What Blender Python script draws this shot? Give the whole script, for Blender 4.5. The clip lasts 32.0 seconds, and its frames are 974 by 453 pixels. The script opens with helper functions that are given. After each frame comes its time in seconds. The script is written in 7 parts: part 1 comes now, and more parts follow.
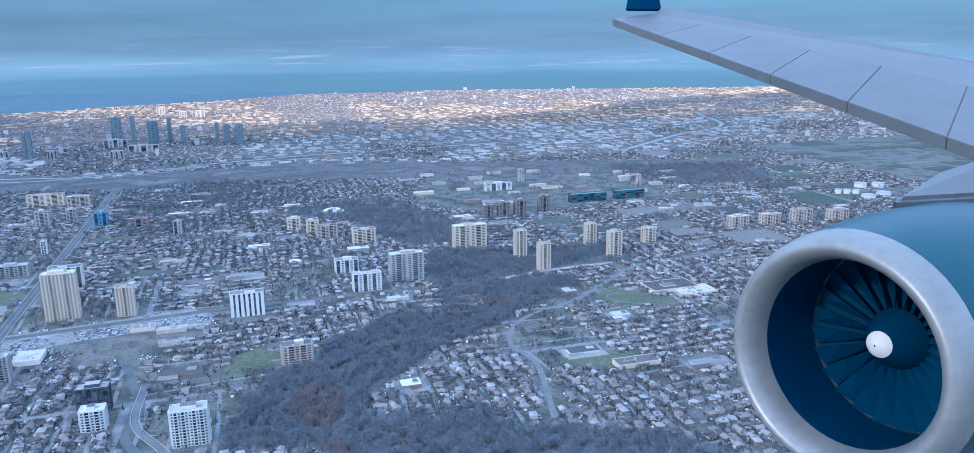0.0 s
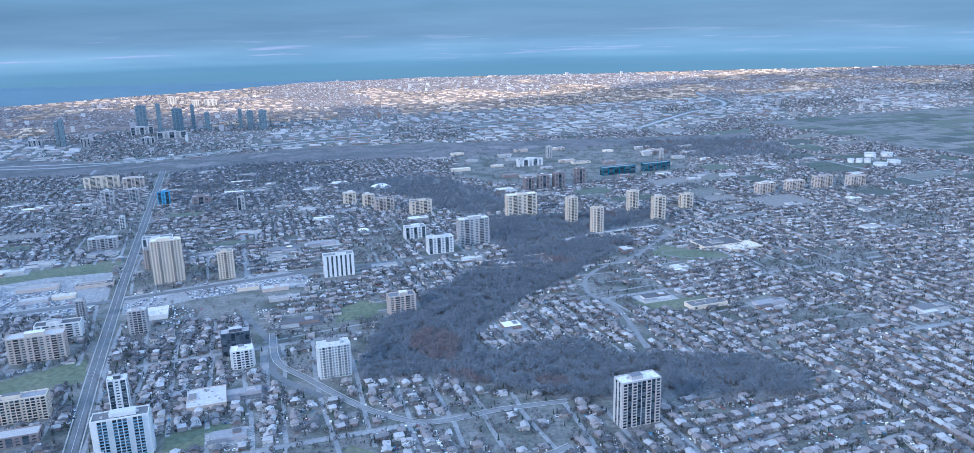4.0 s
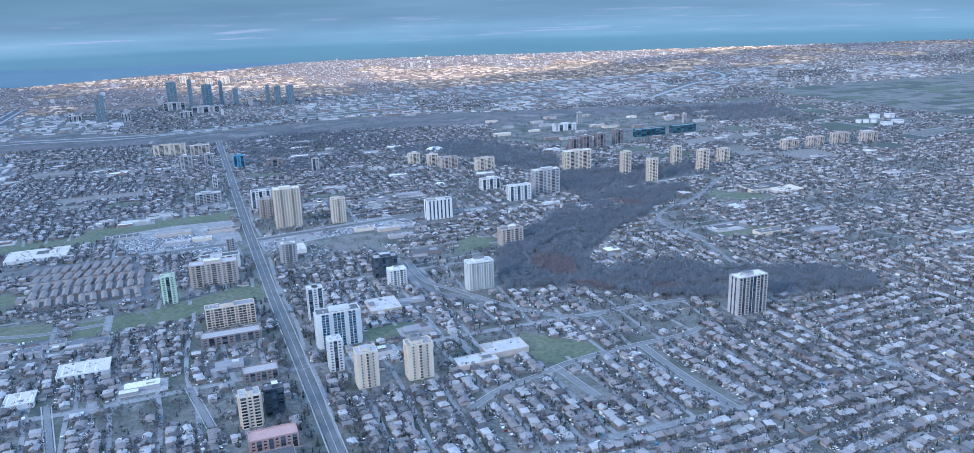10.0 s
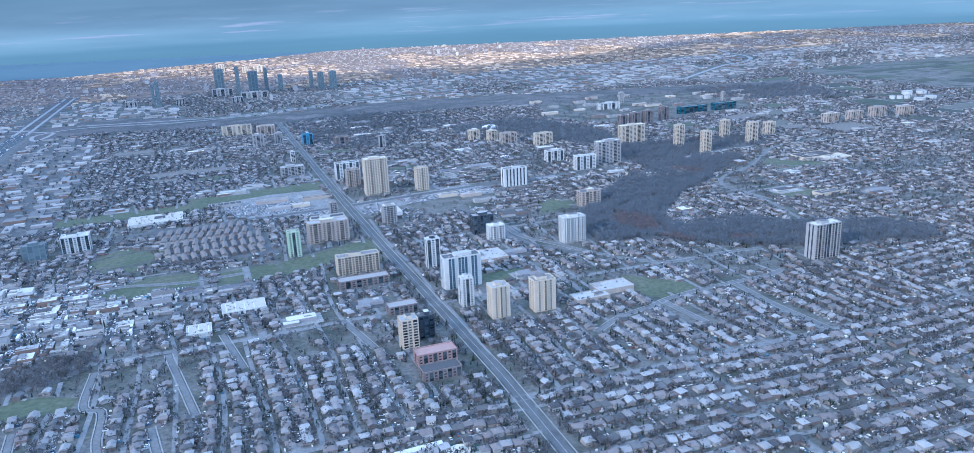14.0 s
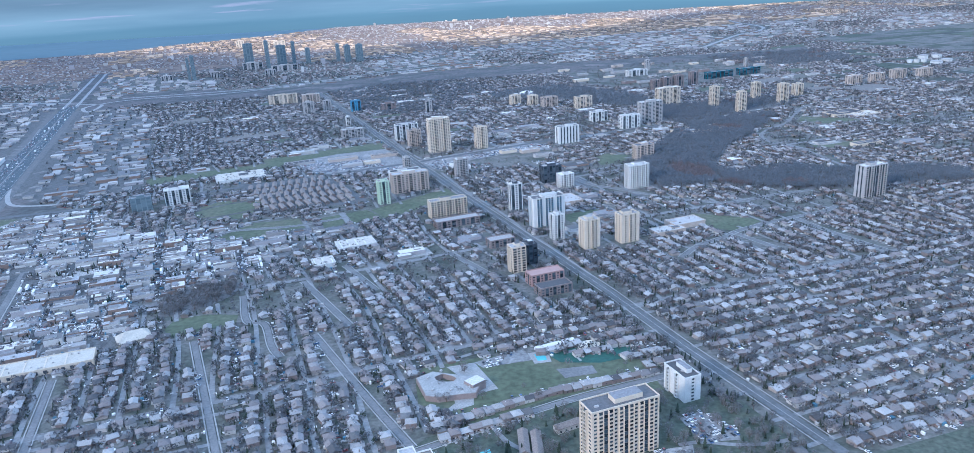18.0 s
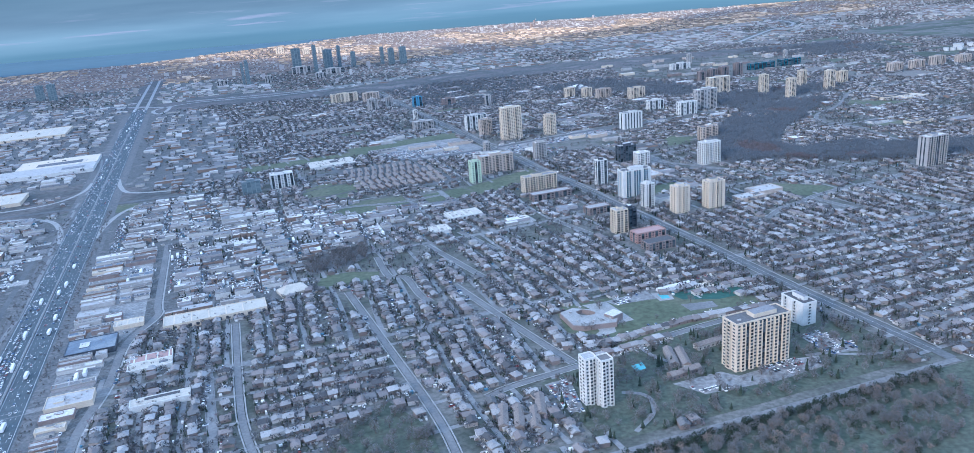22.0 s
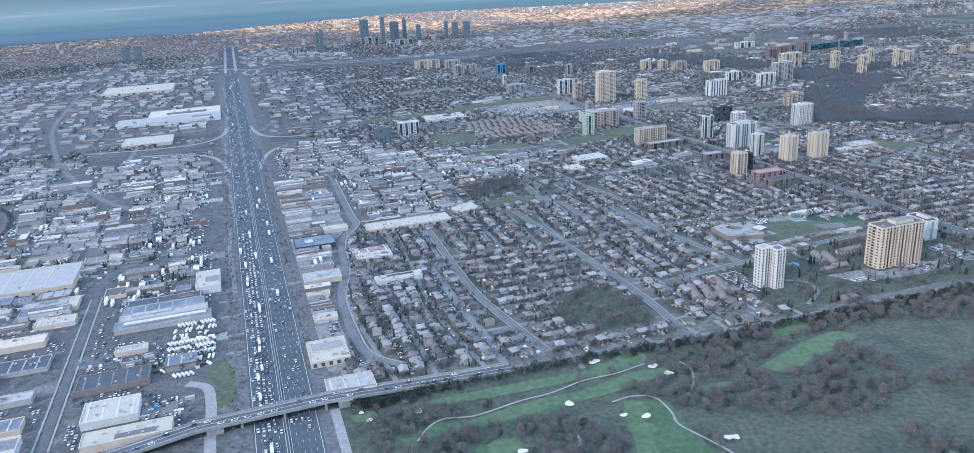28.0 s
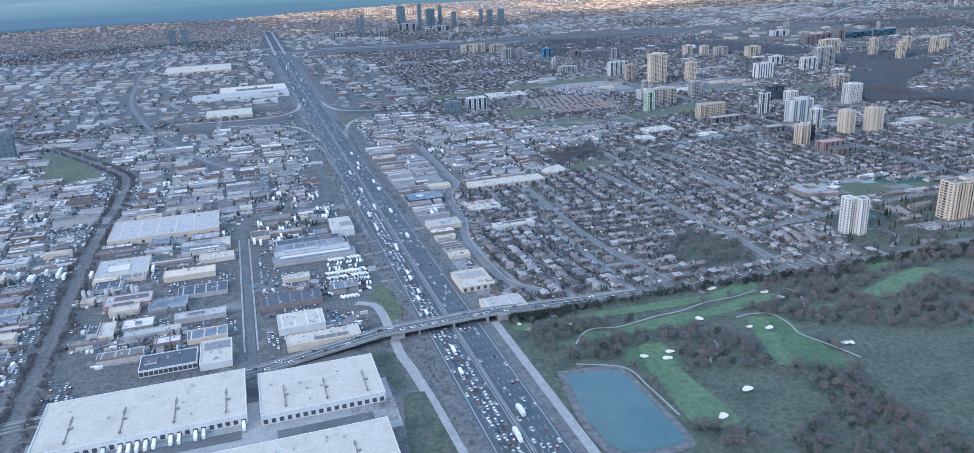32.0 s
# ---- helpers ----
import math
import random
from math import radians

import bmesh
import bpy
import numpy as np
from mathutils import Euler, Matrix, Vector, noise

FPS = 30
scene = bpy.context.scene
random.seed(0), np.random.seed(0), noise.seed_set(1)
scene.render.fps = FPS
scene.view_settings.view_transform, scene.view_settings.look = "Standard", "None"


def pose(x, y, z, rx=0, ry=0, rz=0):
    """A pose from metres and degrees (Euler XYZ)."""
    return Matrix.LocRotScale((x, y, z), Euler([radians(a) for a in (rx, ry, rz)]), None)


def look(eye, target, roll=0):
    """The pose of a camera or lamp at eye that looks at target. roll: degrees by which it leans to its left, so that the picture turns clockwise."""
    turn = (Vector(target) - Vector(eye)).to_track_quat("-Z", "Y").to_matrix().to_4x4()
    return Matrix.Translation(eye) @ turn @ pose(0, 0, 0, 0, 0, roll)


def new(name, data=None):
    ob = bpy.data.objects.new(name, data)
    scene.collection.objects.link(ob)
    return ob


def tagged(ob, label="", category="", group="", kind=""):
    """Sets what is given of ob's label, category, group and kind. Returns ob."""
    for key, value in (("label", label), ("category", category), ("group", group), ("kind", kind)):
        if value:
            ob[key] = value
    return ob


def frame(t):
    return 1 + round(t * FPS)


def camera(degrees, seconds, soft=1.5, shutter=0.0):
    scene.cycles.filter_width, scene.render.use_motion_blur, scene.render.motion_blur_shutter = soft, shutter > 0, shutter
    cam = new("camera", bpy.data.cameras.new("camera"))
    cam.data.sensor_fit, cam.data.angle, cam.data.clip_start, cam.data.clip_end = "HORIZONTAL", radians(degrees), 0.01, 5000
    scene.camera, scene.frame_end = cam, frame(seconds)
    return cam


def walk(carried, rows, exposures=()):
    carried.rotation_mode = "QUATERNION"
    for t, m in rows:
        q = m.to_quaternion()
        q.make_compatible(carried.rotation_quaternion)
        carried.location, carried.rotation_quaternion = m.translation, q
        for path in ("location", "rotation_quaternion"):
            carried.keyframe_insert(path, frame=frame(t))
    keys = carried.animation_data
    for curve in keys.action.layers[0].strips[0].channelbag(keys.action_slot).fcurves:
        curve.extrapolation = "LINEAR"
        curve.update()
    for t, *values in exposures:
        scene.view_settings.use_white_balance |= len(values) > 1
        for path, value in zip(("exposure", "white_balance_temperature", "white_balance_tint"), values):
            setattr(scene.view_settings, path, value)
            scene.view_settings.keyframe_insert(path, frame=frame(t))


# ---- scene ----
cam = camera(64.65, 32.0, soft=0.25)
# seconds, eye, yaw, pitch, roll
PATH = [
    (0.0, (0.03, -10.45, 327.18), 0.00, -13.77, -0.56),
    (0.5, (-14.53, -22.31, 326.14), 0.05, -14.10, -0.70),
    (1.0, (-29.06, -34.16, 325.09), -0.12, -14.18, -0.78),
    (1.5, (-43.56, -45.98, 324.04), -0.46, -14.24, -0.82),
    (2.0, (-58.03, -57.79, 322.99), -0.60, -14.28, -0.92),
    (2.5, (-72.46, -69.58, 321.94), -0.95, -14.23, -0.93),
    (3.0, (-86.87, -81.34, 320.88), -1.06, -14.53, -0.94),
    (3.5, (-101.24, -93.09, 319.82), -1.12, -14.74, -1.10),
    (5.5, (-158.42, -139.88, 315.56), -1.56, -13.54, -2.32),
    (6.0, (-172.64, -151.53, 314.49), -1.63, -13.23, -2.49),
    (6.5, (-186.82, -163.16, 313.42), -1.89, -13.23, -2.46),
    (7.0, (-200.98, -174.77, 312.34), -2.10, -13.35, -2.46),
    (7.5, (-215.10, -186.36, 311.26), -2.18, -13.54, -2.37),
    (8.0, (-229.19, -197.93, 310.18), -2.73, -14.22, -2.05),
    (8.5, (-243.25, -209.47, 309.10), -3.20, -15.02, -1.78),
    (9.0, (-257.28, -221.00, 308.01), -2.98, -15.59, -1.71),
    (9.5, (-271.28, -232.51, 306.92), -3.10, -15.79, -1.70),
    (10.0, (-285.24, -244.00, 305.83), -3.24, -15.98, -1.85),
    (10.5, (-299.18, -255.47, 304.74), -3.03, -15.57, -2.28),
    (11.0, (-313.08, -266.92, 303.64), -2.95, -15.39, -2.69),
    (11.5, (-326.95, -278.35, 302.54), -3.01, -15.20, -3.11),
    (12.0, (-340.79, -289.76, 301.44), -2.78, -15.24, -3.30),
    (12.5, (-354.60, -301.15, 300.34), -2.59, -15.47, -3.19),
    (13.0, (-368.38, -312.52, 299.23), -2.57, -15.76, -2.79),
    (13.5, (-382.12, -323.87, 298.12), -2.71, -16.30, -2.52),
    (14.0, (-395.84, -335.21, 297.01), -2.55, -16.66, -2.53),
    (14.5, (-409.52, -346.52, 295.90), -2.21, -16.71, -2.70),
    (16.5, (-463.94, -391.56, 291.42), -2.78, -18.27, -2.63),
    (17.0, (-477.46, -402.77, 290.29), -2.71, -18.33, -2.76),
    (17.5, (-490.96, -413.97, 289.17), -2.71, -18.50, -3.01),
    (18.0, (-504.42, -425.14, 288.03), -2.73, -18.25, -3.14),
    (18.5, (-517.85, -436.29, 286.90), -2.47, -18.34, -3.16),
    (19.0, (-531.25, -447.42, 285.76), -2.31, -18.47, -3.11),
    (19.5, (-544.62, -458.54, 284.63), -2.17, -18.43, -3.27),
    (20.0, (-557.96, -469.63, 283.49), -1.86, -18.24, -3.49),
    (20.5, (-571.27, -480.70, 282.34), -1.68, -18.00, -3.77),
    (21.0, (-584.54, -491.76, 281.20), -1.57, -17.83, -3.99),
    (21.5, (-597.78, -502.79, 280.05), -1.64, -17.82, -4.20),
    (22.0, (-611.00, -513.80, 278.90), -1.52, -17.69, -4.48),
    (22.5, (-624.18, -524.80, 277.74), -1.39, -17.49, -4.68),
    (23.0, (-637.33, -535.77, 276.59), -1.36, -17.47, -4.69),
    (23.5, (-650.44, -546.73, 275.43), -1.32, -17.77, -4.74),
    (24.0, (-663.53, -557.66, 274.27), -1.29, -17.93, -4.67),
    (24.5, (-676.59, -568.58, 273.11), -1.27, -17.76, -4.46),
    (25.0, (-689.61, -579.47, 271.94), -1.16, -17.80, -4.06),
    (25.5, (-702.60, -590.35, 270.77), -1.43, -17.98, -3.59),
    (27.5, (-754.26, -633.65, 266.08), -0.72, -18.77, -2.70),
    (28.0, (-767.09, -644.42, 264.89), -0.15, -18.67, -2.93),
    (28.5, (-779.90, -655.18, 263.71), 0.05, -18.20, -3.27),
    (29.0, (-792.67, -665.92, 262.53), 0.15, -17.67, -3.55),
    (29.5, (-805.41, -676.63, 261.34), 0.54, -17.26, -4.00),
    (30.0, (-818.12, -687.33, 260.15), 0.91, -17.25, -4.14),
    (30.5, (-830.80, -698.01, 258.95), 0.89, -17.60, -3.76),
    (31.0, (-843.45, -708.66, 257.76), 0.68, -18.30, -3.22),
    (31.5, (-856.06, -719.30, 256.56), 0.57, -18.88, -2.67),
    (32.0, (-868.65, -729.92, 255.36), 0.42, -19.15, -2.40),
]
walk(cam, [(t, pose(*eye, 90 + pitch, 0, yaw) @ pose(0, 0, 0, 0, 0, roll)) for t, eye, yaw, pitch, roll in PATH],
     exposures=[(0.0, 1.39, 3770, 6), (8.0, 1.38, 3770, 6), (10.0, 1.33, 3850, 6), (14.0, 1.31, 3790, 6), (18.0, 1.28, 3910, 6), (25.0, 1.24, 3890, 6), (27.5, 1.21, 4130, 6), (29.0, 1.19, 4230, 6), (30.5, 1.12, 4070, 6), (32.0, 1.06, 4070, 6)])

# ---- world and sun ----
SUN_ELEV, SUN_AZ = radians(24), radians(230)  # azimuth of the sun, clockwise from +y
world = bpy.data.worlds.new("world")
scene.world = world
world.use_nodes = True
wn, wl = world.node_tree.nodes, world.node_tree.links
wn.clear()


def wnode(kind, **values):
    n = wn.new(kind)
    for k, v in values.items():
        n.inputs[k.replace("_", " ")].default_value = v
    return n


sky = wn.new("ShaderNodeTexSky")
sky.sky_type, sky.sun_disc = "NISHITA", False
sky.sun_elevation, sky.sun_rotation = SUN_ELEV, SUN_AZ
sky_strength = wnode("ShaderNodeBackground", Strength=0.07)
wl.new(sky.outputs[0], sky_strength.inputs["Color"])
# overcast: a deck of grey-blue streaks with the far land lost in blue haze under it
coords = wn.new("ShaderNodeTexCoord")
split = wn.new("ShaderNodeSeparateXYZ")
wl.new(coords.outputs["Generated"], split.inputs[0])
stretch = wn.new("ShaderNodeMapping")
stretch.inputs["Scale"].default_value = (3, 3, 34)
wl.new(coords.outputs["Generated"], stretch.inputs[0])
streaks = wnode("ShaderNodeTexNoise", Scale=1.6, Detail=6.0, Roughness=0.55)
wl.new(stretch.outputs[0], streaks.inputs["Vector"])
band = wn.new("ShaderNodeValToRGB")
cr = band.color_ramp
lift = wnode("ShaderNodeMapRange", From_Min=-0.08, From_Max=0.3)
wl.new(split.outputs["Z"], lift.inputs[0])
wl.new(lift.outputs[0], band.inputs[0])
for p, c in ((0.0, (0.128, 0.152, 0.130, 1)), (0.074, (0.124, 0.154, 0.136, 1)), (0.099, (0.132, 0.164, 0.146, 1)), (0.111, (0.176, 0.200, 0.172, 1)),
             (0.142, (0.194, 0.208, 0.178, 1)), (0.189, (0.146, 0.152, 0.134, 1)), (0.263, (0.100, 0.114, 0.106, 1)), (0.60, (0.112, 0.127, 0.120, 1))):
    e = cr.elements.new(p)
    e.color = c
cr.elements.remove(cr.elements[0])
cr.elements[-1].color = (0.34, 0.39, 0.46, 1)
tone = wn.new("ShaderNodeValToRGB")
tone.color_ramp.elements[0].position, tone.color_ramp.elements[0].color = 0.30, (0.84, 0.86, 0.90, 1)
tone.color_ramp.elements[1].position, tone.color_ramp.elements[1].color = 0.72, (1.2, 1.17, 1.14, 1)
wl.new(streaks.outputs["Fac"], tone.inputs[0])
cloud = wn.new("ShaderNodeMix")
cloud.data_type, cloud.blend_type = "RGBA", "MULTIPLY"
above = wnode("ShaderNodeMapRange", From_Min=-0.06, From_Max=-0.03)
wl.new(split.outputs["Z"], above.inputs[0])
wl.new(above.outputs[0], cloud.inputs["Factor"])
wl.new(band.outputs[0], cloud.inputs["A"])
wl.new(tone.outputs[0], cloud.inputs["B"])
# thin clouds low in the sky that still catch the sun
thin_map = wn.new("ShaderNodeMapping")
thin_map.inputs["Scale"].default_value = (4.5, 4.5, 95)
wl.new(coords.outputs["Generated"], thin_map.inputs[0])
thin_noise = wnode("ShaderNodeTexNoise", Scale=1.9, Detail=4.0, Roughness=0.6)
wl.new(thin_map.outputs[0], thin_noise.inputs["Vector"])
thin_cut = wnode("ShaderNodeMapRange", From_Min=0.58, From_Max=0.74)
wl.new(thin_noise.outputs["Fac"], thin_cut.inputs[0])
low = wn.new("ShaderNodeValToRGB")
low.color_ramp.elements[0].position, low.color_ramp.elements[0].color = 0.095, (0, 0, 0, 1)
low.color_ramp.elements[1].position, low.color_ramp.elements[1].color = 0.137, (1, 1, 1, 1)
low.color_ramp.elements.new(0.179).color = (0.5, 0.5, 0.5, 1)
low.color_ramp.elements.new(0.221).color = (0, 0, 0, 1)
wl.new(lift.outputs[0], low.inputs[0])
thin_amount = wn.new("ShaderNodeMath")
thin_amount.operation = "MULTIPLY"
wl.new(thin_cut.outputs[0], thin_amount.inputs[0])
wl.new(low.outputs[0], thin_amount.inputs[1])
pink = wn.new("ShaderNodeMix")
pink.data_type = "RGBA"
pink.inputs["B"].default_value = (0.36, 0.27, 0.245, 1)
wl.new(thin_amount.outputs[0], pink.inputs["Factor"])
wl.new(cloud.outputs["Result"], pink.inputs["A"])
cloud_strength = wnode("ShaderNodeBackground", Strength=0.80)
wl.new(pink.outputs["Result"], cloud_strength.inputs["Color"])
cover = wnode("ShaderNodeMixShader", Fac=0.85)
wl.new(sky_strength.outputs[0], cover.inputs[1])
wl.new(cloud_strength.outputs[0], cover.inputs[2])
out = wn.new("ShaderNodeOutputWorld")
wl.new(cover.outputs[0], out.inputs["Surface"])

sun = new("sun", bpy.data.lights.new("sun", "SUN"))
sun.data.energy, sun.data.angle, sun.data.color = 5.0, radians(5), (1.0, 0.62, 0.32)
sun_from = Vector((math.sin(SUN_AZ) * math.cos(SUN_ELEV), math.cos(SUN_AZ) * math.cos(SUN_ELEV), math.sin(SUN_ELEV)))
sun.matrix_world = look(sun_from * 900, (0, 0, 0))

# the overcast layer, which ends far out over the plain
deck_mat = bpy.data.materials.new("cloud")
deck_mat.use_nodes = True
dn, dl = deck_mat.node_tree.nodes, deck_mat.node_tree.links
dn.clear()
see, spread, both, d_out = dn.new("ShaderNodeBsdfTransparent"), dn.new("ShaderNodeBsdfTranslucent"), dn.new("ShaderNodeMixShader"), dn.new("ShaderNodeOutputMaterial")
see.inputs[0].default_value, spread.inputs[0].default_value = (1, 1, 1, 1), (0.74, 0.86, 0.94, 1)
thick = dn.new("ShaderNodeTexNoise")
thick.inputs["Scale"].default_value, thick.inputs["Detail"].default_value = 0.0016, 3
place = dn.new("ShaderNodeTexCoord")
dl.new(place.outputs["Object"], thick.inputs["Vector"])
thin = dn.new("ShaderNodeMapRange")
thin.inputs["From Min"].default_value, thin.inputs["From Max"].default_value = 0.35, 0.65
thin.inputs["To Min"].default_value, thin.inputs["To Max"].default_value = 0.84, 0.70
dl.new(thick.outputs["Fac"], thin.inputs[0])
dl.new(thin.outputs[0], both.inputs["Fac"])
dl.new(see.outputs[0], both.inputs[1])
dl.new(spread.outputs[0], both.inputs[2])
dl.new(both.outputs[0], d_out.inputs["Surface"])

# ---- materials ----
def material(name, colors, rough=0.8, scale=0.3, metal=0.0, bump=0.0, pieces=False, mottle=0.35, fine=6.0):
    """Colours mixed by broad noise, fine grain over it; pieces: one colour of the row to each piece."""
    m = bpy.data.materials.new(name)
    m.use_nodes = True
    n, l = m.node_tree.nodes, m.node_tree.links
    bsdf = n["Principled BSDF"]
    bsdf.inputs["Roughness"].default_value, bsdf.inputs["Metallic"].default_value = rough, metal
    tc = n.new("ShaderNodeTexCoord")
    src = tc.outputs["Object"]
    broad = n.new("ShaderNodeTexNoise")
    broad.inputs["Scale"].default_value, broad.inputs["Detail"].default_value = scale, 4
    l.new(src, broad.inputs["Vector"])
    ramp = n.new("ShaderNodeValToRGB")
    r = ramp.color_ramp
    if pieces:
        r.interpolation = "CONSTANT"
        geo, inf, add, fr = n.new("ShaderNodeNewGeometry"), n.new("ShaderNodeObjectInfo"), n.new("ShaderNodeMath"), n.new("ShaderNodeMath")
        fr.operation = "FRACT"
        l.new(geo.outputs["Random Per Island"], add.inputs[0])
        l.new(inf.outputs["Random"], add.inputs[1])
        l.new(add.outputs[0], fr.inputs[0])
        l.new(fr.outputs[0], ramp.inputs[0])
        spots = [i / len(colors) for i in range(len(colors))]
    else:
        l.new(broad.outputs["Fac"], ramp.inputs[0])
        spots = [0.32 + 0.36 * i / max(1, len(colors) - 1) for i in range(len(colors))]
    for p, c in zip(spots, colors):
        r.elements.new(p).color = (*c, 1)
    r.elements.remove(r.elements[0])
    r.elements.remove(r.elements[-1])
    grain = n.new("ShaderNodeTexNoise")
    grain.inputs["Scale"].default_value, grain.inputs["Detail"].default_value = scale * fine, 5
    l.new(src, grain.inputs["Vector"])
    amount = n.new("ShaderNodeMapRange")
    amount.inputs["From Min"].default_value, amount.inputs["From Max"].default_value = 0.3, 0.7
    amount.inputs["To Min"].default_value, amount.inputs["To Max"].default_value = 1 - mottle, 1 + mottle
    l.new(grain.outputs["Fac"], amount.inputs[0])
    mul = n.new("ShaderNodeMix")
    mul.data_type, mul.blend_type = "RGBA", "MULTIPLY"
    mul.inputs["Factor"].default_value = 1
    l.new(ramp.outputs[0], mul.inputs["A"])
    l.new(amount.outputs[0], mul.inputs["B"])
    l.new(mul.outputs["Result"], bsdf.inputs["Base Color"])
    if bump:
        b = n.new("ShaderNodeBump")
        b.inputs["Strength"].default_value, b.inputs["Distance"].default_value = 0.6, bump
        l.new(grain.outputs["Fac"], b.inputs["Height"])
        l.new(b.outputs[0], bsdf.inputs["Normal"])
    return m


GROUND = material("ground_cover", [(0.0518, 0.0616, 0.0497), (0.095, 0.0994, 0.0864), (0.151, 0.149, 0.14), (0.0713, 0.0788, 0.0648)], 0.95, 0.02, fine=14, bump=0.4)
ASPHALT = material("asphalt", [(0.09, 0.095, 0.10), (0.13, 0.135, 0.14)], 0.85, 0.05, mottle=0.2, fine=10)
HIGHWAY = material("highway_asphalt", [(0.066, 0.082, 0.094), (0.088, 0.106, 0.118)], 0.8, 0.04, mottle=0.2, fine=10)
CONCRETE = material("concrete", [(0.26, 0.26, 0.255), (0.33, 0.33, 0.32)], 0.85, 0.15, mottle=0.2)
LOT = material("parking_lot", [(0.16, 0.162, 0.166), (0.25, 0.25, 0.248), (0.20, 0.20, 0.20), (0.33, 0.325, 0.315)], 0.9, 0.03, mottle=0.35, fine=12)
YARD = material("works_yard", [(0.06, 0.063, 0.066), (0.12, 0.122, 0.123), (0.085, 0.088, 0.088), (0.19, 0.187, 0.182)], 0.9, 0.045, mottle=0.4, fine=10)
STREET = material("street_asphalt", [(0.16, 0.164, 0.17), (0.225, 0.228, 0.23), (0.185, 0.187, 0.192)], 0.9, 0.03, mottle=0.2, fine=12)
PALE_ROAD = material("worn_pale_asphalt", [(0.145, 0.148, 0.152), (0.19, 0.192, 0.194)], 0.9, 0.05, mottle=0.2, fine=10)
PAINT = material("road_paint", [(0.5, 0.5, 0.49)], 0.7, 0.5, mottle=0.15)
LAWN = material("mown_grass", [(0.078, 0.095, 0.058), (0.098, 0.115, 0.072), (0.12, 0.125, 0.085)], 0.95, 0.02, fine=10, mottle=0.3)
FAIRWAY = material("fairway_grass", [(0.09, 0.138, 0.072), (0.11, 0.157, 0.085)], 0.95, 0.03, fine=8, mottle=0.25)
ROUGH = material("rough_grass", [(0.0627, 0.0818, 0.0594), (0.0851, 0.0963, 0.0728), (0.0515, 0.0672, 0.0504)], 0.95, 0.03, fine=10, bump=0.2)
DRY = material("dry_field", [(0.085, 0.083, 0.088), (0.125, 0.117, 0.115), (0.07, 0.075, 0.075), (0.16, 0.15, 0.145)], 0.95, 0.008, fine=14)
SAND = material("bunker_sand", [(0.62, 0.58, 0.48), (0.70, 0.66, 0.56)], 0.95, 0.3, mottle=0.1)
EARTH = material("bare_earth", [(0.115, 0.12, 0.125), (0.15, 0.15, 0.15)], 0.95, 0.05)
WATER = material("pond_water", [(0.045, 0.105, 0.125), (0.075, 0.125, 0.13), (0.055, 0.115, 0.13)], 0.1, 0.012, mottle=0.1)
HOUSE_WALL = material("house_wall", [(0.2, 0.167, 0.155), (0.321, 0.292, 0.267), (0.413, 0.401, 0.38), (0.212, 0.183, 0.171), (0.48, 0.472, 0.456), (0.16, 0.144, 0.136)], 0.85, 0.5, pieces=True, mottle=0.2)
HOUSE_ROOF = material("house_shingles", [(0.115, 0.114, 0.115), (0.269, 0.263, 0.259), (0.182, 0.168, 0.163), (0.31, 0.306, 0.302), (0.0766, 0.0766, 0.0811), (0.219, 0.199, 0.192), (0.287, 0.282, 0.278), (0.146, 0.146, 0.149), (0.355, 0.353, 0.351), (0.19, 0.17, 0.165), (0.25, 0.24, 0.24), (0.169, 0.159, 0.159)], 0.9, 0.6, pieces=True, mottle=0.25)
FLAT_ROOF = material("flat_roof", [(0.20, 0.20, 0.20), (0.42, 0.415, 0.40), (0.12, 0.12, 0.125), (0.32, 0.31, 0.30), (0.54, 0.53, 0.51), (0.16, 0.156, 0.152), (0.26, 0.25, 0.24), (0.08, 0.08, 0.085), (0.37, 0.37, 0.37), (0.60, 0.58, 0.535), (0.22, 0.22, 0.23), (0.13, 0.135, 0.15)], 0.85, 0.12, pieces=True, mottle=0.2)
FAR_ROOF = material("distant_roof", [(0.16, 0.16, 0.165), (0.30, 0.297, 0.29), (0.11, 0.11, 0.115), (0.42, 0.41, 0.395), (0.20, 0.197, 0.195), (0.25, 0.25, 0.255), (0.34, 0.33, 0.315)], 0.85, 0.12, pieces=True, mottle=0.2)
# warm sunlight is put into this roof colour for sheds past the cloud's edge
SUN_TINT_ROOF = material("sun_tint_roof", [(0.36, 0.275, 0.185), (0.52, 0.41, 0.29), (0.20, 0.16, 0.115), (0.43, 0.34, 0.235), (0.66, 0.54, 0.39), (0.26, 0.205, 0.145)], 0.9, 0.12, pieces=True, mottle=0.2)
SHED_WALL = material("shed_wall", [(0.42, 0.41, 0.39), (0.30, 0.29, 0.28), (0.52, 0.51, 0.49), (0.22, 0.17, 0.14), (0.36, 0.35, 0.36)], 0.8, 0.3, pieces=True, mottle=0.15)
WHITE_ROOF = material("white_membrane", [(0.42, 0.39, 0.33), (0.50, 0.468, 0.40), (0.455, 0.425, 0.36)], 0.8, 0.06, mottle=0.12, fine=12)
CREAM = material("cream_concrete", [(0.56, 0.49, 0.38), (0.62, 0.55, 0.44)], 0.8, 0.2, mottle=0.1)
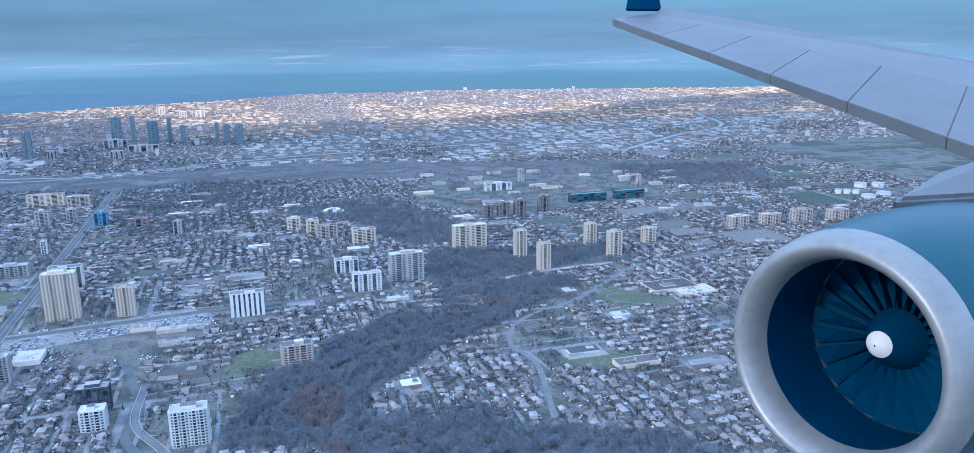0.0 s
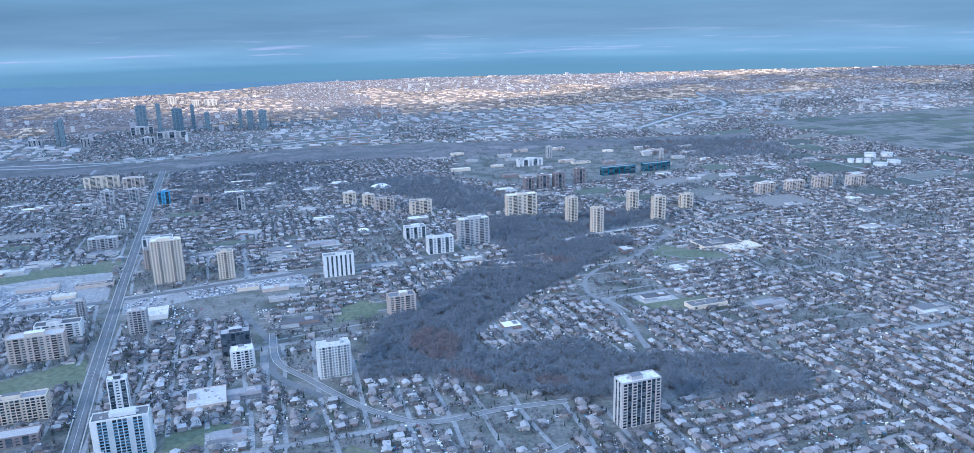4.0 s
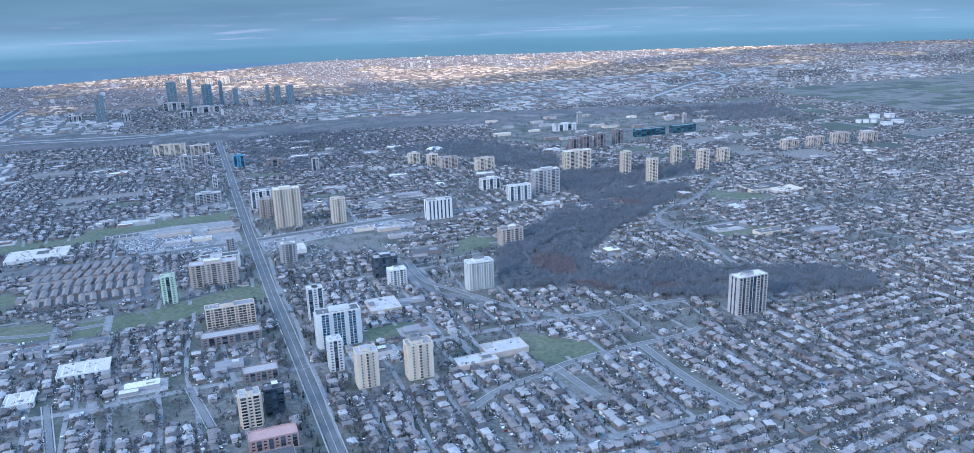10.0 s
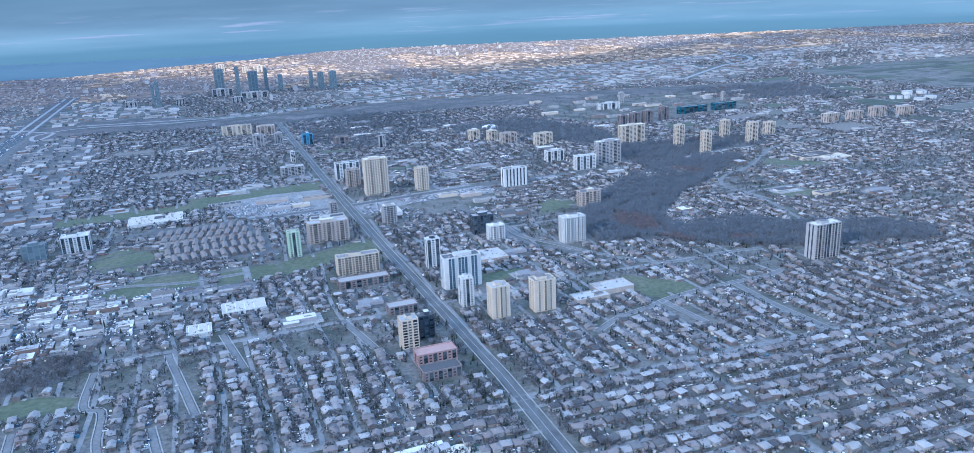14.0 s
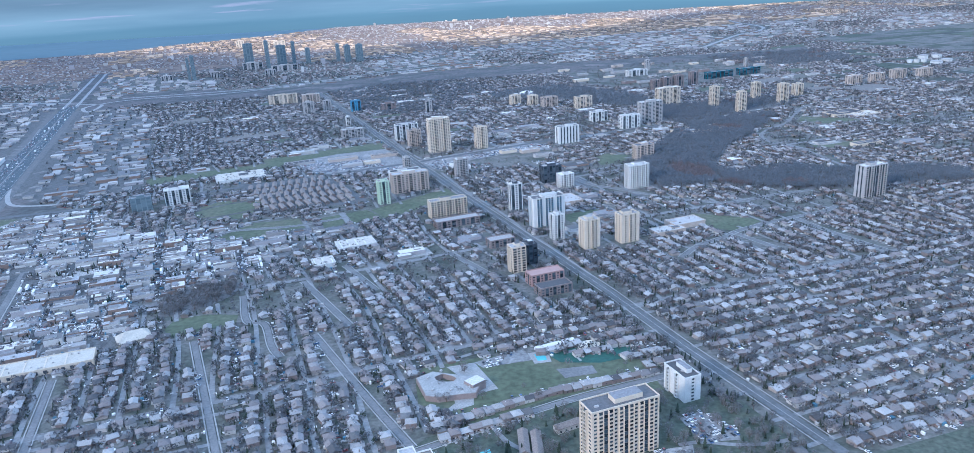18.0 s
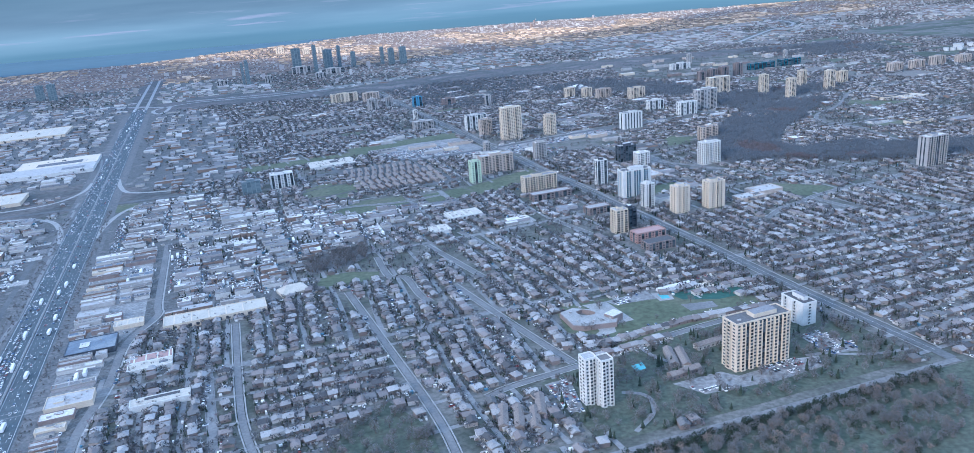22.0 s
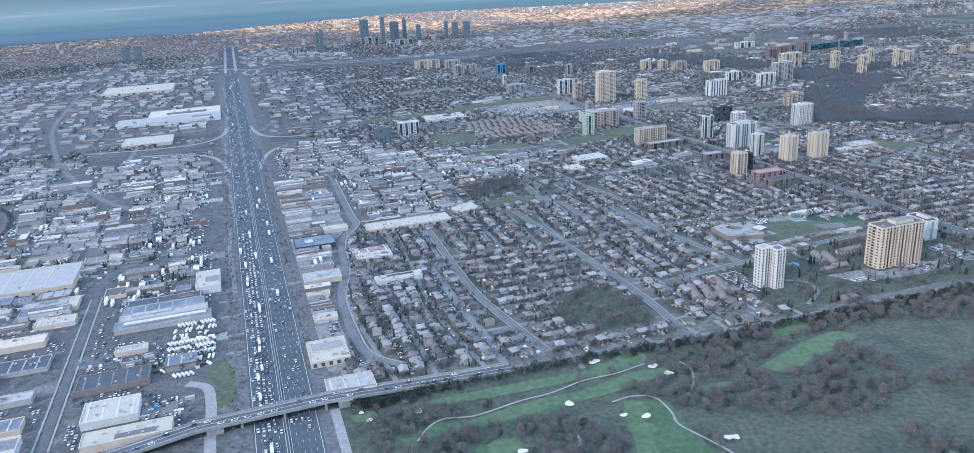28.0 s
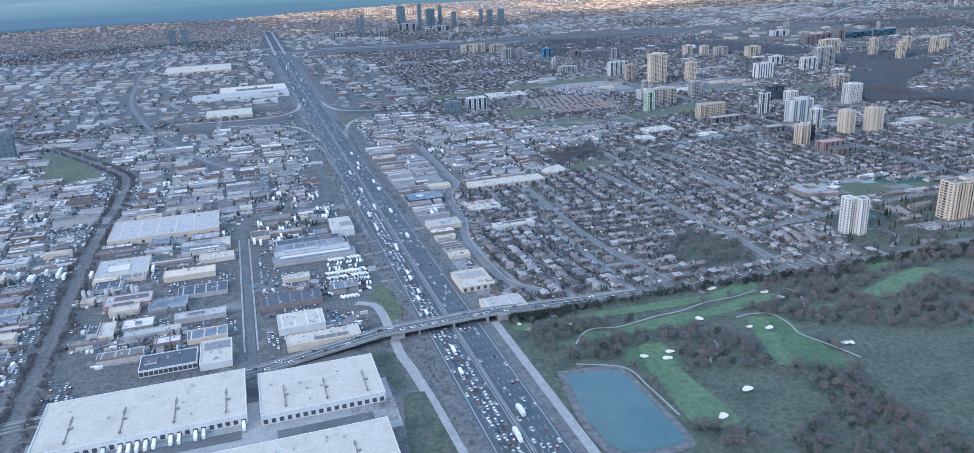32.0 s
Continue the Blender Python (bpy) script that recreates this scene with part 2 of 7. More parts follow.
WHITE = material("white_concrete", [(0.58, 0.58, 0.56), (0.66, 0.66, 0.64)], 0.8, 0.2, mottle=0.1)
GREY = material("grey_concrete", [(0.36, 0.35, 0.34), (0.44, 0.43, 0.42)], 0.8, 0.2, mottle=0.12)
TAN = material("tan_brick", [(0.43, 0.375, 0.32), (0.49, 0.43, 0.37)], 0.85, 0.3, mottle=0.15)
BROWN = material("brown_brick", [(0.215, 0.18, 0.17), (0.26, 0.22, 0.205)], 0.85, 0.3, mottle=0.15)
RED = material("red_brick", [(0.34, 0.235, 0.21), (0.39, 0.27, 0.24)], 0.85, 0.3, mottle=0.15)
DARK = material("dark_cladding", [(0.05, 0.06, 0.08), (0.08, 0.09, 0.11)], 0.5, 0.2, mottle=0.1)
BLUEGLASS = material("blue_curtain_wall", [(0.15, 0.19, 0.215), (0.19, 0.235, 0.26)], 0.3, 0.1, mottle=0.12)
GREEN = material("green_panel", [(0.50, 0.60, 0.44), (0.56, 0.64, 0.50)], 0.7, 0.2, mottle=0.1)
POOL = material("pool_water", [(0.16, 0.42, 0.46), (0.20, 0.48, 0.52)], 0.1, 0.3, mottle=0.1)
TEAL_GLASS = material("teal_curtain_wall", [(0.02, 0.10, 0.15), (0.03, 0.14, 0.19), (0.015, 0.07, 0.11)], 0.2, 0.1, mottle=0.2)
LAKE = material("lake_water", [(0.078, 0.122, 0.142), (0.086, 0.13, 0.15), (0.098, 0.142, 0.16)], 0.5, 0.0012, mottle=0.08, fine=8)
PAVING = material("yard_paving", [(0.13, 0.132, 0.136), (0.24, 0.24, 0.236), (0.17, 0.17, 0.17), (0.33, 0.325, 0.31), (0.085, 0.087, 0.092), (0.20, 0.198, 0.194), (0.28, 0.277, 0.266)], 0.9, 0.08, pieces=True, mottle=0.45, fine=8)
DUCT = material("rusty_duct", [(0.16, 0.14, 0.125), (0.24, 0.21, 0.19)], 0.7, 0.8, mottle=0.2)
PATCH = material("field_patch", [(0.062, 0.076, 0.056), (0.11, 0.108, 0.10), (0.085, 0.10, 0.072), (0.17, 0.162, 0.15), (0.055, 0.065, 0.056), (0.13, 0.13, 0.115)], 0.95, 0.02, pieces=True, mottle=0.3, fine=10)
DRIVE = material("driveway", [(0.16, 0.16, 0.16), (0.26, 0.258, 0.25), (0.11, 0.11, 0.115), (0.34, 0.335, 0.325)], 0.9, 0.3, pieces=True, mottle=0.2)
# lighter than window_glass: distance haze is put into the glazing colour
PALE_GLASS = material("haze_tint_glass", [(0.15, 0.19, 0.213), (0.18, 0.222, 0.245), (0.125, 0.16, 0.185)], 0.25, 0.3, pieces=True, mottle=0.1)
BLUE_ROOF = material("blue_sheet_roof", [(0.13, 0.15, 0.19), (0.16, 0.19, 0.235), (0.24, 0.26, 0.28)], 0.6, 0.08, mottle=0.2)
NAVY = material("navy_paint", [(0.006, 0.03, 0.075), (0.008, 0.038, 0.09)], 0.8, 0.5, mottle=0.05)
TEAL = material("teal_paint", [(0.004, 0.045, 0.065), (0.007, 0.055, 0.078)], 0.35, 0.5, mottle=0.05)
ALLOY = material("polished_alloy", [(0.21, 0.213, 0.21), (0.25, 0.252, 0.246)], 0.42, 2.0, metal=0.25, mottle=0.08)
WING_GREY = material("wing_grey", [(0.105, 0.112, 0.12), (0.125, 0.132, 0.14)], 0.5, 0.6, mottle=0.05)
AQUA = material("blue_panel", [(0.10, 0.26, 0.42), (0.14, 0.31, 0.47)], 0.6, 0.2, mottle=0.1)
GLASS = material("window_glass", [(0.035, 0.05, 0.065), (0.07, 0.09, 0.11), (0.02, 0.03, 0.04), (0.10, 0.12, 0.14)], 0.12, 0.5, pieces=True, mottle=0.1)
BARE = material("bare_twigs", [(0.0922, 0.0998, 0.113), (0.138, 0.141, 0.151), (0.0717, 0.0768, 0.0883), (0.173, 0.166, 0.166), (0.113, 0.12, 0.131)], 0.95, 0.4, pieces=True, mottle=0.3)
WOODS = material("wood_twigs", [(0.125, 0.148, 0.178), (0.162, 0.182, 0.21), (0.14, 0.157, 0.184)], 0.95, 0.06, mottle=0.25)
RUSSET = material("russet_leaves", [(0.15, 0.135, 0.145), (0.175, 0.148, 0.152), (0.14, 0.135, 0.15)], 0.95, 0.08, mottle=0.25)
GOLF_TWIGS = material("mauve_twigs", [(0.125, 0.127, 0.13), (0.165, 0.157, 0.155), (0.135, 0.14, 0.148), (0.185, 0.17, 0.165)], 0.95, 0.08, mottle=0.3)
RUST = material("rust_leaves", [(0.18, 0.155, 0.14), (0.22, 0.182, 0.155)], 0.95, 0.08, mottle=0.3)
BALL_GREEN = material("ball_field_turf", [(0.035, 0.088, 0.072), (0.045, 0.10, 0.08)], 0.95, 0.04, mottle=0.2)
TURF_MAT = material("dark_turf", [(0.065, 0.108, 0.056), (0.082, 0.125, 0.068)], 0.95, 0.04, mottle=0.25)
# the far band's sunlit warmth is mixed into these ground colours
PLAIN = material("sun_tint_plain", [(0.17, 0.128, 0.098), (0.25, 0.19, 0.138), (0.12, 0.097, 0.08), (0.33, 0.25, 0.175)], 0.95, 0.012, fine=10)
NEEDLES = material("dark_needles", [(0.022, 0.034, 0.024), (0.032, 0.048, 0.033), (0.04, 0.054, 0.04)], 0.95, 0.4, pieces=True, mottle=0.3)
BARK = material("bark", [(0.10, 0.085, 0.07), (0.14, 0.12, 0.10)], 0.95, 2.0)
CAR_PAINT = material("car_paint", [(0.80, 0.80, 0.80), (0.62, 0.62, 0.62), (0.04, 0.04, 0.045), (0.30, 0.31, 0.33), (0.85, 0.85, 0.84), (0.22, 0.06, 0.06), (0.07, 0.12, 0.25), (0.7, 0.7, 0.7), (0.10, 0.10, 0.11), (0.55, 0.56, 0.57), (0.14, 0.14, 0.15), (0.75, 0.75, 0.76)], 0.35, 1.0, pieces=True, mottle=0.05)
TRAILER = material("trailer_white", [(0.78, 0.78, 0.77), (0.84, 0.84, 0.83), (0.70, 0.70, 0.70)], 0.6, 1.0, pieces=True, mottle=0.08)
CLUTTER = material("yard_clutter", [(0.62, 0.62, 0.60), (0.10, 0.10, 0.10), (0.35, 0.34, 0.32), (0.05, 0.05, 0.055), (0.72, 0.72, 0.70), (0.16, 0.14, 0.13), (0.70, 0.69, 0.66), (0.18, 0.17, 0.16), (0.10, 0.19, 0.27), (0.45, 0.43, 0.40), (0.66, 0.66, 0.65), (0.08, 0.08, 0.085)], 0.8, 0.8, pieces=True, mottle=0.15)
RUBBER = material("rubber", [(0.02, 0.02, 0.02), (0.03, 0.03, 0.03)], 0.8, 3.0)

for paint, shine in ((NAVY, 0.08), (TEAL, 0.25), (LAKE, 0.15), (RUBBER, 0.2)):
    paint.node_tree.nodes["Principled BSDF"].inputs["Specular IOR Level"].default_value = shine

# ---- builders ----
GRID = radians(17.5)  # the street grid's turn
CG, SG = math.cos(GRID), math.sin(GRID)
STUFF = "stuff"


def at(u, v):
    """From the street grid (u across, v along) to the world."""
    return u * CG - v * SG, u * SG + v * CG


def grid_pose(u, v, z=0.0, turn=0.0):
    x, y = at(u, v)
    return pose(x, y, z, 0, 0, 17.5 + turn)


def thing(name, label, category, group="", m=None):
    e = tagged(new(name), label, category, group)
    e.empty_display_size = 1
    if m is not None:
        e.matrix_world = m
    return e


def link_part(name, mesh, parent, loc=(0, 0, 0), rz=0.0, scale=(1, 1, 1), label=""):
    ob = new(name, mesh)
    ob.parent = parent
    ob.matrix_basis = Matrix.LocRotScale(loc, Euler((0, 0, radians(rz))), scale)
    if label:
        ob["label"] = label
    return ob


class Heap:
    """Many small solids gathered into one mesh."""

    def __init__(self):
        self.v, self.f, self.n, self.m, self.c = [], [], [], [], 0

    def add(self, shape, pos, turn=0.0, scale=1.0):
        verts, loops, counts, mats = shape
        pos = np.atleast_2d(np.asarray(pos, float))
        k = len(pos)
        turn = np.broadcast_to(np.asarray(turn, float), (k,))
        scale = np.asarray(scale, float)
        scale = np.broadcast_to(scale[:, None] if scale.ndim == 1 and len(scale) == k and k != 3 else scale, (k, 3))
        v = verts[None] * scale[:, None]
        c, s = np.cos(turn)[:, None], np.sin(turn)[:, None]
        v = np.stack([v[..., 0] * c - v[..., 1] * s, v[..., 0] * s + v[..., 1] * c, v[..., 2]], -1) + pos[:, None]
        self.v.append(v.reshape(-1, 3))
        self.f.append((loops[None] + self.c + np.arange(k)[:, None] * len(verts)).ravel())
        self.n.append(np.tile(counts, k))
        self.m.append(np.tile(mats, k))
        self.c += k * len(verts)

    def mesh(self, name, materials):
        me = bpy.data.meshes.new(name)
        v, f, n, m = np.concatenate(self.v), np.concatenate(self.f), np.concatenate(self.n), np.concatenate(self.m)
        me.vertices.add(len(v))
        me.vertices.foreach_set("co", v.ravel())
        me.loops.add(len(f))
        me.loops.foreach_set("vertex_index", f.astype(np.int32))
        me.polygons.add(len(n))
        me.polygons.foreach_set("loop_start", np.r_[0, np.cumsum(n)[:-1]].astype(np.int32))
        me.polygons.foreach_set("material_index", m.astype(np.int32))
        for x in materials:
            me.materials.append(x)
        me.update(calc_edges=True)
        me.validate()
        me.shade_flat()
        return me


def shape(verts, faces, mats=None):
    loops = np.array([i for f in faces for i in f])
    return np.array(verts, float), loops, np.array([len(f) for f in faces]), np.array(mats if mats is not None else [0] * len(faces))


def join(*shapes):
    v, l, n, m, c = [], [], [], [], 0
    for s in shapes:
        v.append(s[0])
        l.append(s[1] + c)
        n.append(s[2])
        m.append(s[3])
        c += len(s[0])
    return np.concatenate(v), np.concatenate(l), np.concatenate(n), np.concatenate(m)


def box(x0, x1, y0, y1, z0, z1, side=0, top=0, bottom=False):
    v = [(x0, y0, z0), (x1, y0, z0), (x1, y1, z0), (x0, y1, z0), (x0, y0, z1), (x1, y0, z1), (x1, y1, z1), (x0, y1, z1)]
    f = [(0, 1, 5, 4), (1, 2, 6, 5), (2, 3, 7, 6), (3, 0, 4, 7), (4, 5, 6, 7)] + ([(3, 2, 1, 0)] if bottom else [])
    return shape(v, f, [side] * 4 + [top] + ([side] if bottom else []))


def solid(name, *shapes, mats):
    h = Heap()
    h.add(join(*shapes), (0, 0, 0))
    return h.mesh(name, mats)


LAYER = [0]


def layer(z):
    """A height a little over that of the sheet before, so that no two lie in one plane."""
    LAYER[0] += 1
    return np.asarray(z, float) + 0.006 * (LAYER[0] % 12) + 0.0003 * LAYER[0]


def sheet(name, points, z, mat, label="", category="ground", kind="structure"):
    """A level patch of ground with the given corners, in the street grid."""
    bm = bmesh.new()
    z = float(layer(z))
    vs = [bm.verts.new((*at(u, v), z)) for u, v in points]
    f = bm.faces.new(vs)
    if f.normal.z < 0 or f.calc_area() and (f.normal_update() or f.normal.z < 0):
        f.normal_flip()
    bmesh.ops.triangulate(bm, faces=bm.faces[:])
    me = bpy.data.meshes.new(name)
    bm.to_mesh(me)
    bm.free()
    me.materials.append(mat)
    return tagged(new(name, me), label, category, "", kind)


def strip(name, points, width, z, mat, label="", category="road", kind="structure", deep=0.0):
    """A road along a line of the street grid."""
    p = np.array([at(*q) for q in points], float)
    d = np.gradient(p, axis=0)
    d /= np.linalg.norm(d, axis=1)[:, None]
    side = np.stack([-d[:, 1], d[:, 0]], 1) * width / 2
    zs = np.broadcast_to(layer(z), (len(p),))
    a, b = np.c_[p + side, zs], np.c_[p - side, zs]
    k = len(p)
    verts = [*a, *b]
    faces = [(i, k + i, k + i + 1, i + 1) for i in range(k - 1)]
    if deep:
        verts += [*(a - [0, 0, deep]), *(b - [0, 0, deep])]
        for i in range(k - 1):
            faces += [(i + 1, 2 * k + i + 1, 2 * k + i, i), (k + i, 3 * k + i, 3 * k + i + 1, k + i + 1), (2 * k + i, 2 * k + i + 1, 3 * k + i + 1, 3 * k + i)]
    me = solid(name, shape(verts, faces), mats=[mat])
    return tagged(new(name, me), label, category, "", kind)


def smooth(points, per=8):
    """A rounder line through the points."""
    p = np.array(points, float)
    q = np.r_[[2 * p[0] - p[1]], p, [2 * p[-1] - p[-2]]]
    out_points = []
    for i in range(1, len(q) - 2):
        for t in np.arange(per) / per:
            a, b, c, d = q[i - 1 : i + 3]
            out_points.append(0.5 * (2 * b + (c - a) * t + (2 * a - 5 * b + 4 * c - d) * t * t + (3 * b - a - 3 * c + d) * t**3))
    return [tuple(x) for x in (*out_points, p[-1])]


def inside(points, poly):
    """Which of the points lie in the polygon."""
    x, y = np.asarray(points, float).T
    r = np.zeros(len(x), bool)
    for (a, b), (c, d) in zip(poly, poly[1:] + poly[:1]):
        r ^= ((b > y) != (d > y)) & (x < (c - a) * (y - b) / (d - b + 1e-12) + a)
    return r


def oval(u, v, a, b, turn=0.0, n=20, wob=0.12, seed=0):
    r = random.Random(seed)
    ph, ph2 = r.random() * 6, r.random() * 6
    pts = []
    for i in range(n):
        t = 2 * math.pi * i / n
        k = 1 + wob * (math.sin(2 * t + ph) + 0.7 * math.sin(3 * t + ph2))
        x, y = a * k * math.cos(t), b * k * math.sin(t)
        c, s = math.cos(radians(turn)), math.sin(radians(turn))
        pts.append((u + x * c - y * s, v + x * s + y * c))
    return pts


rng = np.random.default_rng(7)


def parcels(u0, u1, v0, v1, wide, deep, r):
    """Cuts a block into uneven parcels of about wide by deep, with lanes between the larger ones."""
    w, d = u1 - u0, v1 - v0
    limit_w, limit_d = wide * r.uniform(0.8, 1.7), deep * r.uniform(0.8, 1.6)
    if w <= limit_w and d <= limit_d:
        return [(u0, u1, v0, v1)]
    k = r.uniform(0.36, 0.64)
    if w / wide > d / deep:
        gap, m = (4 if w > 3 * wide else 1.0), u0 + w * k
        return parcels(u0, m - gap, v0, v1, wide, deep, r) + parcels(m + gap, u1, v0, v1, wide, deep, r)
    gap, m = (4.5 if d > 3 * deep else 1.2), v0 + d * k
    return parcels(u0, u1, v0, m - gap, wide, deep, r) + parcels(u0, u1, m + gap, v1, wide, deep, r)

# ---- ground, fields, roads ----
SHORE = [(-9000, 2300), (-5200, 2800), (-3300, 3250), (-2700, 3560), (-2250, 3640), (-1900, 4020), (-1480, 4330), (-1150, 4800), (-600, 4930), (-100, 5250), (1200, 5150), (9000, 5900)]
ground = tagged(new("ground", solid("ground", shape([(-9000, -3000, 0), (9000, -3000, 0), *[(x, y, 0) for x, y in SHORE[::-1]]], [tuple(range(len(SHORE) + 2))]), mats=[GROUND])),
                "flat suburban ground of dull grass, yards and bare soil", "ground", "", "structure")
tagged(new("lake", solid("lake", shape([(-9000, 2000, -2), (9000, 2000, -2), (9000, 9000, -2), (-9000, 9000, -2)], [(0, 1, 2, 3)]), mats=[LAKE])),
       "broad dark blue lake along the far shore", "lake", "", "structure")

# the overcast layer: its far edge is ragged
edge = [(u, float(np.interp(u, [-3600, -2700, -2250, -1900, -900, -500, 200, 1200], [3550, 3250, 2700, 2380, 2380, 2560, 2850, 3100])) + 60 * math.sin(u / 310) + 40 * math.sin(u / 130 + 1)) for u in range(-9000, 9001, 150)]
deck_line = [(*at(u, v), 900) for u, v in [(-9000, -9000), *edge, (9000, -9000)]]
cloud_deck = new("cloud_deck", solid("cloud_deck", shape(deck_line, [tuple(range(len(deck_line)))]), mats=[deck_mat]))
tagged(cloud_deck, "broad grey layer of overcast cloud with a ragged edge", "cloud", "", "structure")

RAVINE = [(123, 843), (44, 782), (-3, 724), (-36, 647), (-47, 597), (-14, 594), (26, 578), (72, 538), (113, 498), (176, 472), (317, 423), (344, 456), (311, 511), (226, 548), (187, 569), (186, 601), (78, 620), (80, 644), (134, 705), (200, 763), (272, 793), (304, 834), (413, 899), (425, 944), (337, 964), (239, 919), (182, 894)]
WOOD = [(263, 1136), (387, 1098), (554, 1077), (547, 983), (482, 978), (341, 975), (308, 937), (231, 921), (222, 1000)]
PARK = [(71, 1526), (265, 1579), (365, 1310), (307, 1172), (246, 1167), (152, 1415), (57, 1468)]
NORTH_WOOD = [(-270, 1853), (-65, 1927), (115, 1842), (116, 1589), (-26, 1453), (-139, 1376), (-229, 1412), (-262, 1665)]
GROVE = [(-674, 468), (-663, 529), (-623, 527), (-594, 523), (-602, 493), (-627, 475)]
EAST_WOOD = [(900, 1790), (1260, 1700), (1170, 1440), (940, 1480), (860, 1590)]
GOLF = [(-893, 58), (-835, 62), (-736, 62), (-620, 52), (-300, 40), (100, 20), (100, -700), (-893, -700)]
FIELDS = [
    [(-415, 707), (-296, 755), (-292, 696), (-408, 663)],
    [(-493, 706), (-420, 710), (-409, 664), (-487, 663)],
    [(-624, 844), (-591, 866), (-556, 830), (-549, 788), (-581, 759), (-622, 776)],
    [(-611, 688), (-566, 729), (-507, 719), (-506, 673), (-585, 665)],
    [(-436, 244), (-384, 236), (-343, 210), (-330, 196), (-384, 193), (-462, 193), (-436, 210)],
    [(-102, 451), (-73, 488), (-15, 425), (-69, 410)],
    [(-213, 558), (-149, 568), (-183, 529), (-214, 523)],
    [(-666, 438), (-656, 459), (-628, 454), (-602, 440), (-606, 420), (-663, 419)],
    [(450, 879), (516, 798), (497, 784), (418, 818), (411, 848)],
    [(298, 690), (379, 672), (367, 640), (320, 646), (290, 674)],
    [(-37, 798), (-3, 818), (22, 790), (-4, 758), (-45, 755)],
    [(-715, 1068), (-511, 1074), (-308, 1086), (-304, 1055), (-514, 1028), (-707, 1022)],
    [(-519, 1106), (-301, 1127), (-300, 1083), (-510, 1067)],
    [(-1360, 875), (-1295, 805), (-1236, 658), (-1309, 665)],
    [(-959, 1111), (-908, 1123), (-857, 935), (-872, 878), (-920, 899)],
    [(-1174, 1020), (-952, 973), (-950, 935), (-1146, 886)],
    [(-1077, 1093), (-961, 1135), (-944, 986), (-1050, 959)],
    [(-892, 1068), (-782, 912), (-895, 933)],
]
for poly in FIELDS[:-3]:
    sheet("grass_field", poly, 0.1, LAWN, "dull green mown grass of an open field", "field")
for poly in FIELDS[-3:]:
    sheet("waste_ground", poly, 0.1, DRY, "dull brown-green waste ground inside an interchange", "field")
DRY_LAND = [
    [(-815, 2283), (-629, 2243), (-402, 2037), (-3, 2123), (349, 2049), (795, 1919), (1255, 1785), (1170, 1639), (764, 1752), (435, 1769), (57, 1877), (-298, 1890), (-514, 1955), (-771, 2045)],
    [(-892, 2202), (-690, 2173), (-145, 1966), (-183, 1845), (-705, 1978), (-875, 2022)],
    [(1051, 1750), (1337, 1843), (1222, 1703), (922, 1543), (845, 1515)],
]
for poly in DRY_LAND:
    sheet("dry_field", poly, 0.1, DRY, "brown-grey dry grassland of an open airfield", "field")
GROVE_SOUTH = [(-706, 143), (-679, 164), (-654, 177), (-637, 131), (-640, 90), (-687, 89), (-708, 107)]
inland = [(x * CG + y * SG, y * CG - x * SG - 30) for x, y in SHORE[1:-1]]
# begins about where sun gets past the cloud; its colour carries that light
sheet("far_plain", [(-5000, 3000), (-700, 2840), (1500, 2840), (6500, 3000), *inland[::-1]], 0.06, PLAIN, "dry plain of lots and fields far off, coloured as sunlit", "ground")
for poly in (RAVINE, WOOD, PARK, GROVE, EAST_WOOD):
    sheet("wood_floor", poly, 0.12, EARTH, "brown leaf-strewn floor of a bare wood", "ground")
sheet("workshop_lots", [(-892, 110), (-868, 110), (-874, 237), (-860, 304), (-854, 377), (-829, 426), (-827, 660), (-892, 660)], 0.14, LOT, "worn pale asphalt lots round workshops", "pavement")
sheet("grove_lawn", GROVE_SOUTH, 0.12, ROUGH, "dull grass under scattered bare trees", "ground")
sheet("golf_course", GOLF, 0.08, ROUGH, "dull green rough of a golf course", "ground")
PLAZA = [(-281, 948), (-204, 957), (-82, 976), (-53, 939), (-63, 897), (-133, 908), (-202, 900), (-277, 877)]
MALL_WEST = [(-463, 976), (-464, 1059), (-389, 1074), (-305, 1066), (-304, 950), (-323, 896), (-422, 927)]
ROWS_POLY = [(-568, 954), (-428, 908), (-407, 742), (-535, 779)]
sheet("parking_plaza", MALL_WEST, 0.16, LOT, "pale asphalt car park beside an avenue", "car park")
sheet("parking_plaza", PLAZA, 0.16, LOT, "pale asphalt car park of a shopping plaza", "car park")

ROADS = []  # centre line, half the width that is kept free


def road(name, points, width, z, mat, label):
    ROADS.append((np.array(points, float), width / 2 + 3))
    return strip(name, points, width, z, mat, label)


HW_U = -924
far_u, far_v = -917.1, 2108.0
road("highway", [(HW_U, v) for v in range(-700, int(far_v), 50)], 41, 0.3, HIGHWAY, "grey asphalt motorway of ten lanes with traffic")
ROADS[-1] = (ROADS[-1][0], 42)
sheet("dry_field", [(HW_U - 38, far_v - 30), (HW_U + 38, far_v - 30), (HW_U + 46, far_v + 900), (HW_U - 30, far_v + 900)], 0.16, DRY, "brown-grey dry grassland beside a far road", "field")
for s in (-14, 16):
    road("far_road", [(HW_U + s, far_v - 40), (HW_U + s + 4, far_v + 400), (HW_U + s + 8, far_v + 900)], 9, 0.3, CONCRETE, "pale straight road")
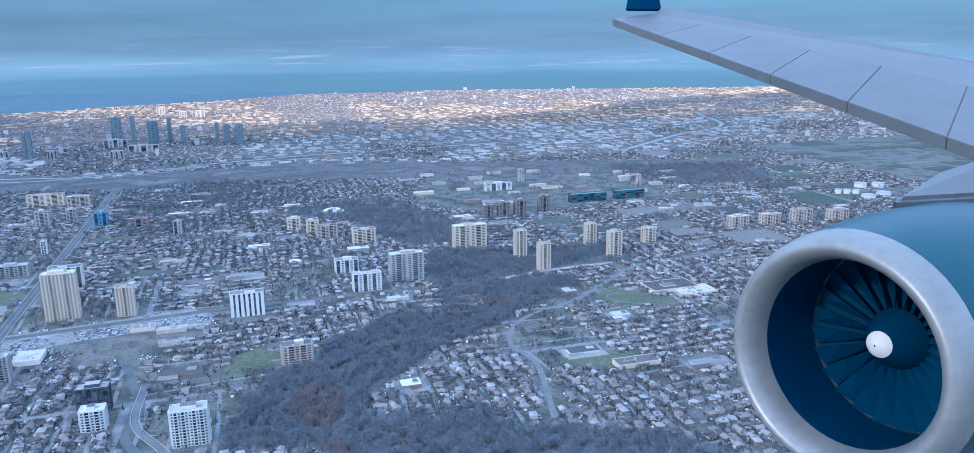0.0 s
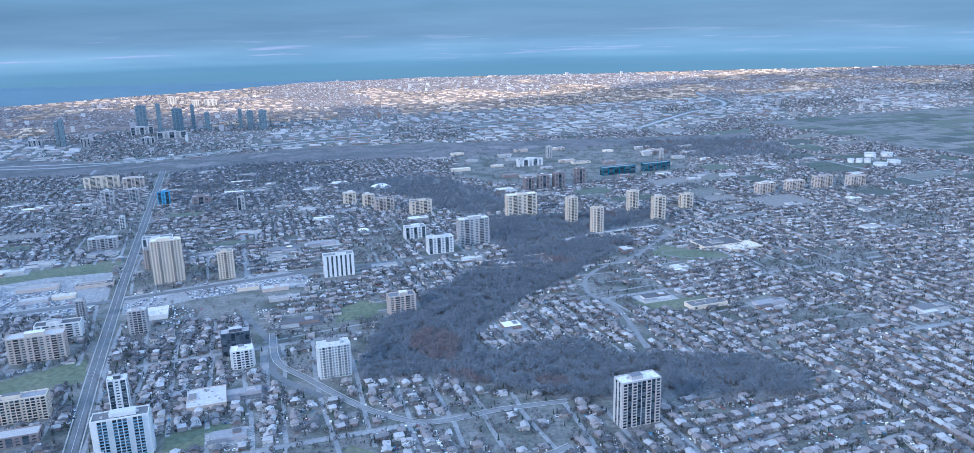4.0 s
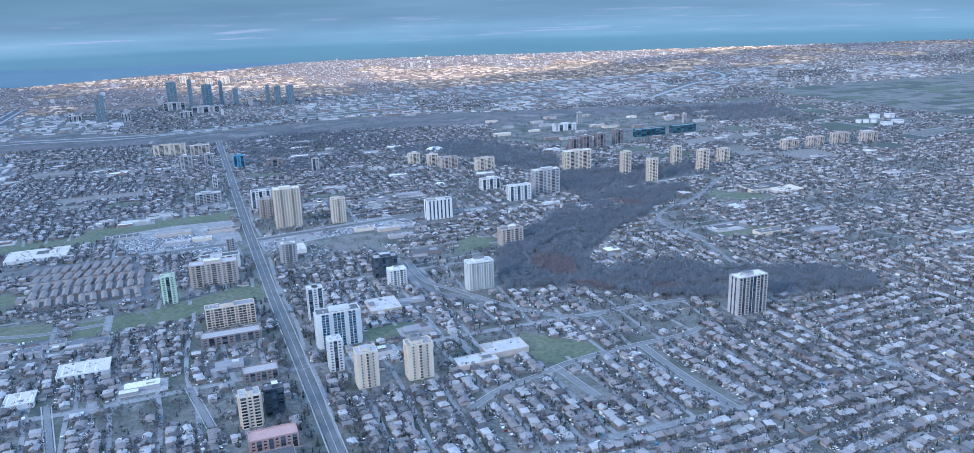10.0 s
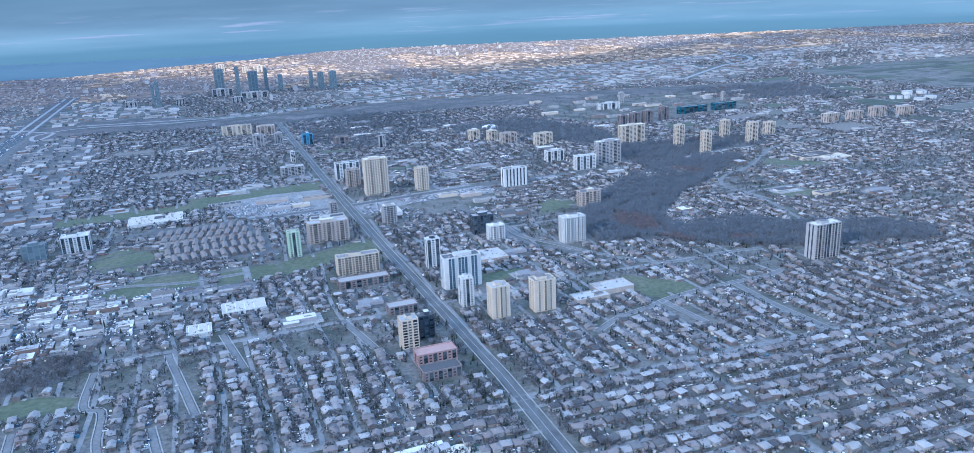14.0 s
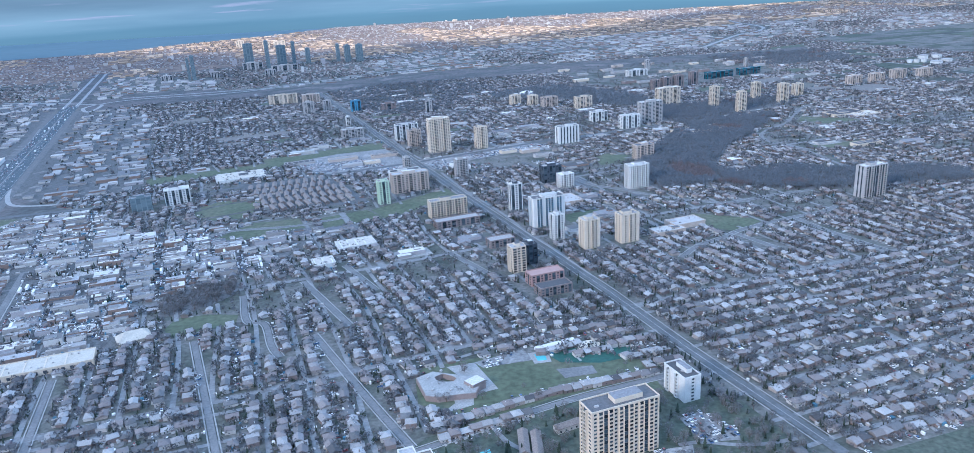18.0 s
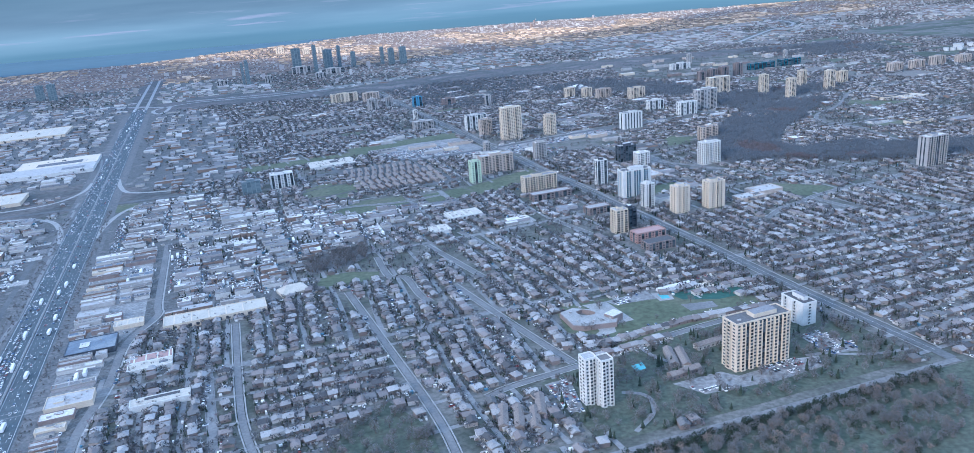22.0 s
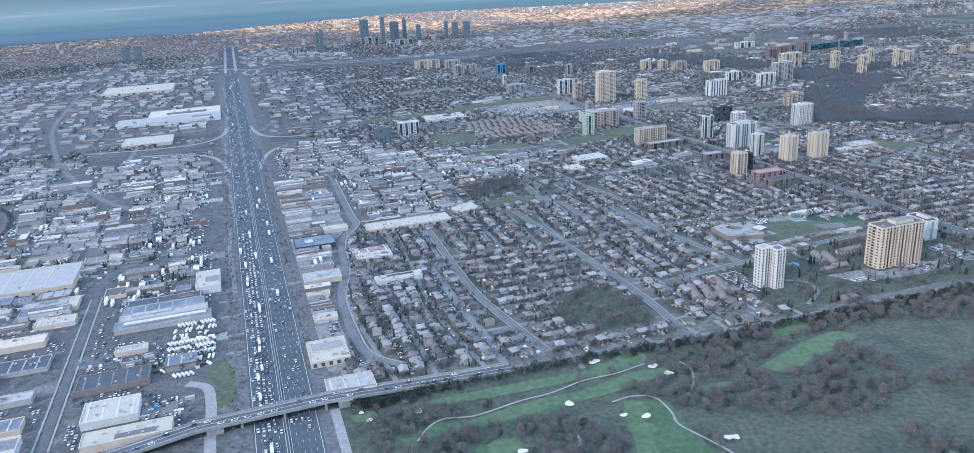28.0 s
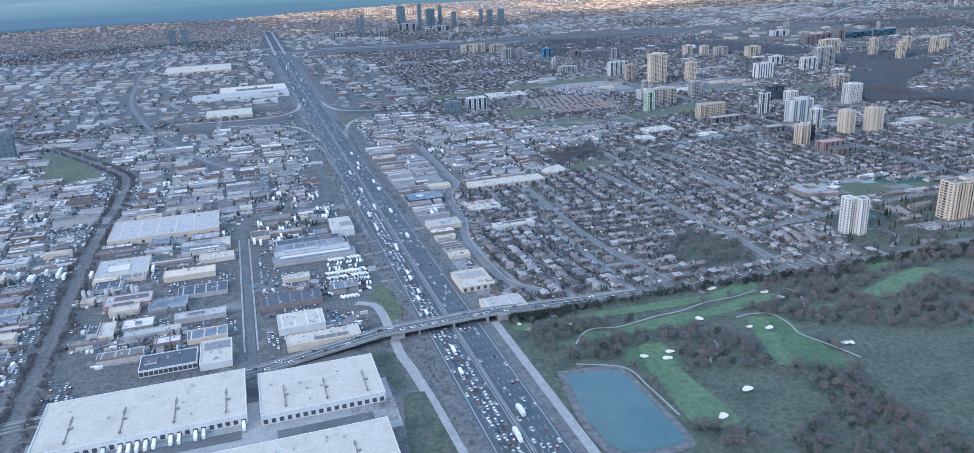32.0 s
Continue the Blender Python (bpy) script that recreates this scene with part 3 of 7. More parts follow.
for u, w in ((HW_U - 19, 0.35), (HW_U - 1.6, 0.35), (HW_U + 1.6, 0.35), (HW_U + 19, 0.35)):
    strip("road_line", [(u, v) for v in range(-700, int(far_v) - 100, 100)], w, 0.42, PAINT, "solid white painted edge line", "road marking")
dashes = Heap()
for u in (-15.4, -11.9, -8.4, -5, 5, 8.4, 11.9, 15.4):
    vs = np.arange(-300, 1500, 11.0)
    xs, ys = at(HW_U + u, vs)
    dashes.add(box(-0.11, 0.11, -1.8, 1.8, 0, 0.02), np.c_[xs, ys, np.full(len(vs), 0.42)], GRID)
tagged(new("lane_dashes", dashes.mesh("lane_dashes", [PAINT])), "white dashed lane lines on the motorway", "road marking", "", STUFF)
barrier = solid("median_barrier", *[box(HW_U - 0.3, HW_U + 0.3, v, v + 99.5, 0.3, 1.4) for v in range(-700, int(far_v) - 100, 100)], mats=[CONCRETE])
tagged(new("median_barrier", barrier), "grey concrete barrier between the carriageways", "barrier", "", "structure").matrix_world = pose(0, 0, 0, 0, 0, 17.5)
for side, u in ((1, HW_U - 27), (2, HW_U + 27)):
    strip("verge", [(u, v) for v in range(-700, int(far_v) - 100, 100)], 13, 0.2, EARTH, "brown weedy verge beside the motorway", "verge")

road("avenue", [(-288, v) for v in range(1900, 900, -100)] + [(-285, 700), (-280, 480), (-277, 330), (-279, 200), (-276, 60), (-276, 46)], 9.0, 0.3, ASPHALT, "broad grey avenue with pale kerbs")
ROADS[-1] = (ROADS[-1][0][np.argsort(ROADS[-1][0][:, 1])], 9)
for s in (-6.2, 6.2):
    strip("sidewalk", [(-288 + s, 1900), (-288 + s, 1000), (-285 + s, 700), (-280 + s, 480), (-277 + s, 330), (-279 + s, 200), (-276 + s, 60)], 1.1, 0.42, CONCRETE, "pale concrete pavement along the avenue", "pavement")
strip("road_line", [(-288, 1900), (-288, 1000), (-285, 700), (-280, 480), (-277, 330), (-279, 200), (-276, 60)], 0.22, 0.42, PAINT, "worn painted centre line", "road marking")

road("cross_road", [(-2200, 960), (-1169, 985), (-1040, 960), (-924, 945), (-850, 940), (-762, 925), (-500, 930), (-290, 935), (-40, 962), (200, 960)], 11, 0.28, ASPHALT, "grey cross road beside a car park")
road("service_road", smooth([(-814, 675), (-818, 478), (-818, 436), (-841, 384), (-849, 304), (-863, 236), (-864, 166), (-860, 126), (-841, 101)]), 6.5, 0.26, PALE_ROAD, "grey street winding past workshops and houses")
strip("sidewalk", [(u + 4.6, v) for u, v in smooth([(-814, 675), (-818, 478), (-818, 436), (-841, 384), (-849, 304), (-863, 236), (-864, 166), (-860, 126), (-841, 101)])], 1.5, 0.3, CONCRETE, "pale concrete pavement along a street", "pavement")
road("side_road", smooth([(-83, 579), (-112, 626), (-121, 658), (-113, 701), (-123, 748), (-138, 810), (-140, 838)]), 8, 0.26, ASPHALT, "winding grey residential road")
road("works_road", [(-1067, 50), (-1067, 164), (-1068, 278), (-1068, 370), (-1062, 395), (-1040, 405), (-1000, 412), (-972, 440), (-966, 520), (-966, 700)], 6.0, 0.26, ASPHALT, "grey works road between yards")
road("slip_road", smooth([(-985, 134), (-972, 123), (-969, 101), (-969, 68), (-969, 35), (-966, 8)] + [(-962, -60), (-958, -200), (-958, -400)]), 7, 0.24, CONCRETE, "pale grey slip road running under the bridge")
road("frontage_road", [(-893, 60), (-893, -20), (-893, -140), (-893, -400)], 6, 0.24, CONCRETE, "pale concrete lane beside the motorway")
road("ramp", smooth([(-905, 1130), (-896, 1060), (-880, 1010), (-840, 985), (-800, 975)]), 7, 0.24, CONCRETE, "pale curved motorway ramp")
road("ramp", smooth([(-945, 1130), (-955, 1060), (-990, 1010), (-1060, 1000), (-1169, 1020)]), 7, 0.24, CONCRETE, "pale curved motorway ramp")
road("ramp", smooth([(-905, 760), (-895, 830), (-875, 890), (-840, 915), (-770, 918)]), 7, 0.24, CONCRETE, "pale curved motorway ramp")
road("ramp", smooth([(-945, 760), (-955, 830), (-975, 890), (-1020, 930), (-1080, 950)]), 7, 0.24, CONCRETE, "pale curved motorway ramp")
road("ring_road", smooth([(-1186, 2338), (-1085, 2313), (-871, 2112), (-844, 2065), (-867, 1960), (-880, 2068), (-759, 2131), (-472, 2068), (-36, 2176)], 5), 10, 0.24, CONCRETE, "pale road along the airfield")
road("works_road", smooth([(-1273, 2541), (-1296, 1883), (-1290, 1611), (-1273, 1317), (-1218, 1028), (-1179, 883), (-1108, 695), (-1060, 616)]), 8, 0.26, PALE_ROAD, "pale road curving between works")
RAIL = len(ROADS)
RAIL_LINE = smooth([(-1205, -160), (-1206, 8), (-1208, 90), (-1208, 180), (-1210, 260), (-1211, 360), (-1209, 440), (-1206, 540), (-1208, 630), (-1227, 690), (-1300, 825), (-1400, 985), (-1460, 1060)], 4)
road("rail_line", RAIL_LINE, 10, 0.2, EARTH, "grey ballasted rail line between weedy banks")
for s in (-2.9, -1.5, 1.5, 2.9):
    strip("rail", [(u + s, v) for u, v in RAIL_LINE], 0.22, 0.45, DUCT, "rusty steel rail on ballast", "rail")
sheet("scrub_land", [(-1300, 60), (-1216, 60), (-1216, 170), (-1290, 175)], 0.3, EARTH, "dull brown scrub land beside a rail line", "ground")
road("far_motorway", smooth([(1091, 2053), (1448, 2324), (1630, 2411), (1759, 2562), (1855, 2840), (1923, 2995)], 6), 16, 0.3, CONCRETE, "pale curving motorway")
road("far_road", [(-156, 2187), (179, 2274), (560, 2307), (905, 2345)], 12, 0.3, CONCRETE, "pale straight road")
road("far_road", [(-797, 2182), (-418, 2093), (-191, 2157), (199, 2210)], 12, 0.3, CONCRETE, "pale straight road")
road("valley_road", smooth([(239, 564), (266, 676), (258, 734), (282, 789), (324, 822), (389, 850), (466, 910), (547, 964), (712, 979)]), 6, 0.24, PALE_ROAD, "pale winding road through houses")
road("valley_bridge", [(316, 959), (390, 977), (504, 981)], 9, 1.2, CONCRETE, "pale road across the valley")

for line in ([(-642, 400), (-634, 250), (-629, 138), (-632, 72)], [(-749, 378), (-753, 250), (-752, 180), (-738, 76)], [(-545, 365), (-528, 250), (-514, 166)], [(-590, 150), (-568, 156), (-511, 161), (-439, 170), (-377, 174), (-300, 172)], [(-594, 485), (-596, 421), (-582, 407), (-581, 359), (-577, 335)], [(-487, 519), (-473, 435)], [(-535, 495), (-513, 369)], [(-169, 369), (-134, 389), (-92, 399), (-59, 410), (11, 416), (57, 416), (89, 424)],
             [(-76, 410), (-68, 345)], [(16, 413), (15, 351), (20, 286)], [(-376, 502), (-361, 425)], [(-114, 752), (-115, 674), (-90, 620), (-65, 569), (-40, 529), (-3, 499), (57, 499), (117, 492)], [(-617, 702), (-586, 708), (-518, 689), (-453, 691)]):
    line = smooth(line, 6)
    road("street", line, 5.0, 0.3, PALE_ROAD, "pale grey residential street with pavements")
    d = np.gradient(np.array(line), axis=0)
    d /= np.linalg.norm(d, axis=1)[:, None]
    for s in (-3.6, 3.6):
        strip("sidewalk", [(u - s * b, v + s * a) for (u, v), (a, b) in zip(line, d)], 1.0, 0.45, CONCRETE, "narrow concrete pavement along a street", "pavement")
for s in (-4.6, 4.6):
    strip("sidewalk", [(-1067.3 + s, v) for v in range(80, 380, 50)], 1.4, 0.4, CONCRETE, "narrow concrete pavement along a works road", "pavement")

# ---- bridge over the motorway ----
bridge_line = [(-1400, 22), (-1110, 40), (-1059, 50), (-1018, 58), (-977, 64), (-895, 67), (-850, 67), (-795, 66), (-770, 65)]
bz = [0.6, 0.6, 0.9, 2.9, 5.6, 5.6, 3.2, 1.0, 0.6]
ROADS.append((np.array(bridge_line, float), 9))
road("edge_road", [(-772, 65), (-700, 60.5), (-620, 53), (-500, 49), (-400, 46), (-274, 43)], 5.5, 0.4, PALE_ROAD, "narrow grey road along the edge of a golf course")
bridge = thing("road_bridge", "grey concrete road bridge with parapets over the motorway", "bridge")


def bridge_part(name, off, width, up, deep, mat):
    ob = strip(name, [(u, v + off) for u, v in bridge_line], width, [z + up for z in bz], mat, kind="", deep=deep)
    del ob["category"]
    ob.parent = bridge


bridge_part("deck", 0, 11.5, 0, 0.9, ASPHALT)
for off in (-5.85, 5.85):
    bridge_part("parapet", off, 0.5, 1.0, 2.2, CONCRETE)
for off in (-4.6, 4.6):
    bridge_part("footway", off, 1.6, 0.15, 0.2, CONCRETE)
bridge_part("centre_line", 0, 0.35, 0.06, 0.05, PAINT)
for u in (-950, HW_U, -898):
    for off in (-4, 0, 4):
        link_part("pier", solid("pier", box(-0.7, 0.7, -0.9, 0.9, 0, 4.9), mats=[CONCRETE]), bridge, (*at(u, 65 + off), 0), 17.5)
for u in (-966, -885):
    link_part("abutment", solid("abutment", box(-5, 5, -5.7, 5.7, 0, 4.6), mats=[CONCRETE]), bridge, (*at(u, 65), 0), 17.5)

# ---- tower blocks ----
FLOOR = 2.6
FOOTPRINTS = []  # u, v, half width, half depth
STACKS = {}


def stack_shape(kind, floors, width):
    """A column of windows or balconies, one bay wide, standing proud of a wall that faces -y."""
    key = (kind, floors, round(width, 1))
    if key in STACKS:
        return STACKS[key]
    parts, w = [], width / 2
    for i in range(floors):
        z = i * FLOOR
        if kind == "window":
            parts += [box(-w * 0.5, w * 0.5, -0.06, 0.1, z + 0.8, z + 1.95, 1, 1), box(-w * 0.70, w * 0.70, -0.12, 0.1, z + 0.62, z + 0.75, 0, 0), box(-w, -w * 0.86, -0.42, 0.1, z, z + FLOOR, 0, 0), box(w * 0.86, w, -0.42, 0.1, z, z + FLOOR, 0, 0)]
        elif kind == "strip":
            parts += [box(-w * 0.8, w * 0.8, -0.05, 0.1, z + 0.1, z + 2.55, 1, 1)]
        else:
            parts += [box(-w * 0.86, w * 0.86, -0.04, 0.1, z + 0.25, z + 2.35, 1, 1), box(-w * 0.92, w * 0.92, -1.4, 0.1, z, z + 0.2, 0, 0, True),
                      box(-w * 0.92, w * 0.92, -1.4, -1.28, z + 0.2, z + 0.82, 2, 2)]
            parts += [box(x - 0.1, x + 0.1, -1.4, 0.1, z + 0.2, z + 2.6, 0, 0) for x in (-w * 0.92, w * 0.92)]
    STACKS[key] = join(*parts)
    return STACKS[key]


def stack_mesh(kind, floors, width, wall):
    key = (kind, floors, round(width, 1), wall.name)
    if key not in STACKS:
        STACKS[key] = solid(kind, stack_shape(kind, floors, width), mats=[wall, GLASS, AQUA if kind == "glassy" else wall])
    return STACKS[key]


def tower(u, v, w, h, wall, front="WBWWBW", side="WSW", depth=None, label="", top=None, penthouse=True, turn=0.0, group="tower blocks", roof=None, name="apartment_tower", split=False):
    """A block of flats. w: its width as seen, h: its height; front and side: a letter to each bay (W windows, B balconies,
    G balconies with blue fronts, S glazed strip, - blank)."""
    d = depth or max(9.0, min(15.0, w * 0.55))
    w = max(8.0, w - 0.3 * d)
    v += d / 2
    floors = max(2, round((h - (2.4 if penthouse else 0.6)) / FLOOR))
    h = floors * FLOOR + 0.6
    FOOTPRINTS.append((u, v, w / 2 + 7, d / 2 + 7))
    t = thing(name, label, "apartment block", group, grid_pose(u, v, 0, turn))
    link_part("wall", solid("tower_wall", box(-w / 2, w / 2, -d / 2, d / 2, 0, h, 0, 1), mats=[wall, roof or FLAT_ROOF]), t)
    for nm, b in (("parapet", box(-w / 2 - 0.1, w / 2 + 0.1, -d / 2 - 0.1, -d / 2 + 0.3, h - 0.3, h + 0.9, bottom=True)),
                  ("parapet", box(-w / 2 - 0.1, w / 2 + 0.1, d / 2 - 0.3, d / 2 + 0.1, h - 0.3, h + 0.9, bottom=True)),
                  ("parapet", box(-w / 2 - 0.1, -w / 2 + 0.3, -d / 2 + 0.3, d / 2 - 0.3, h - 0.3, h + 0.9, bottom=True)),
                  ("parapet", box(w / 2 - 0.3, w / 2 + 0.1, -d / 2 + 0.3, d / 2 - 0.3, h - 0.3, h + 0.9, bottom=True))):
        link_part(nm, solid(nm, b, mats=[wall]), t)
    if penthouse:
        r = random.Random(int(abs(u * 7 + v)))
        a = w * r.uniform(0.14, 0.24)
        link_part("penthouse", solid("penthouse", box(-a, a, -d * 0.26, d * 0.26, h, h + 3.2, 0, 1), mats=[top or wall, FLAT_ROOF]), t, (r.uniform(-0.1, 0.1) * w, 0, 0))
        for k in range(3):
            link_part("roof_unit", ROOF_UNIT, t, (w * r.uniform(-0.42, 0.42), d * r.uniform(-0.35, 0.35), h), 0, (r.uniform(0.7, 1.5), r.uniform(0.7, 1.5), r.uniform(0.6, 1.2)))
    kinds = {"W": "window", "B": "balcony", "G": "glassy", "S": "strip"}
    joined = Heap()
    for pattern, length, off, rz in ((front, w, d / 2, 0), (front, w, d / 2, 180), (side, d, w / 2, 90), (side, d, w / 2, 270)):
        bay = (length - 1.0) / len(pattern)
        for i, ch in enumerate(pattern):
            if ch == "-":
                continue
            x = -length / 2 + 0.5 + bay * (i + 0.5)
            c, s = math.cos(radians(rz)), math.sin(radians(rz))
            px, py = x * c + off * s, x * s - off * c
            if split and rz != 180:
                one = stack_mesh(kinds[ch], 1, bay, wall)
                for k in range(floors):
                    link_part("balcony" if ch in "BG" else "window", one, t, (px, py, 0.3 + k * FLOOR), rz)
            else:
                joined.add(stack_shape(kinds[ch], floors, bay), (px, py, 0.3), radians(rz))
    if joined.v:
        rest = link_part("glazing", joined.mesh("glazing", [wall, PALE_GLASS if wall is BLUEGLASS else GLASS, AQUA if "G" in front else wall]), t)
        rest["kind"] = STUFF
    return t


ROOF_UNIT = solid("roof_unit", box(-1, 1, -0.8, 0.8, 0, 1.1), mats=[GREY])

tower(-229, 983, 41.5, 59.4, CREAM, "WWBWWWBWW", "W-W", label="tall cream concrete apartment tower with balcony columns")
tower(-253, 1055, 26.5, 31.3, TAN, "WBWWBW", "W-W", label="tan apartment slab beside a taller cream tower")
tower(-250, 1119, 45.8, 30.7, WHITE, "SWSWSWS", "W-W", label="white apartment slab with dark window strips")
tower(-157, 972, 23.8, 38.7, CREAM, "WWBWW", "WW", label="cream concrete apartment tower above a car park")
tower(-15, 923, 44.0, 31.2, WHITE, "-S-S-S-S-S-S-", "-S-", label="white apartment slab with black vertical strips")
tower(-65, 616, 34.0, 33.1, WHITE, "WBWBWWBWBW", "WBW", label="white concrete apartment block at the edge of a wood")
tower(-240, 532, 45.1, 36.9, WHITE, "-GG-GGG-GG-", "-G-G-", label="apartment tower with bright blue balcony fronts", depth=15, split=True)
tower(-250, 606, 18.7, 35.2, WHITE, "SWS", "SWS", label="white tower with a dark top storey", top=DARK)
tower(-253, 480, 15.9, 32.3, WHITE, "WSW", "WSW", label="slim pale apartment tower beside an avenue", depth=12, split=True)
tower(-234, 438, 22.7, 34.8, CREAM, "-W-B-W-", "-W-W-", label="cream apartment tower with a dark central recess", depth=15, split=True)
tower(-189, 435, 26.7, 34.8, CREAM, "-W-B-W-", "-W-W-", label="cream apartment tower with a dark central recess", depth=15, split=True)
tower(-331, 412, 19.2, 28.4, CREAM, "BWB", "WBW", label="cream apartment tower with balconies at the corners", depth=13, split=True)
tower(-312, 426, 18.6, 22.6, DARK, "BSB", "SWS", label="dark clad apartment wing beside a cream tower", depth=12)
tower(-392, 723, 18.1, 32.7, GREEN, "WSW", "WWW", label="pale green and white painted apartment tower", depth=12)
tower(-333, 628, 51.7, 23.8, CREAM, "BWBBWBBWBBWB", "WWW", label="long pale apartment slab with rows of balconies", depth=13)
tower(-343, 766, 56.4, 27.2, TAN, "WBWWBWWBW", "WBW", label="grey-tan apartment slab beside a field")
tower(-334, 825, 50.1, 17.6, WHITE, "WBWWBW", "WBW", label="white apartment slab behind a tan one")
tower(-318, 874, 12.8, 25.1, GREY, "BWB", "WW", label="slim grey apartment tower beside an avenue", depth=10)
tower(-252, 806, 22.2, 29.0, GREY, "WBBW", "WBW", label="grey apartment tower behind shops")
tower(-152, 705, 32.4, 25.1, DARK, "SWSSWS", "SWS", label="dark brown office slab among trees")
tower(-147, 669, 24.4, 20.7, WHITE, "WBWBW", "WBW", label="white low apartment block beside a curving road")
tower(32, 755, 35.5, 21.9, TAN, "WBWBW", "WBW", label="tan apartment block beside a ravine")
tower(198, 996, 51.4, 40.9, GREY, "WBWWBW", "WWW", label="grey-brown apartment slab at the edge of a wood")
tower(139, 972, 41.8, 26.5, WHITE, "SWSWSW", "WW", label="white apartment slab with dark strips")
tower(124, 1064, 37.0, 20.6, WHITE, "SWSWS", "WW", label="low white apartment slab")
tower(330, 1134, 58.2, 37.8, CREAM, "WBWWBW", "WBW", label="broad cream apartment slab in parkland")
for a in ((387, 1054, 21.3, 43.3), (397, 982, 21.4, 41.4), (520, 1088, 21.3, 37.1), (524, 1010, 24.8, 41.1)):
    tower(*a, CREAM, "WBW", "WBW", depth=11, label="slim cream point tower in parkland")
tower(616, 1068, 25.1, 26.6, CREAM, "WBW", "WBW", label="low cream apartment block near point towers")
tower(173, 1219, 41.4, 26.5, CREAM, "WBWBW", "WW", label="cream apartment slab in a wooded park")
tower(69, 1350, 26.3, 22.8, CREAM, "WBW", "WW", label="small cream apartment block in a wooded park")
tower(99, 1319, 24.7, 22.6, CREAM, "WBW", "WW", label="small cream apartment block in a wooded park")
tower(119, 1275, 38.7, 23.4, TAN, "WBWBW", "WW", label="tan apartment slab in a wooded park")
for a in ((422, 1326, 22.6, 26.8), (453, 1325, 26.7, 28.3), (486, 1323, 26.9, 29.8), (538, 1336, 24.6, 33.0)):
    tower(*a, BROWN, "WSW", "WW", label="brown-grey tower block on a campus")
tower(606, 1651, 16.2, 32.3, GREY, "WW", "WW", label="slim grey campus tower")
tower(840, 1518, 11.1, 26.9, GREY, "WW", "WW", label="slim grey campus tower")
tower(524, 1572, 64.5, 18.5, WHITE, "WSWSW", "WW", label="long pale campus building")
tower(755, 1400, 70.7, 16.3, TEAL_GLASS, "SSSSSS", "SS", label="long teal glass campus building", penthouse=False)
tower(659, 1396, 83.8, 16.0, TEAL_GLASS, "SSSSSS", "SS", label="long teal glass campus building", penthouse=False)
tower(-400, 1734, 73.0, 27.0, CREAM, "WBWWBW", "WW", label="broad cream apartment slab near the airfield")
tower(-335, 1706, 46.2, 22.7, TAN, "WBWBW", "WW", label="tan apartment slab near the airfield")
tower(-366, 1540, 28.0, 28.4, GREY, "WBW", "WW", label="grey apartment block among houses")
tower(-321, 1558, 20.7, 26.3, GREY, "WBW", "WW", label="grey apartment block among houses")
tower(-319, 1324, 9.0, 24.2, WHITE, "BB", "WW", label="slim white apartment tower beside an avenue", depth=8)
tower(-264, 1505, 25.5, 24.6, AQUA, "SWS", "WW", label="apartment block with bright blue panels")
tower(-335, 1202, 45.5, 17.0, GREY, "WBWBWBW", "WW", label="long low grey apartment slab")
tower(-125, 1388, 15.9, 26.2, GREY, "SW", "WW", label="slim grey tower among trees")
tower(-196, 1468, 35.4, 18.0, BROWN, "WSW", "WW", label="low brown apartment block among trees")
tower(-396, 99, 51.5, 39.0, CREAM, "WBSBWBSBWBSBW", "WBW", depth=16, label="broad cream apartment slab with columns of balconies above a car park", split=True)
wide_u, wide_v = -319.9, 135.1
tower(wide_u - 2, wide_v, 20.5, 21.0, WHITE, "-W-", "-B--B--", depth=25, label="white apartment slab with dark balcony columns beside an avenue", split=True)
au, av, aw, ah = -524, 101, 23.4, 41.1
tower(au + 3.5, av, aw * 0.5, ah * 0.84, WHITE, "BWB", "WBW", depth=9, label="pale apartment tower with stepped balconies beside a park", split=True, penthouse=False)
tower(au - 5, av + 7, aw * 0.5, ah * 0.86, WHITE, "WBW", "WW", depth=9, label="pale apartment tower wing set back behind another", penthouse=False)
tower(155, 432, 39.5, 41.8, GREY, "BSBSSBSB", "-S-S-", depth=14, label="grey apartment block with dark windows at the edge of a ravine", split=True)
for a in ((-1270, 2701, 29.9, 52.2), (-1224, 2649, 29.5, 56.0)):
    tower(*a, BLUEGLASS, "SSS", "SS", label="slim dark glass tower among warehouses", name="office_tower")
tower(-1402, 857, 35.3, 37.8, BLUEGLASS, "SSSS", "SSS", label="dark blue glass office block beside a rail line", name="office_tower")
tower(-652, 879, 39.7, 21.9, WHITE, "SWSWSWS", "SWS", depth=20, label="white office block with dark window strips", name="office_block")
tower(-319, 371, 39.0, 11.5, RED, "WSWSWSWS", "WSW", label="red brick apartment block with a dull red roof beside an avenue", penthouse=False, roof=RED)
tower(-323, 344, 36.9, 8.9, BROWN, "WSWSWSWS", "WSW", label="brown brick apartment block beside an avenue", penthouse=False)
tower(-699, 870, 31.6, 21.8, BLUEGLASS, "SSSS", "SS", label="dark glass office block beside a ramp", name="office_block")
tower(-336, 584, 59.4, 9.5, BROWN, "WSWSWSWSW", "WSW", label="long low brown brick building under a taller slab", penthouse=False)
tower(-317, 490, 33.7, 8.5, BROWN, "WSWSWS", "WSW", label="low brown brick apartment block", penthouse=False)

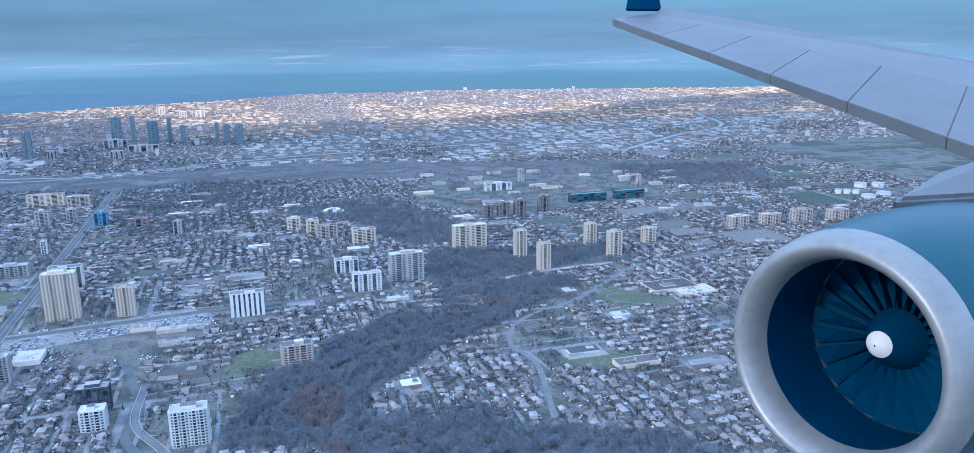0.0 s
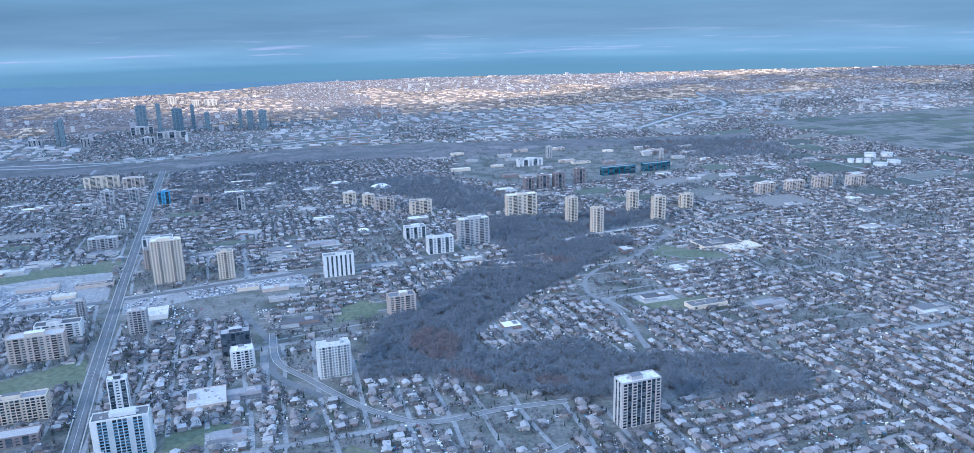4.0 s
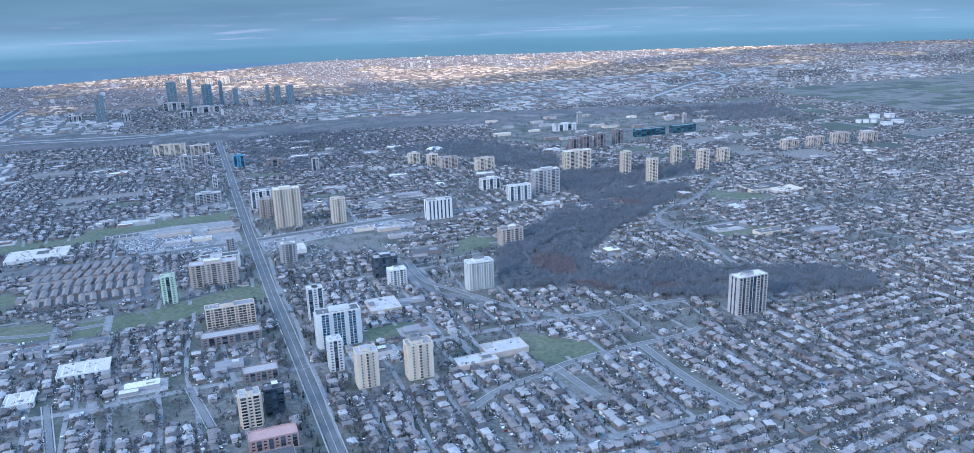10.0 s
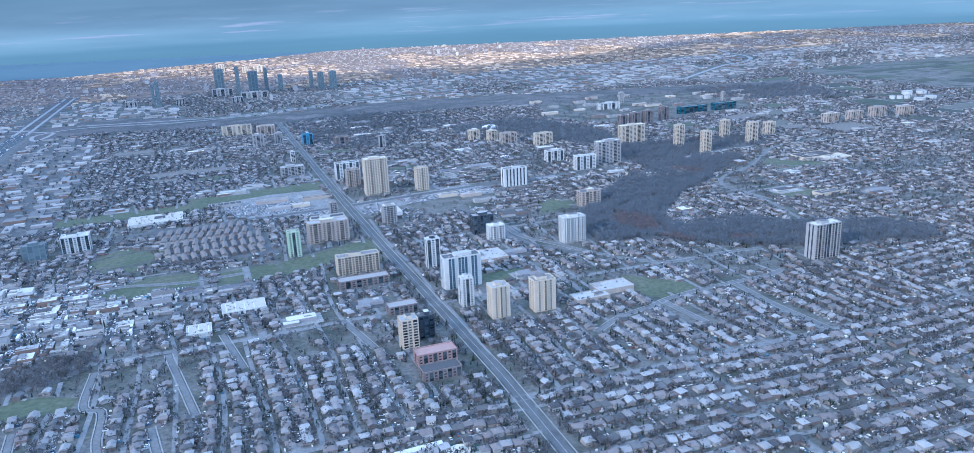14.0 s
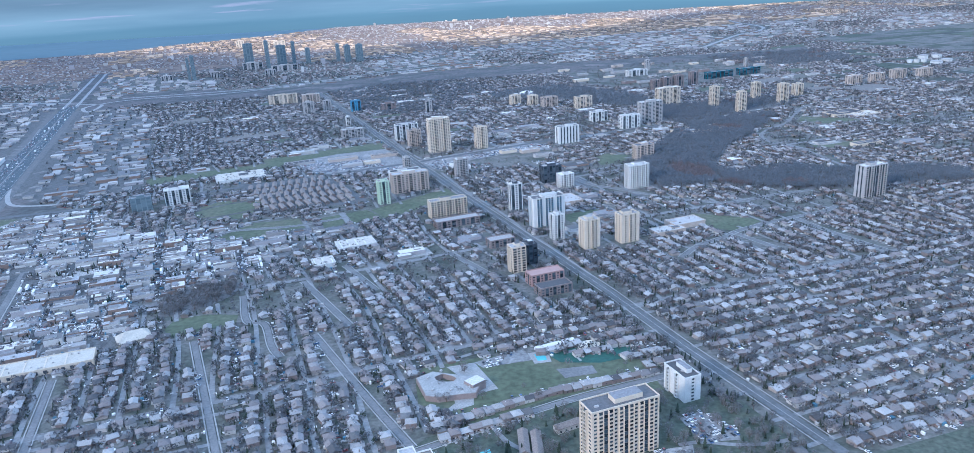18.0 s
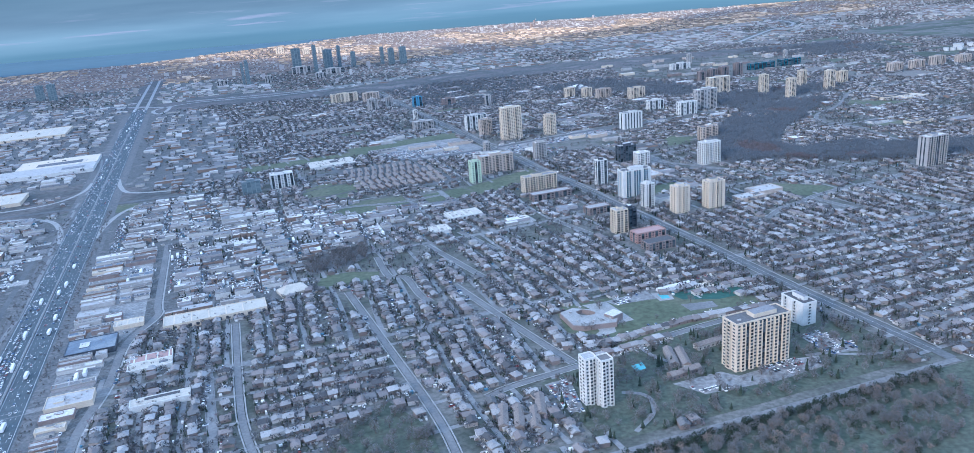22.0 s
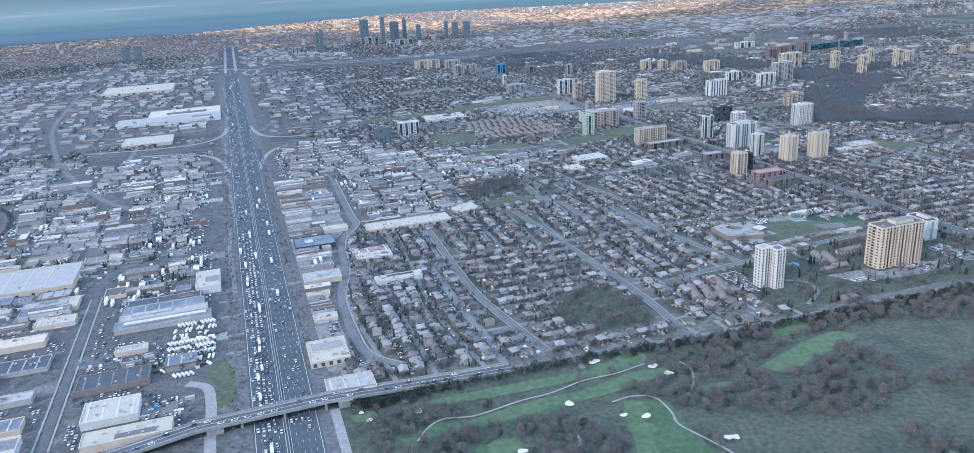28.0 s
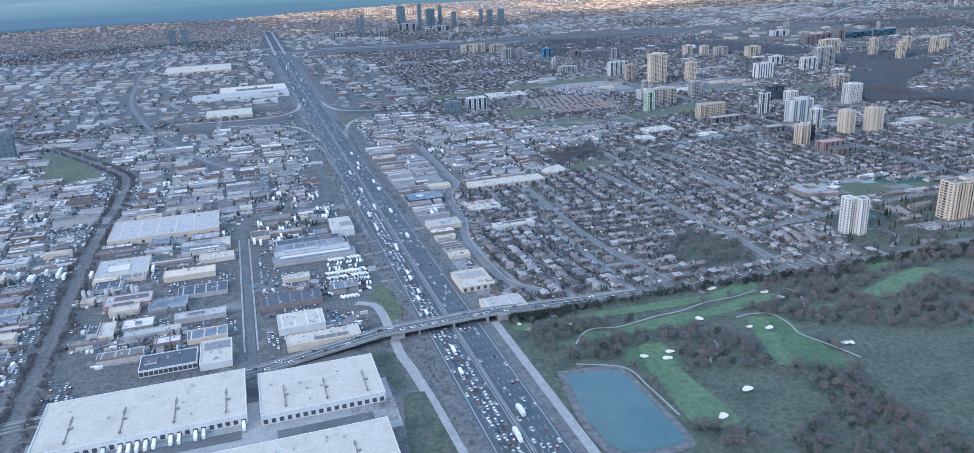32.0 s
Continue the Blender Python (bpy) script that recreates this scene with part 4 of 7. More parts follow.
for a in ((816, 1108, 40, 21), (880, 1104, 40, 21), (948, 1106, 42, 22), (1016, 1092, 42, 21)):
    tower(*a, TAN, "WBWWBW", "WW", depth=16, label="tan apartment slab in a row beside a green")
# skyline
for a in ((-610, 2504, 13.3, 72.1), (-595, 2495, 17.1, 81.3)):
    tower(*a, BLUEGLASS, "SSS", "SS", depth=16, label="dark blue glass high-rise of the skyline", group="skyline towers", name="high_rise")
for a in ((-396, 2746, 38.5, 88.9), (-337, 2668, 18.9, 97.6), (-283, 2710, 38.6, 76.4), (-235, 2738, 17.4, 84.0), (-190, 2688, 21.5, 59.8), (-84, 2657, 17.3, 66.3), (-53, 2636, 25.8, 61.9), (-14, 2609, 30.0, 63.7)):
    tower(*a, BLUEGLASS, "SSS", "SSS", depth=18, label="slender dark blue glass high-rise of the skyline", group="skyline towers", name="high_rise")
for a in ((-392, 2667, 72.9, 24.9), (-681, 2549, 38.4, 19.2), (-530, 2454, 28.4, 26.5), (-296, 2532, 90.5, 20.1), (-357, 2422, 38.3, 21.1)):
    tower(*a, GREY, "SWSWS", "WW", label="mid-rise grey block at the foot of the skyline", group="skyline towers", name="mid_rise")
for a in ((-353, 3808, 42.1, 59.2), (-247, 3616, 34.7, 51.4), (-184, 3627, 58.4, 51.8), (1028, 4566, 31.4, 23.1)):
    tower(*a[:3], a[3] * 0.55, CREAM, "WWW", "WW", label="pale sunlit block far out on the plain", group="far blocks", name="far_block")

# ---- houses ----
def gable(w, d, h, r, o=0.5):
    """Walls of a gabled house and its roof, ridge along x."""
    a, b = w / 2, d / 2
    wall = shape([(-a, -b, 0), (a, -b, 0), (a, b, 0), (-a, b, 0), (-a, -b, h), (a, -b, h), (a, b, h), (-a, b, h), (-a, 0, h + r), (a, 0, h + r)],
                 [(0, 1, 5, 4), (2, 3, 7, 6), (1, 2, 6, 9, 5), (3, 0, 4, 8, 7)])
    e, f, k = a + o, b + o, r * o / b
    top = [(-e, -f, h - k), (e, -f, h - k), (e, f, h - k), (-e, f, h - k), (-e, 0, h + r), (e, 0, h + r)]
    roof = shape([(x, y, z + q) for q in (0.02, 0.24) for x, y, z in top],
                 [(6, 7, 11, 10), (8, 9, 10, 11), (1, 0, 4, 5), (3, 2, 5, 4), (0, 1, 7, 6), (2, 3, 9, 8), (1, 2, 5), (1, 5, 11, 7), (5, 2, 8, 11), (3, 0, 4), (4, 0, 6, 10), (3, 4, 10, 9)], [1] * 12)
    return wall, roof


def hip(w, d, h, r, o=0.5):
    a, b = w / 2, d / 2
    wall = box(-a, a, -b, b, 0, h)
    e, f, k = a + o, b + o, max(0.4, (w - d) / 2)
    roof = shape([(-e, -f, h), (e, -f, h), (e, f, h), (-e, f, h), (-k, 0, h + r), (k, 0, h + r), (-e, -f, h - 0.25), (e, -f, h - 0.25), (e, f, h - 0.25), (-e, f, h - 0.25)],
                 [(0, 1, 5, 4), (2, 3, 4, 5), (1, 2, 5), (3, 0, 4), (6, 7, 1, 0), (7, 8, 2, 1), (8, 9, 3, 2), (9, 6, 0, 3), (9, 8, 7, 6)], [1] * 9)
    return wall, roof


HOUSES = [gable(11, 9, 4.6, 2.2), hip(11, 9.5, 5.0, 2.0), gable(9.5, 11, 3.4, 2.0), hip(12.5, 9, 3.2, 1.9), hip(10, 10, 5.2, 2.4), gable(13, 8.5, 3.2, 1.8)]
EXTRAS = []
SMALL = 0.69  # plots here are narrow
for i, (wall, roof) in enumerate(HOUSES):
    w, d, h = np.ptp(wall[0][:, 0]), np.ptp(wall[0][:, 1]), 2.6
    panes = [box(x - 0.6, x + 0.6, s * d / 2 - 0.06, s * d / 2 + 0.06, 1.0, 2.2, 2, 2) for s in (-1, 1) for x in (-w * 0.28, w * 0.1, w * 0.33)]
    door = box(-w * 0.1 - 0.5, -w * 0.1 + 0.5, -d / 2 - 0.05, -d / 2 + 0.05, 0, 2.1, 3, 3)
    chimney = box(w * 0.22, w * 0.22 + 0.7, -0.4, 0.4, 3.0, 6.9 if i % 2 == 0 else 6.6)
    garage = join(box(w * 0.18, w * 0.48, -d / 2 - 3.4, -d / 2, 0, 2.6, 0, 1), box(w * 0.22, w * 0.44, -d / 2 - 3.46, -d / 2 - 3.4, 0, 2.1, 3, 3))
    EXTRAS.append((panes, door, chimney, garage))
for wall, roof in HOUSES:
    wall[0][:] *= SMALL
    roof[0][:] *= SMALL
for panes, door, chimney, garage in EXTRAS:
    for p in (*panes, door, chimney, garage):
        p[0][:] *= SMALL
HOUSE_SHAPES = [join(wall, roof, e[2], e[3], e[0][0], e[0][4]) for (wall, roof), e in zip(HOUSES, EXTRAS)]
HOUSE_MATS = [HOUSE_WALL, HOUSE_ROOF, GLASS, PAINT]


def free_of(points, margin=0.0, polys=(), roads=True, foot=True):
    """Which places lie clear of the polygons, the roads and the towers."""
    p = np.asarray(points, float)
    ok = np.ones(len(p), bool)
    for poly in polys:
        ok &= ~inside(p, poly)
    if roads:
        for line, half in ROADS:
            for a, b in zip(line[:-1], line[1:]):
                ab = b - a
                t = np.clip(((p - a) @ ab) / (ab @ ab + 1e-9), 0, 1)
                ok &= np.hypot(*(p - a - t[:, None] * ab).T) > half + margin
    if foot:
        for u, v, a, b in FOOTPRINTS:
            ok &= ~((abs(p[:, 0] - u) < a + margin) & (abs(p[:, 1] - v) < b + margin))
    return ok


IND_EAST = [(-897, 100), (-870, 150), (-866, 240), (-830, 400), (-700, 420), (-690, 520), (-560, 560), (-480, 640), (-560, 720), (-700, 760), (-760, 900), (-897, 900)]
IND_WEST = [(-2400, -600), (-955, -600), (-955, 900), (-1100, 940), (-1300, 960), (-2400, 960)]
IND_NORTH = [(-2400, 1040), (-955, 1040), (-955, 2300), (-2600, 2300)]
IND_STRIP = [(-893, 1000), (-700, 1000), (-700, 1700), (-800, 2050), (-893, 2050)]
SCHOOL = [(-484, 265), (-426, 261), (-372, 234), (-322, 203), (-332, 147), (-384, 173), (-468, 175), (-495, 216)]
HIGHRISE = [(-548, 150), (-501, 173), (-401, 181), (-335, 159), (-292, 121), (-292, 56), (-444, 58), (-545, 64)]
MALL = [(-308, 880), (-286, 950), (-63, 962), (-48, 909), (-114, 811), (-225, 824)]
CAMPUS = [(435, 1862), (1034, 1697), (822, 1381), (561, 1340), (402, 1388), (323, 1526)]
NO_HOUSES = [RAVINE, EAST_WOOD, WOOD, PARK, GROVE, GROVE_SOUTH, GOLF, PLAZA, IND_EAST, IND_WEST, IND_NORTH, IND_STRIP, SCHOOL, HIGHRISE, MALL, CAMPUS, MALL_WEST, ROWS_POLY, *FIELDS, *DRY_LAND]

def warp(u, v):
    """The old suburb's streets bend a little, away from the avenue."""
    k = np.clip(np.abs(u + 284) / 90, 0, 1)
    return u + 4.5 * k * np.sin(v / 88 + u / 190), v + 5 * k * np.sin(u / 90 - v / 150)


civic = Heap()
civic_rand = random.Random(31)
civic_lots = []
for k in range(150):
    u, v = civic_rand.uniform(-760, 1150), civic_rand.uniform(470, 1960)
    w, d = civic_rand.uniform(16, 42), civic_rand.uniform(9, 17)
    if not free_of([(u, v), (u - w / 2, v), (u + w / 2, v)], 8, NO_HOUSES).all():
        continue
    h = civic_rand.uniform(3, 5)
    FOOTPRINTS.append((u, v, w / 2 + 7, d / 2 + 8))
    civic_lots.append((u, v, w, d))
    for a, b, c, e, q in ((-w / 2, w / 2, -d / 2, d / 2, h), (-w / 2 - 4, -w * 0.1, -d / 2 - 6, -d / 2 + 1, h * 0.8), (w * 0.1, w * 0.35, -d * 0.2, d * 0.25, h + 1.2)):
        civic.add(box(a, b, c, e, 0, q, 0, 1), (*at(u, v), 0), GRID)
tagged(new("public_buildings", civic.mesh("public_buildings", [SHED_WALL, FLAT_ROOF])), "low flat-roofed schools and shops among houses", "buildings", "", STUFF)
civic_ground = Heap()
for k, (u, v, w, d) in enumerate(civic_lots):
    civic_ground.add(box(-w / 2 - 6, w / 2 + 6, -d / 2 - 8, d / 2 + 6, 0, 0.3 + 0.002 * k), (*at(u, v), 0), GRID)
tagged(new("public_lots", civic_ground.mesh("public_lots", [PAVING])), "paved lots round schools and shops", "car park", "", STUFF)


# open plots of grass, soil and gravel beyond the ravine
patch_rand = random.Random(17)
patches = Heap()
for k, (a, b, c, d) in enumerate(parcels(420, 2300, 1010, 1980, 110, 62, patch_rand) + parcels(-760, 420, 1150, 1960, 90, 40, patch_rand)):
    u, v = (a + b) / 2, (c + d) / 2
    if patch_rand.random() > (0.5 if a > 420 else 0.13) or not free_of([(u, v), (a, c), (b, d), (a, d), (b, c)], 2, NO_HOUSES).all():
        continue
    FOOTPRINTS.append((u, v, (b - a) / 2, (d - c) / 2))
    patches.add(box(-(b - a) / 2, (b - a) / 2, -(d - c) / 2, (d - c) / 2, 0, 0.42 + 0.002 * (k % 40)), (*at(u, v), 0), GRID)
tagged(new("open_plots", patches.mesh("open_plots", [PATCH])), "open plots of dull grass, soil and gravel between suburbs", "fields", "", STUFF)


def wooded_pocket(q):
    """Where old trees fill the blocks in place of houses."""
    return np.array([noise.noise((u * 0.0075, v * 0.0075, 5)) for u, v in q]) > np.where(q[:, 1] > 430, 0.26, 9)


streets, lots = Heap(), []
BU, BV = 160.5, 213.0
for i in range(-4, 14):
    for j in range(-1, 9):
        u0, v0 = -771.75 + BU * (i + 0), 75 + BV * j
        r = random.Random(i * 31 + j * 7)
        along = r.random() < (0.78 if u0 < -300 else 0.45)
        if along:
            for k in range(5):
                su = u0 + 16.05 + 32.1 * k
                wob, ph = r.uniform(1, 5), r.uniform(0, 6)
                line = [(su + wob * math.sin(ph + q * 0.02), v0 + q) for q in np.arange(0, BV + 1, BV / 8)]
                lots.append((line, 4.0))
                for q in np.arange(12, BV - 8, 8.3):
                    for s in (-1, 1):
                        lots.append((su + wob * math.sin(ph + q * 0.02) + s * r.uniform(7.6, 10.4), v0 + q + r.uniform(-1, 1), 90 if s > 0 else -90))
        else:
            for k in range(6):
                sv = v0 + 17.75 + 35.5 * k
                wob, ph = r.uniform(1, 5), r.uniform(0, 6)
                line = [(u0 + q, sv + wob * math.sin(ph + q * 0.02)) for q in np.arange(0, BU + 1, BU / 6)]
                lots.append((line, 4.0))
                for q in np.arange(12, BU - 6, 8.3):
                    for s in (-1, 1):
                        lots.append((u0 + q + r.uniform(-1, 1), sv + wob * math.sin(ph + q * 0.02) + s * r.uniform(7.6, 10.4), 180 if s > 0 else 0))
        if j:
            lots.append(([(u0, v0), (u0 + BU, v0)], 6.0))
        if i % 2 == 0:
            lots.append(([(u0, v0), (u0, v0 + BV)], 6.0))


def ribbon(p, width, z):
    """Road pieces along a line, left out where they would leave the built-up blocks."""
    p = np.array(p, float)
    keep = free_of((p[:-1] + p[1:]) / 2, 0, NO_HOUSES, roads=False, foot=False)
    for (a, b), good in zip(zip(p[:-1], p[1:]), keep):
        if good:
            d = (b - a) / np.linalg.norm(b - a)
            n = np.array([-d[1], d[0]]) * width / 2
            q = [(*at(*warp(*x)), z + 0.0011 * (len(streets.v) % 97)) for x in (a - n, b - n, b + n, a + n)]
            streets.add(shape(q, [(0, 1, 2, 3)]), (0, 0, 0))


for l in lots:
    if len(l) == 2:
        ribbon(l[0], l[1], 0.2)
        side = 1 if abs(l[0][0][0] - l[0][-1][0]) < 20 else 0
        for s in (-1, 1) if l[1] > 5.5 else ():
            ribbon([(x + s * 3.6 * side, y + s * 3.6 * (1 - side)) for x, y in l[0]], 0.8, 0.35)
tagged(new("residential_streets", streets.mesh("residential_streets", [STREET])), "pale grey residential streets between houses", "street", "", "structure")

spots = np.array([l for l in lots if len(l) == 3])
spots[:, 0], spots[:, 1] = warp(spots[:, 0], spots[:, 1])
spots[:, 2] += rng.normal(0, 7, len(spots)) + 90 * (rng.random(len(spots)) < 0.15)
spots = spots[free_of(spots[:, :2], 3, NO_HOUSES)]
spots = spots[~wooded_pocket(spots[:, :2]) | (rng.random(len(spots)) < 0.15)]
old = spots[:, 1] > 430
spots[old, :2] += rng.normal(0, 1.6, (old.sum(), 2))
spots = spots[rng.random(len(spots)) < np.where(old, 0.88, 0.97)]
along_road = np.array([(u, float(np.interp(u, [-590, -574, -496, -400, -300], [150, 157, 186, 194, 186])) + s * 8.5, 180.0 if s > 0 else 0.0) for u in np.arange(-492, -318, 7.6) for s in (1, -1) if s > 0 or u < -425])
along_road[:, 1] = np.where(along_road[:, 2] > 90, np.interp(along_road[:, 0], [-496, -400, -318], [181, 187, 179]), np.interp(along_road[:, 0], [-496, -400], [166, 172]))
spots = np.concatenate([spots, along_road])
old = spots[:, 1] > 430
kind = rng.integers(0, len(HOUSES), len(spots))
near = (spots[:, 1] < 330) & (spots[:, 0] < -300) & (spots[:, 0] > -860)
order = np.argsort(np.where(near, spots[:, 1], 9e9))[:150]
near[:] = False
near[order] = True
house_meshes = []
for i, ((wall, roof), (panes, door, chimney, garage)) in enumerate(zip(HOUSES, EXTRAS)):
    house_meshes.append([("wall", solid("house_wall", wall, mats=HOUSE_MATS)), ("roof", solid("house_roof", roof, mats=HOUSE_MATS)), ("door", solid("house_door", door, mats=HOUSE_MATS)),
                         ("chimney", solid("chimney", chimney, mats=HOUSE_MATS)), ("garage", solid("garage", garage, mats=HOUSE_MATS)), *[("window", solid("window", p, mats=HOUSE_MATS)) for p in panes[:3]]])
HOUSE_LABELS = ["two-storey brick house with a grey shingled gable roof", "two-storey house with a shingled hip roof", "brick bungalow with a gabled shingle roof",
                "low brick bungalow with a hipped roof", "square two-storey house with a pyramid roof", "long bungalow with a shallow gabled roof"]
for (u, v, a), k in zip(spots[near], kind[near]):
    e = thing("house", HOUSE_LABELS[k] + " beside a street", "house", "suburban houses", grid_pose(u, v, 0, a))
    for nm, me in house_meshes[k]:
        link_part(nm, me, e)
far_houses = Heap()
PLAIN_SHAPES = [join(wall, roof) for wall, roof in HOUSES]
beyond_view = spots[:, 1] > 800
for k, s in [*enumerate(HOUSE_SHAPES), *enumerate(PLAIN_SHAPES)]:
    q = spots[~near & (kind == k) & (beyond_view == (s is PLAIN_SHAPES[k]))]
    x, y = at(q[:, 0], q[:, 1])
    far_houses.add(s, np.c_[x, y, 0 * x], np.radians(q[:, 2]) + GRID, rng.uniform(0.88, 1.12, (len(q), 3)))
tagged(new("houses", far_houses.mesh("houses", HOUSE_MATS)), "rows of brick houses with shingled roofs along streets", "houses", "", STUFF)

# terraces of town houses in long rows
row_wall, row_roof = gable(26, 6.4, 3.6, 1.7, 0.3)
row_parts = [("wall", solid("row_wall", row_wall, mats=HOUSE_MATS)), ("roof", solid("row_roof", row_roof, mats=[HOUSE_WALL, DUCT]))] + \
    [("window", solid("row_window", box(x - 0.6, x + 0.6, -3.27, -3.15, 0.9, 2.2, 2, 2), mats=HOUSE_MATS)) for x in range(-11, 12, 4)]
rows_of = np.array([(u, v) for u in np.arange(-720, -380, 11.5) for v in np.arange(500, 960, 31.0)])
rows_of[:, 0] += 7 * np.sin(rows_of[:, 1] / 40)
rows_of = rows_of[inside(rows_of, ROWS_POLY)]
rows_of = rows_of[free_of(rows_of, 5, FIELDS)][:52]
near_rows = [(-448, 137, 70), (-441, 132, 70), (-410, 143, 5), (-452, 114, 5), (-590, 118, 70), (-581, 112, 70), (-572, 106, 70), (-562, 120, 70)]
for u, v, a in near_rows:
    t = thing("terrace", "row of tan brick town houses beside a lawn", "terrace", "terraces", grid_pose(u, v, 0, a))
    for nm, me in row_parts:
        link_part(nm, me, t)
for u, v in rows_of:
    t = thing("terrace", "long row of brown brick town houses with dark roofs", "terrace", "terraces", grid_pose(u, v, 0, 90 + 8 * math.cos(v / 40)))
    for nm, me in row_parts:
        link_part(nm, me, t)
sheet("terrace_ground", ROWS_POLY, 0.07, ASPHALT, "grey lanes between rows of town houses", "ground")

# ---- trees ----
def crown(n, seed, flat=0.85, size=0.30):
    """Many small ragged clumps in an uneven crown of radius 1, standing on z = 0."""
    r = np.random.default_rng(seed)
    bumps = r.normal(size=(7, 3))
    bumps /= np.linalg.norm(bumps, axis=1)[:, None]
    c = r.normal(size=(n, 3))
    c /= np.linalg.norm(c, axis=1)[:, None]
    rad = (0.62 + 0.38 * (np.maximum(c @ bumps.T, 0) ** 4).max(1)) * r.uniform(0.35, 1, n) ** 0.5
    c = c * rad[:, None] * [1, 1, flat]
    c[:, 2] += 1.15
    a, b = r.normal(size=(2, n, 3))
    a *= size / np.linalg.norm(a, axis=1)[:, None] * r.uniform(0.6, 1.3, n)[:, None]
    b *= size / np.linalg.norm(b, axis=1)[:, None] * r.uniform(0.6, 1.3, n)[:, None]
    v = np.stack([c - a, c + b, c + a * 0.9 - b * 0.4], 1).reshape(-1, 3)
    return v, np.arange(3 * n), np.full(n, 3), np.zeros(n, int)


def trunk(limbs=3, seed=0, mat=1):
    r = random.Random(seed)

    def rod(p, q, a, b):
        p, q = Vector(p), Vector(q)
        w = (q - p).orthogonal().normalized()
        x = (q - p).cross(w).normalized()
        ring = [(math.cos(t), math.sin(t)) for t in (0, 2.1, 4.2)]
        return shape([p + (w * c + x * s) * a for c, s in ring] + [q + (w * c + x * s) * b for c, s in ring], [(0, 1, 4, 3), (1, 2, 5, 4), (2, 0, 3, 5)], [mat] * 3)

    rods = [rod((0, 0, 0), (0.02, 0.01, 0.75), 0.075, 0.05)]
    for i in range(limbs):
        t = i * 6.28 / limbs + r.random()
        rods.append(rod((0.02, 0.01, 0.6 + 0.06 * i), (0.5 * math.cos(t), 0.5 * math.sin(t), 1.3 + 0.2 * r.random()), 0.045, 0.012))
    return join(*rods)


def conifer(n, seed, k=7):
    r = np.random.default_rng(seed)
    parts = []
    for i in range(n):
        z0, z1, w = 0.25 + 2.3 * i / n, 0.25 + 2.3 * (i + 1.7) / n, 0.62 * (1 - 0.8 * i / n)
        ang = np.arange(k) * 2 * np.pi / k + r.random()
        rim = w * r.uniform(0.7, 1.15, k)
        v = [(rim[q] * np.cos(ang[q]), rim[q] * np.sin(ang[q]), z0 + r.uniform(-0.1, 0.1)) for q in range(k)] + [(0, 0, z1)]
        parts.append(shape(v, [(q, (q + 1) % k, k) for q in range(k)]))
    return join(*parts)


BARE_SHAPES = [join(crown(165, s, size=0.125), trunk(3, s)) for s in range(4)]
GARDEN_SHAPES = [join(crown(24, s + 30, size=0.34), trunk(0, s)) for s in range(4)]
GARDEN_CONIFERS = [join(conifer(3, s + 9, 5), trunk(0, s)) for s in range(3)]
CONIFERS = [join(conifer(5, s), trunk(0, s)) for s in range(3)]


def plant(name, pts, radius, shapes, mats, label, category="trees"):
    """A stand of trees in one object."""
    pts = np.asarray(pts, float)
    h = Heap()
    pick = rng.integers(0, len(shapes), len(pts))
    for k, s in enumerate(shapes):
        q = pts[pick == k]
        if len(q):
            x, y = at(q[:, 0], q[:, 1])
            rad = rng.uniform(0.65, 1.3, len(q)) * radius
            h.add(s, np.c_[x, y, 0 * x], rng.random(len(q)) * 6.3, np.stack([rad, rad, rad * rng.uniform(0.85, 1.2, len(q))], 1))
    return tagged(new(name, h.mesh(name, mats)), label, category, "", STUFF)


def sow(poly, spacing, margin=2.0, roads=True):
    p = np.array(poly, float)
    lo, hi = p.min(0), p.max(0)
    n = int(np.prod(hi - lo) / spacing**2)
    q = rng.uniform(lo, hi, (n, 2))
    q = q[inside(q, poly)]
    return q[free_of(q, margin, roads=roads)]


wood = np.concatenate([sow(RAVINE, 5.2), sow(WOOD, 6.5), sow(PARK, 8), sow(EAST_WOOD, 9)])
russet = np.array([noise.noise((u * 0.012, v * 0.012, 3)) for u, v in wood]) > 0.42
plant("bare_wood", wood[~russet], 4.6, BARE_SHAPES, [WOODS, BARK], "grey-brown leafless wood filling a ravine", "wood")
plant("russet_wood", wood[russet], 4.4, BARE_SHAPES, [RUSSET, BARK], "wood with some russet leaves left", "wood")
plant("grove_trees", np.concatenate([sow(GROVE, 4.5), sow(GROVE_SOUTH, 6.5)]), 3.8, BARE_SHAPES, [GOLF_TWIGS, BARK], "bare mauve-brown trees of a small grove")
plant("north_wood", sow(NORTH_WOOD, 9), 3.6, BARE_SHAPES, [WOODS, BARK], "leafless wood beyond an avenue", "wood")

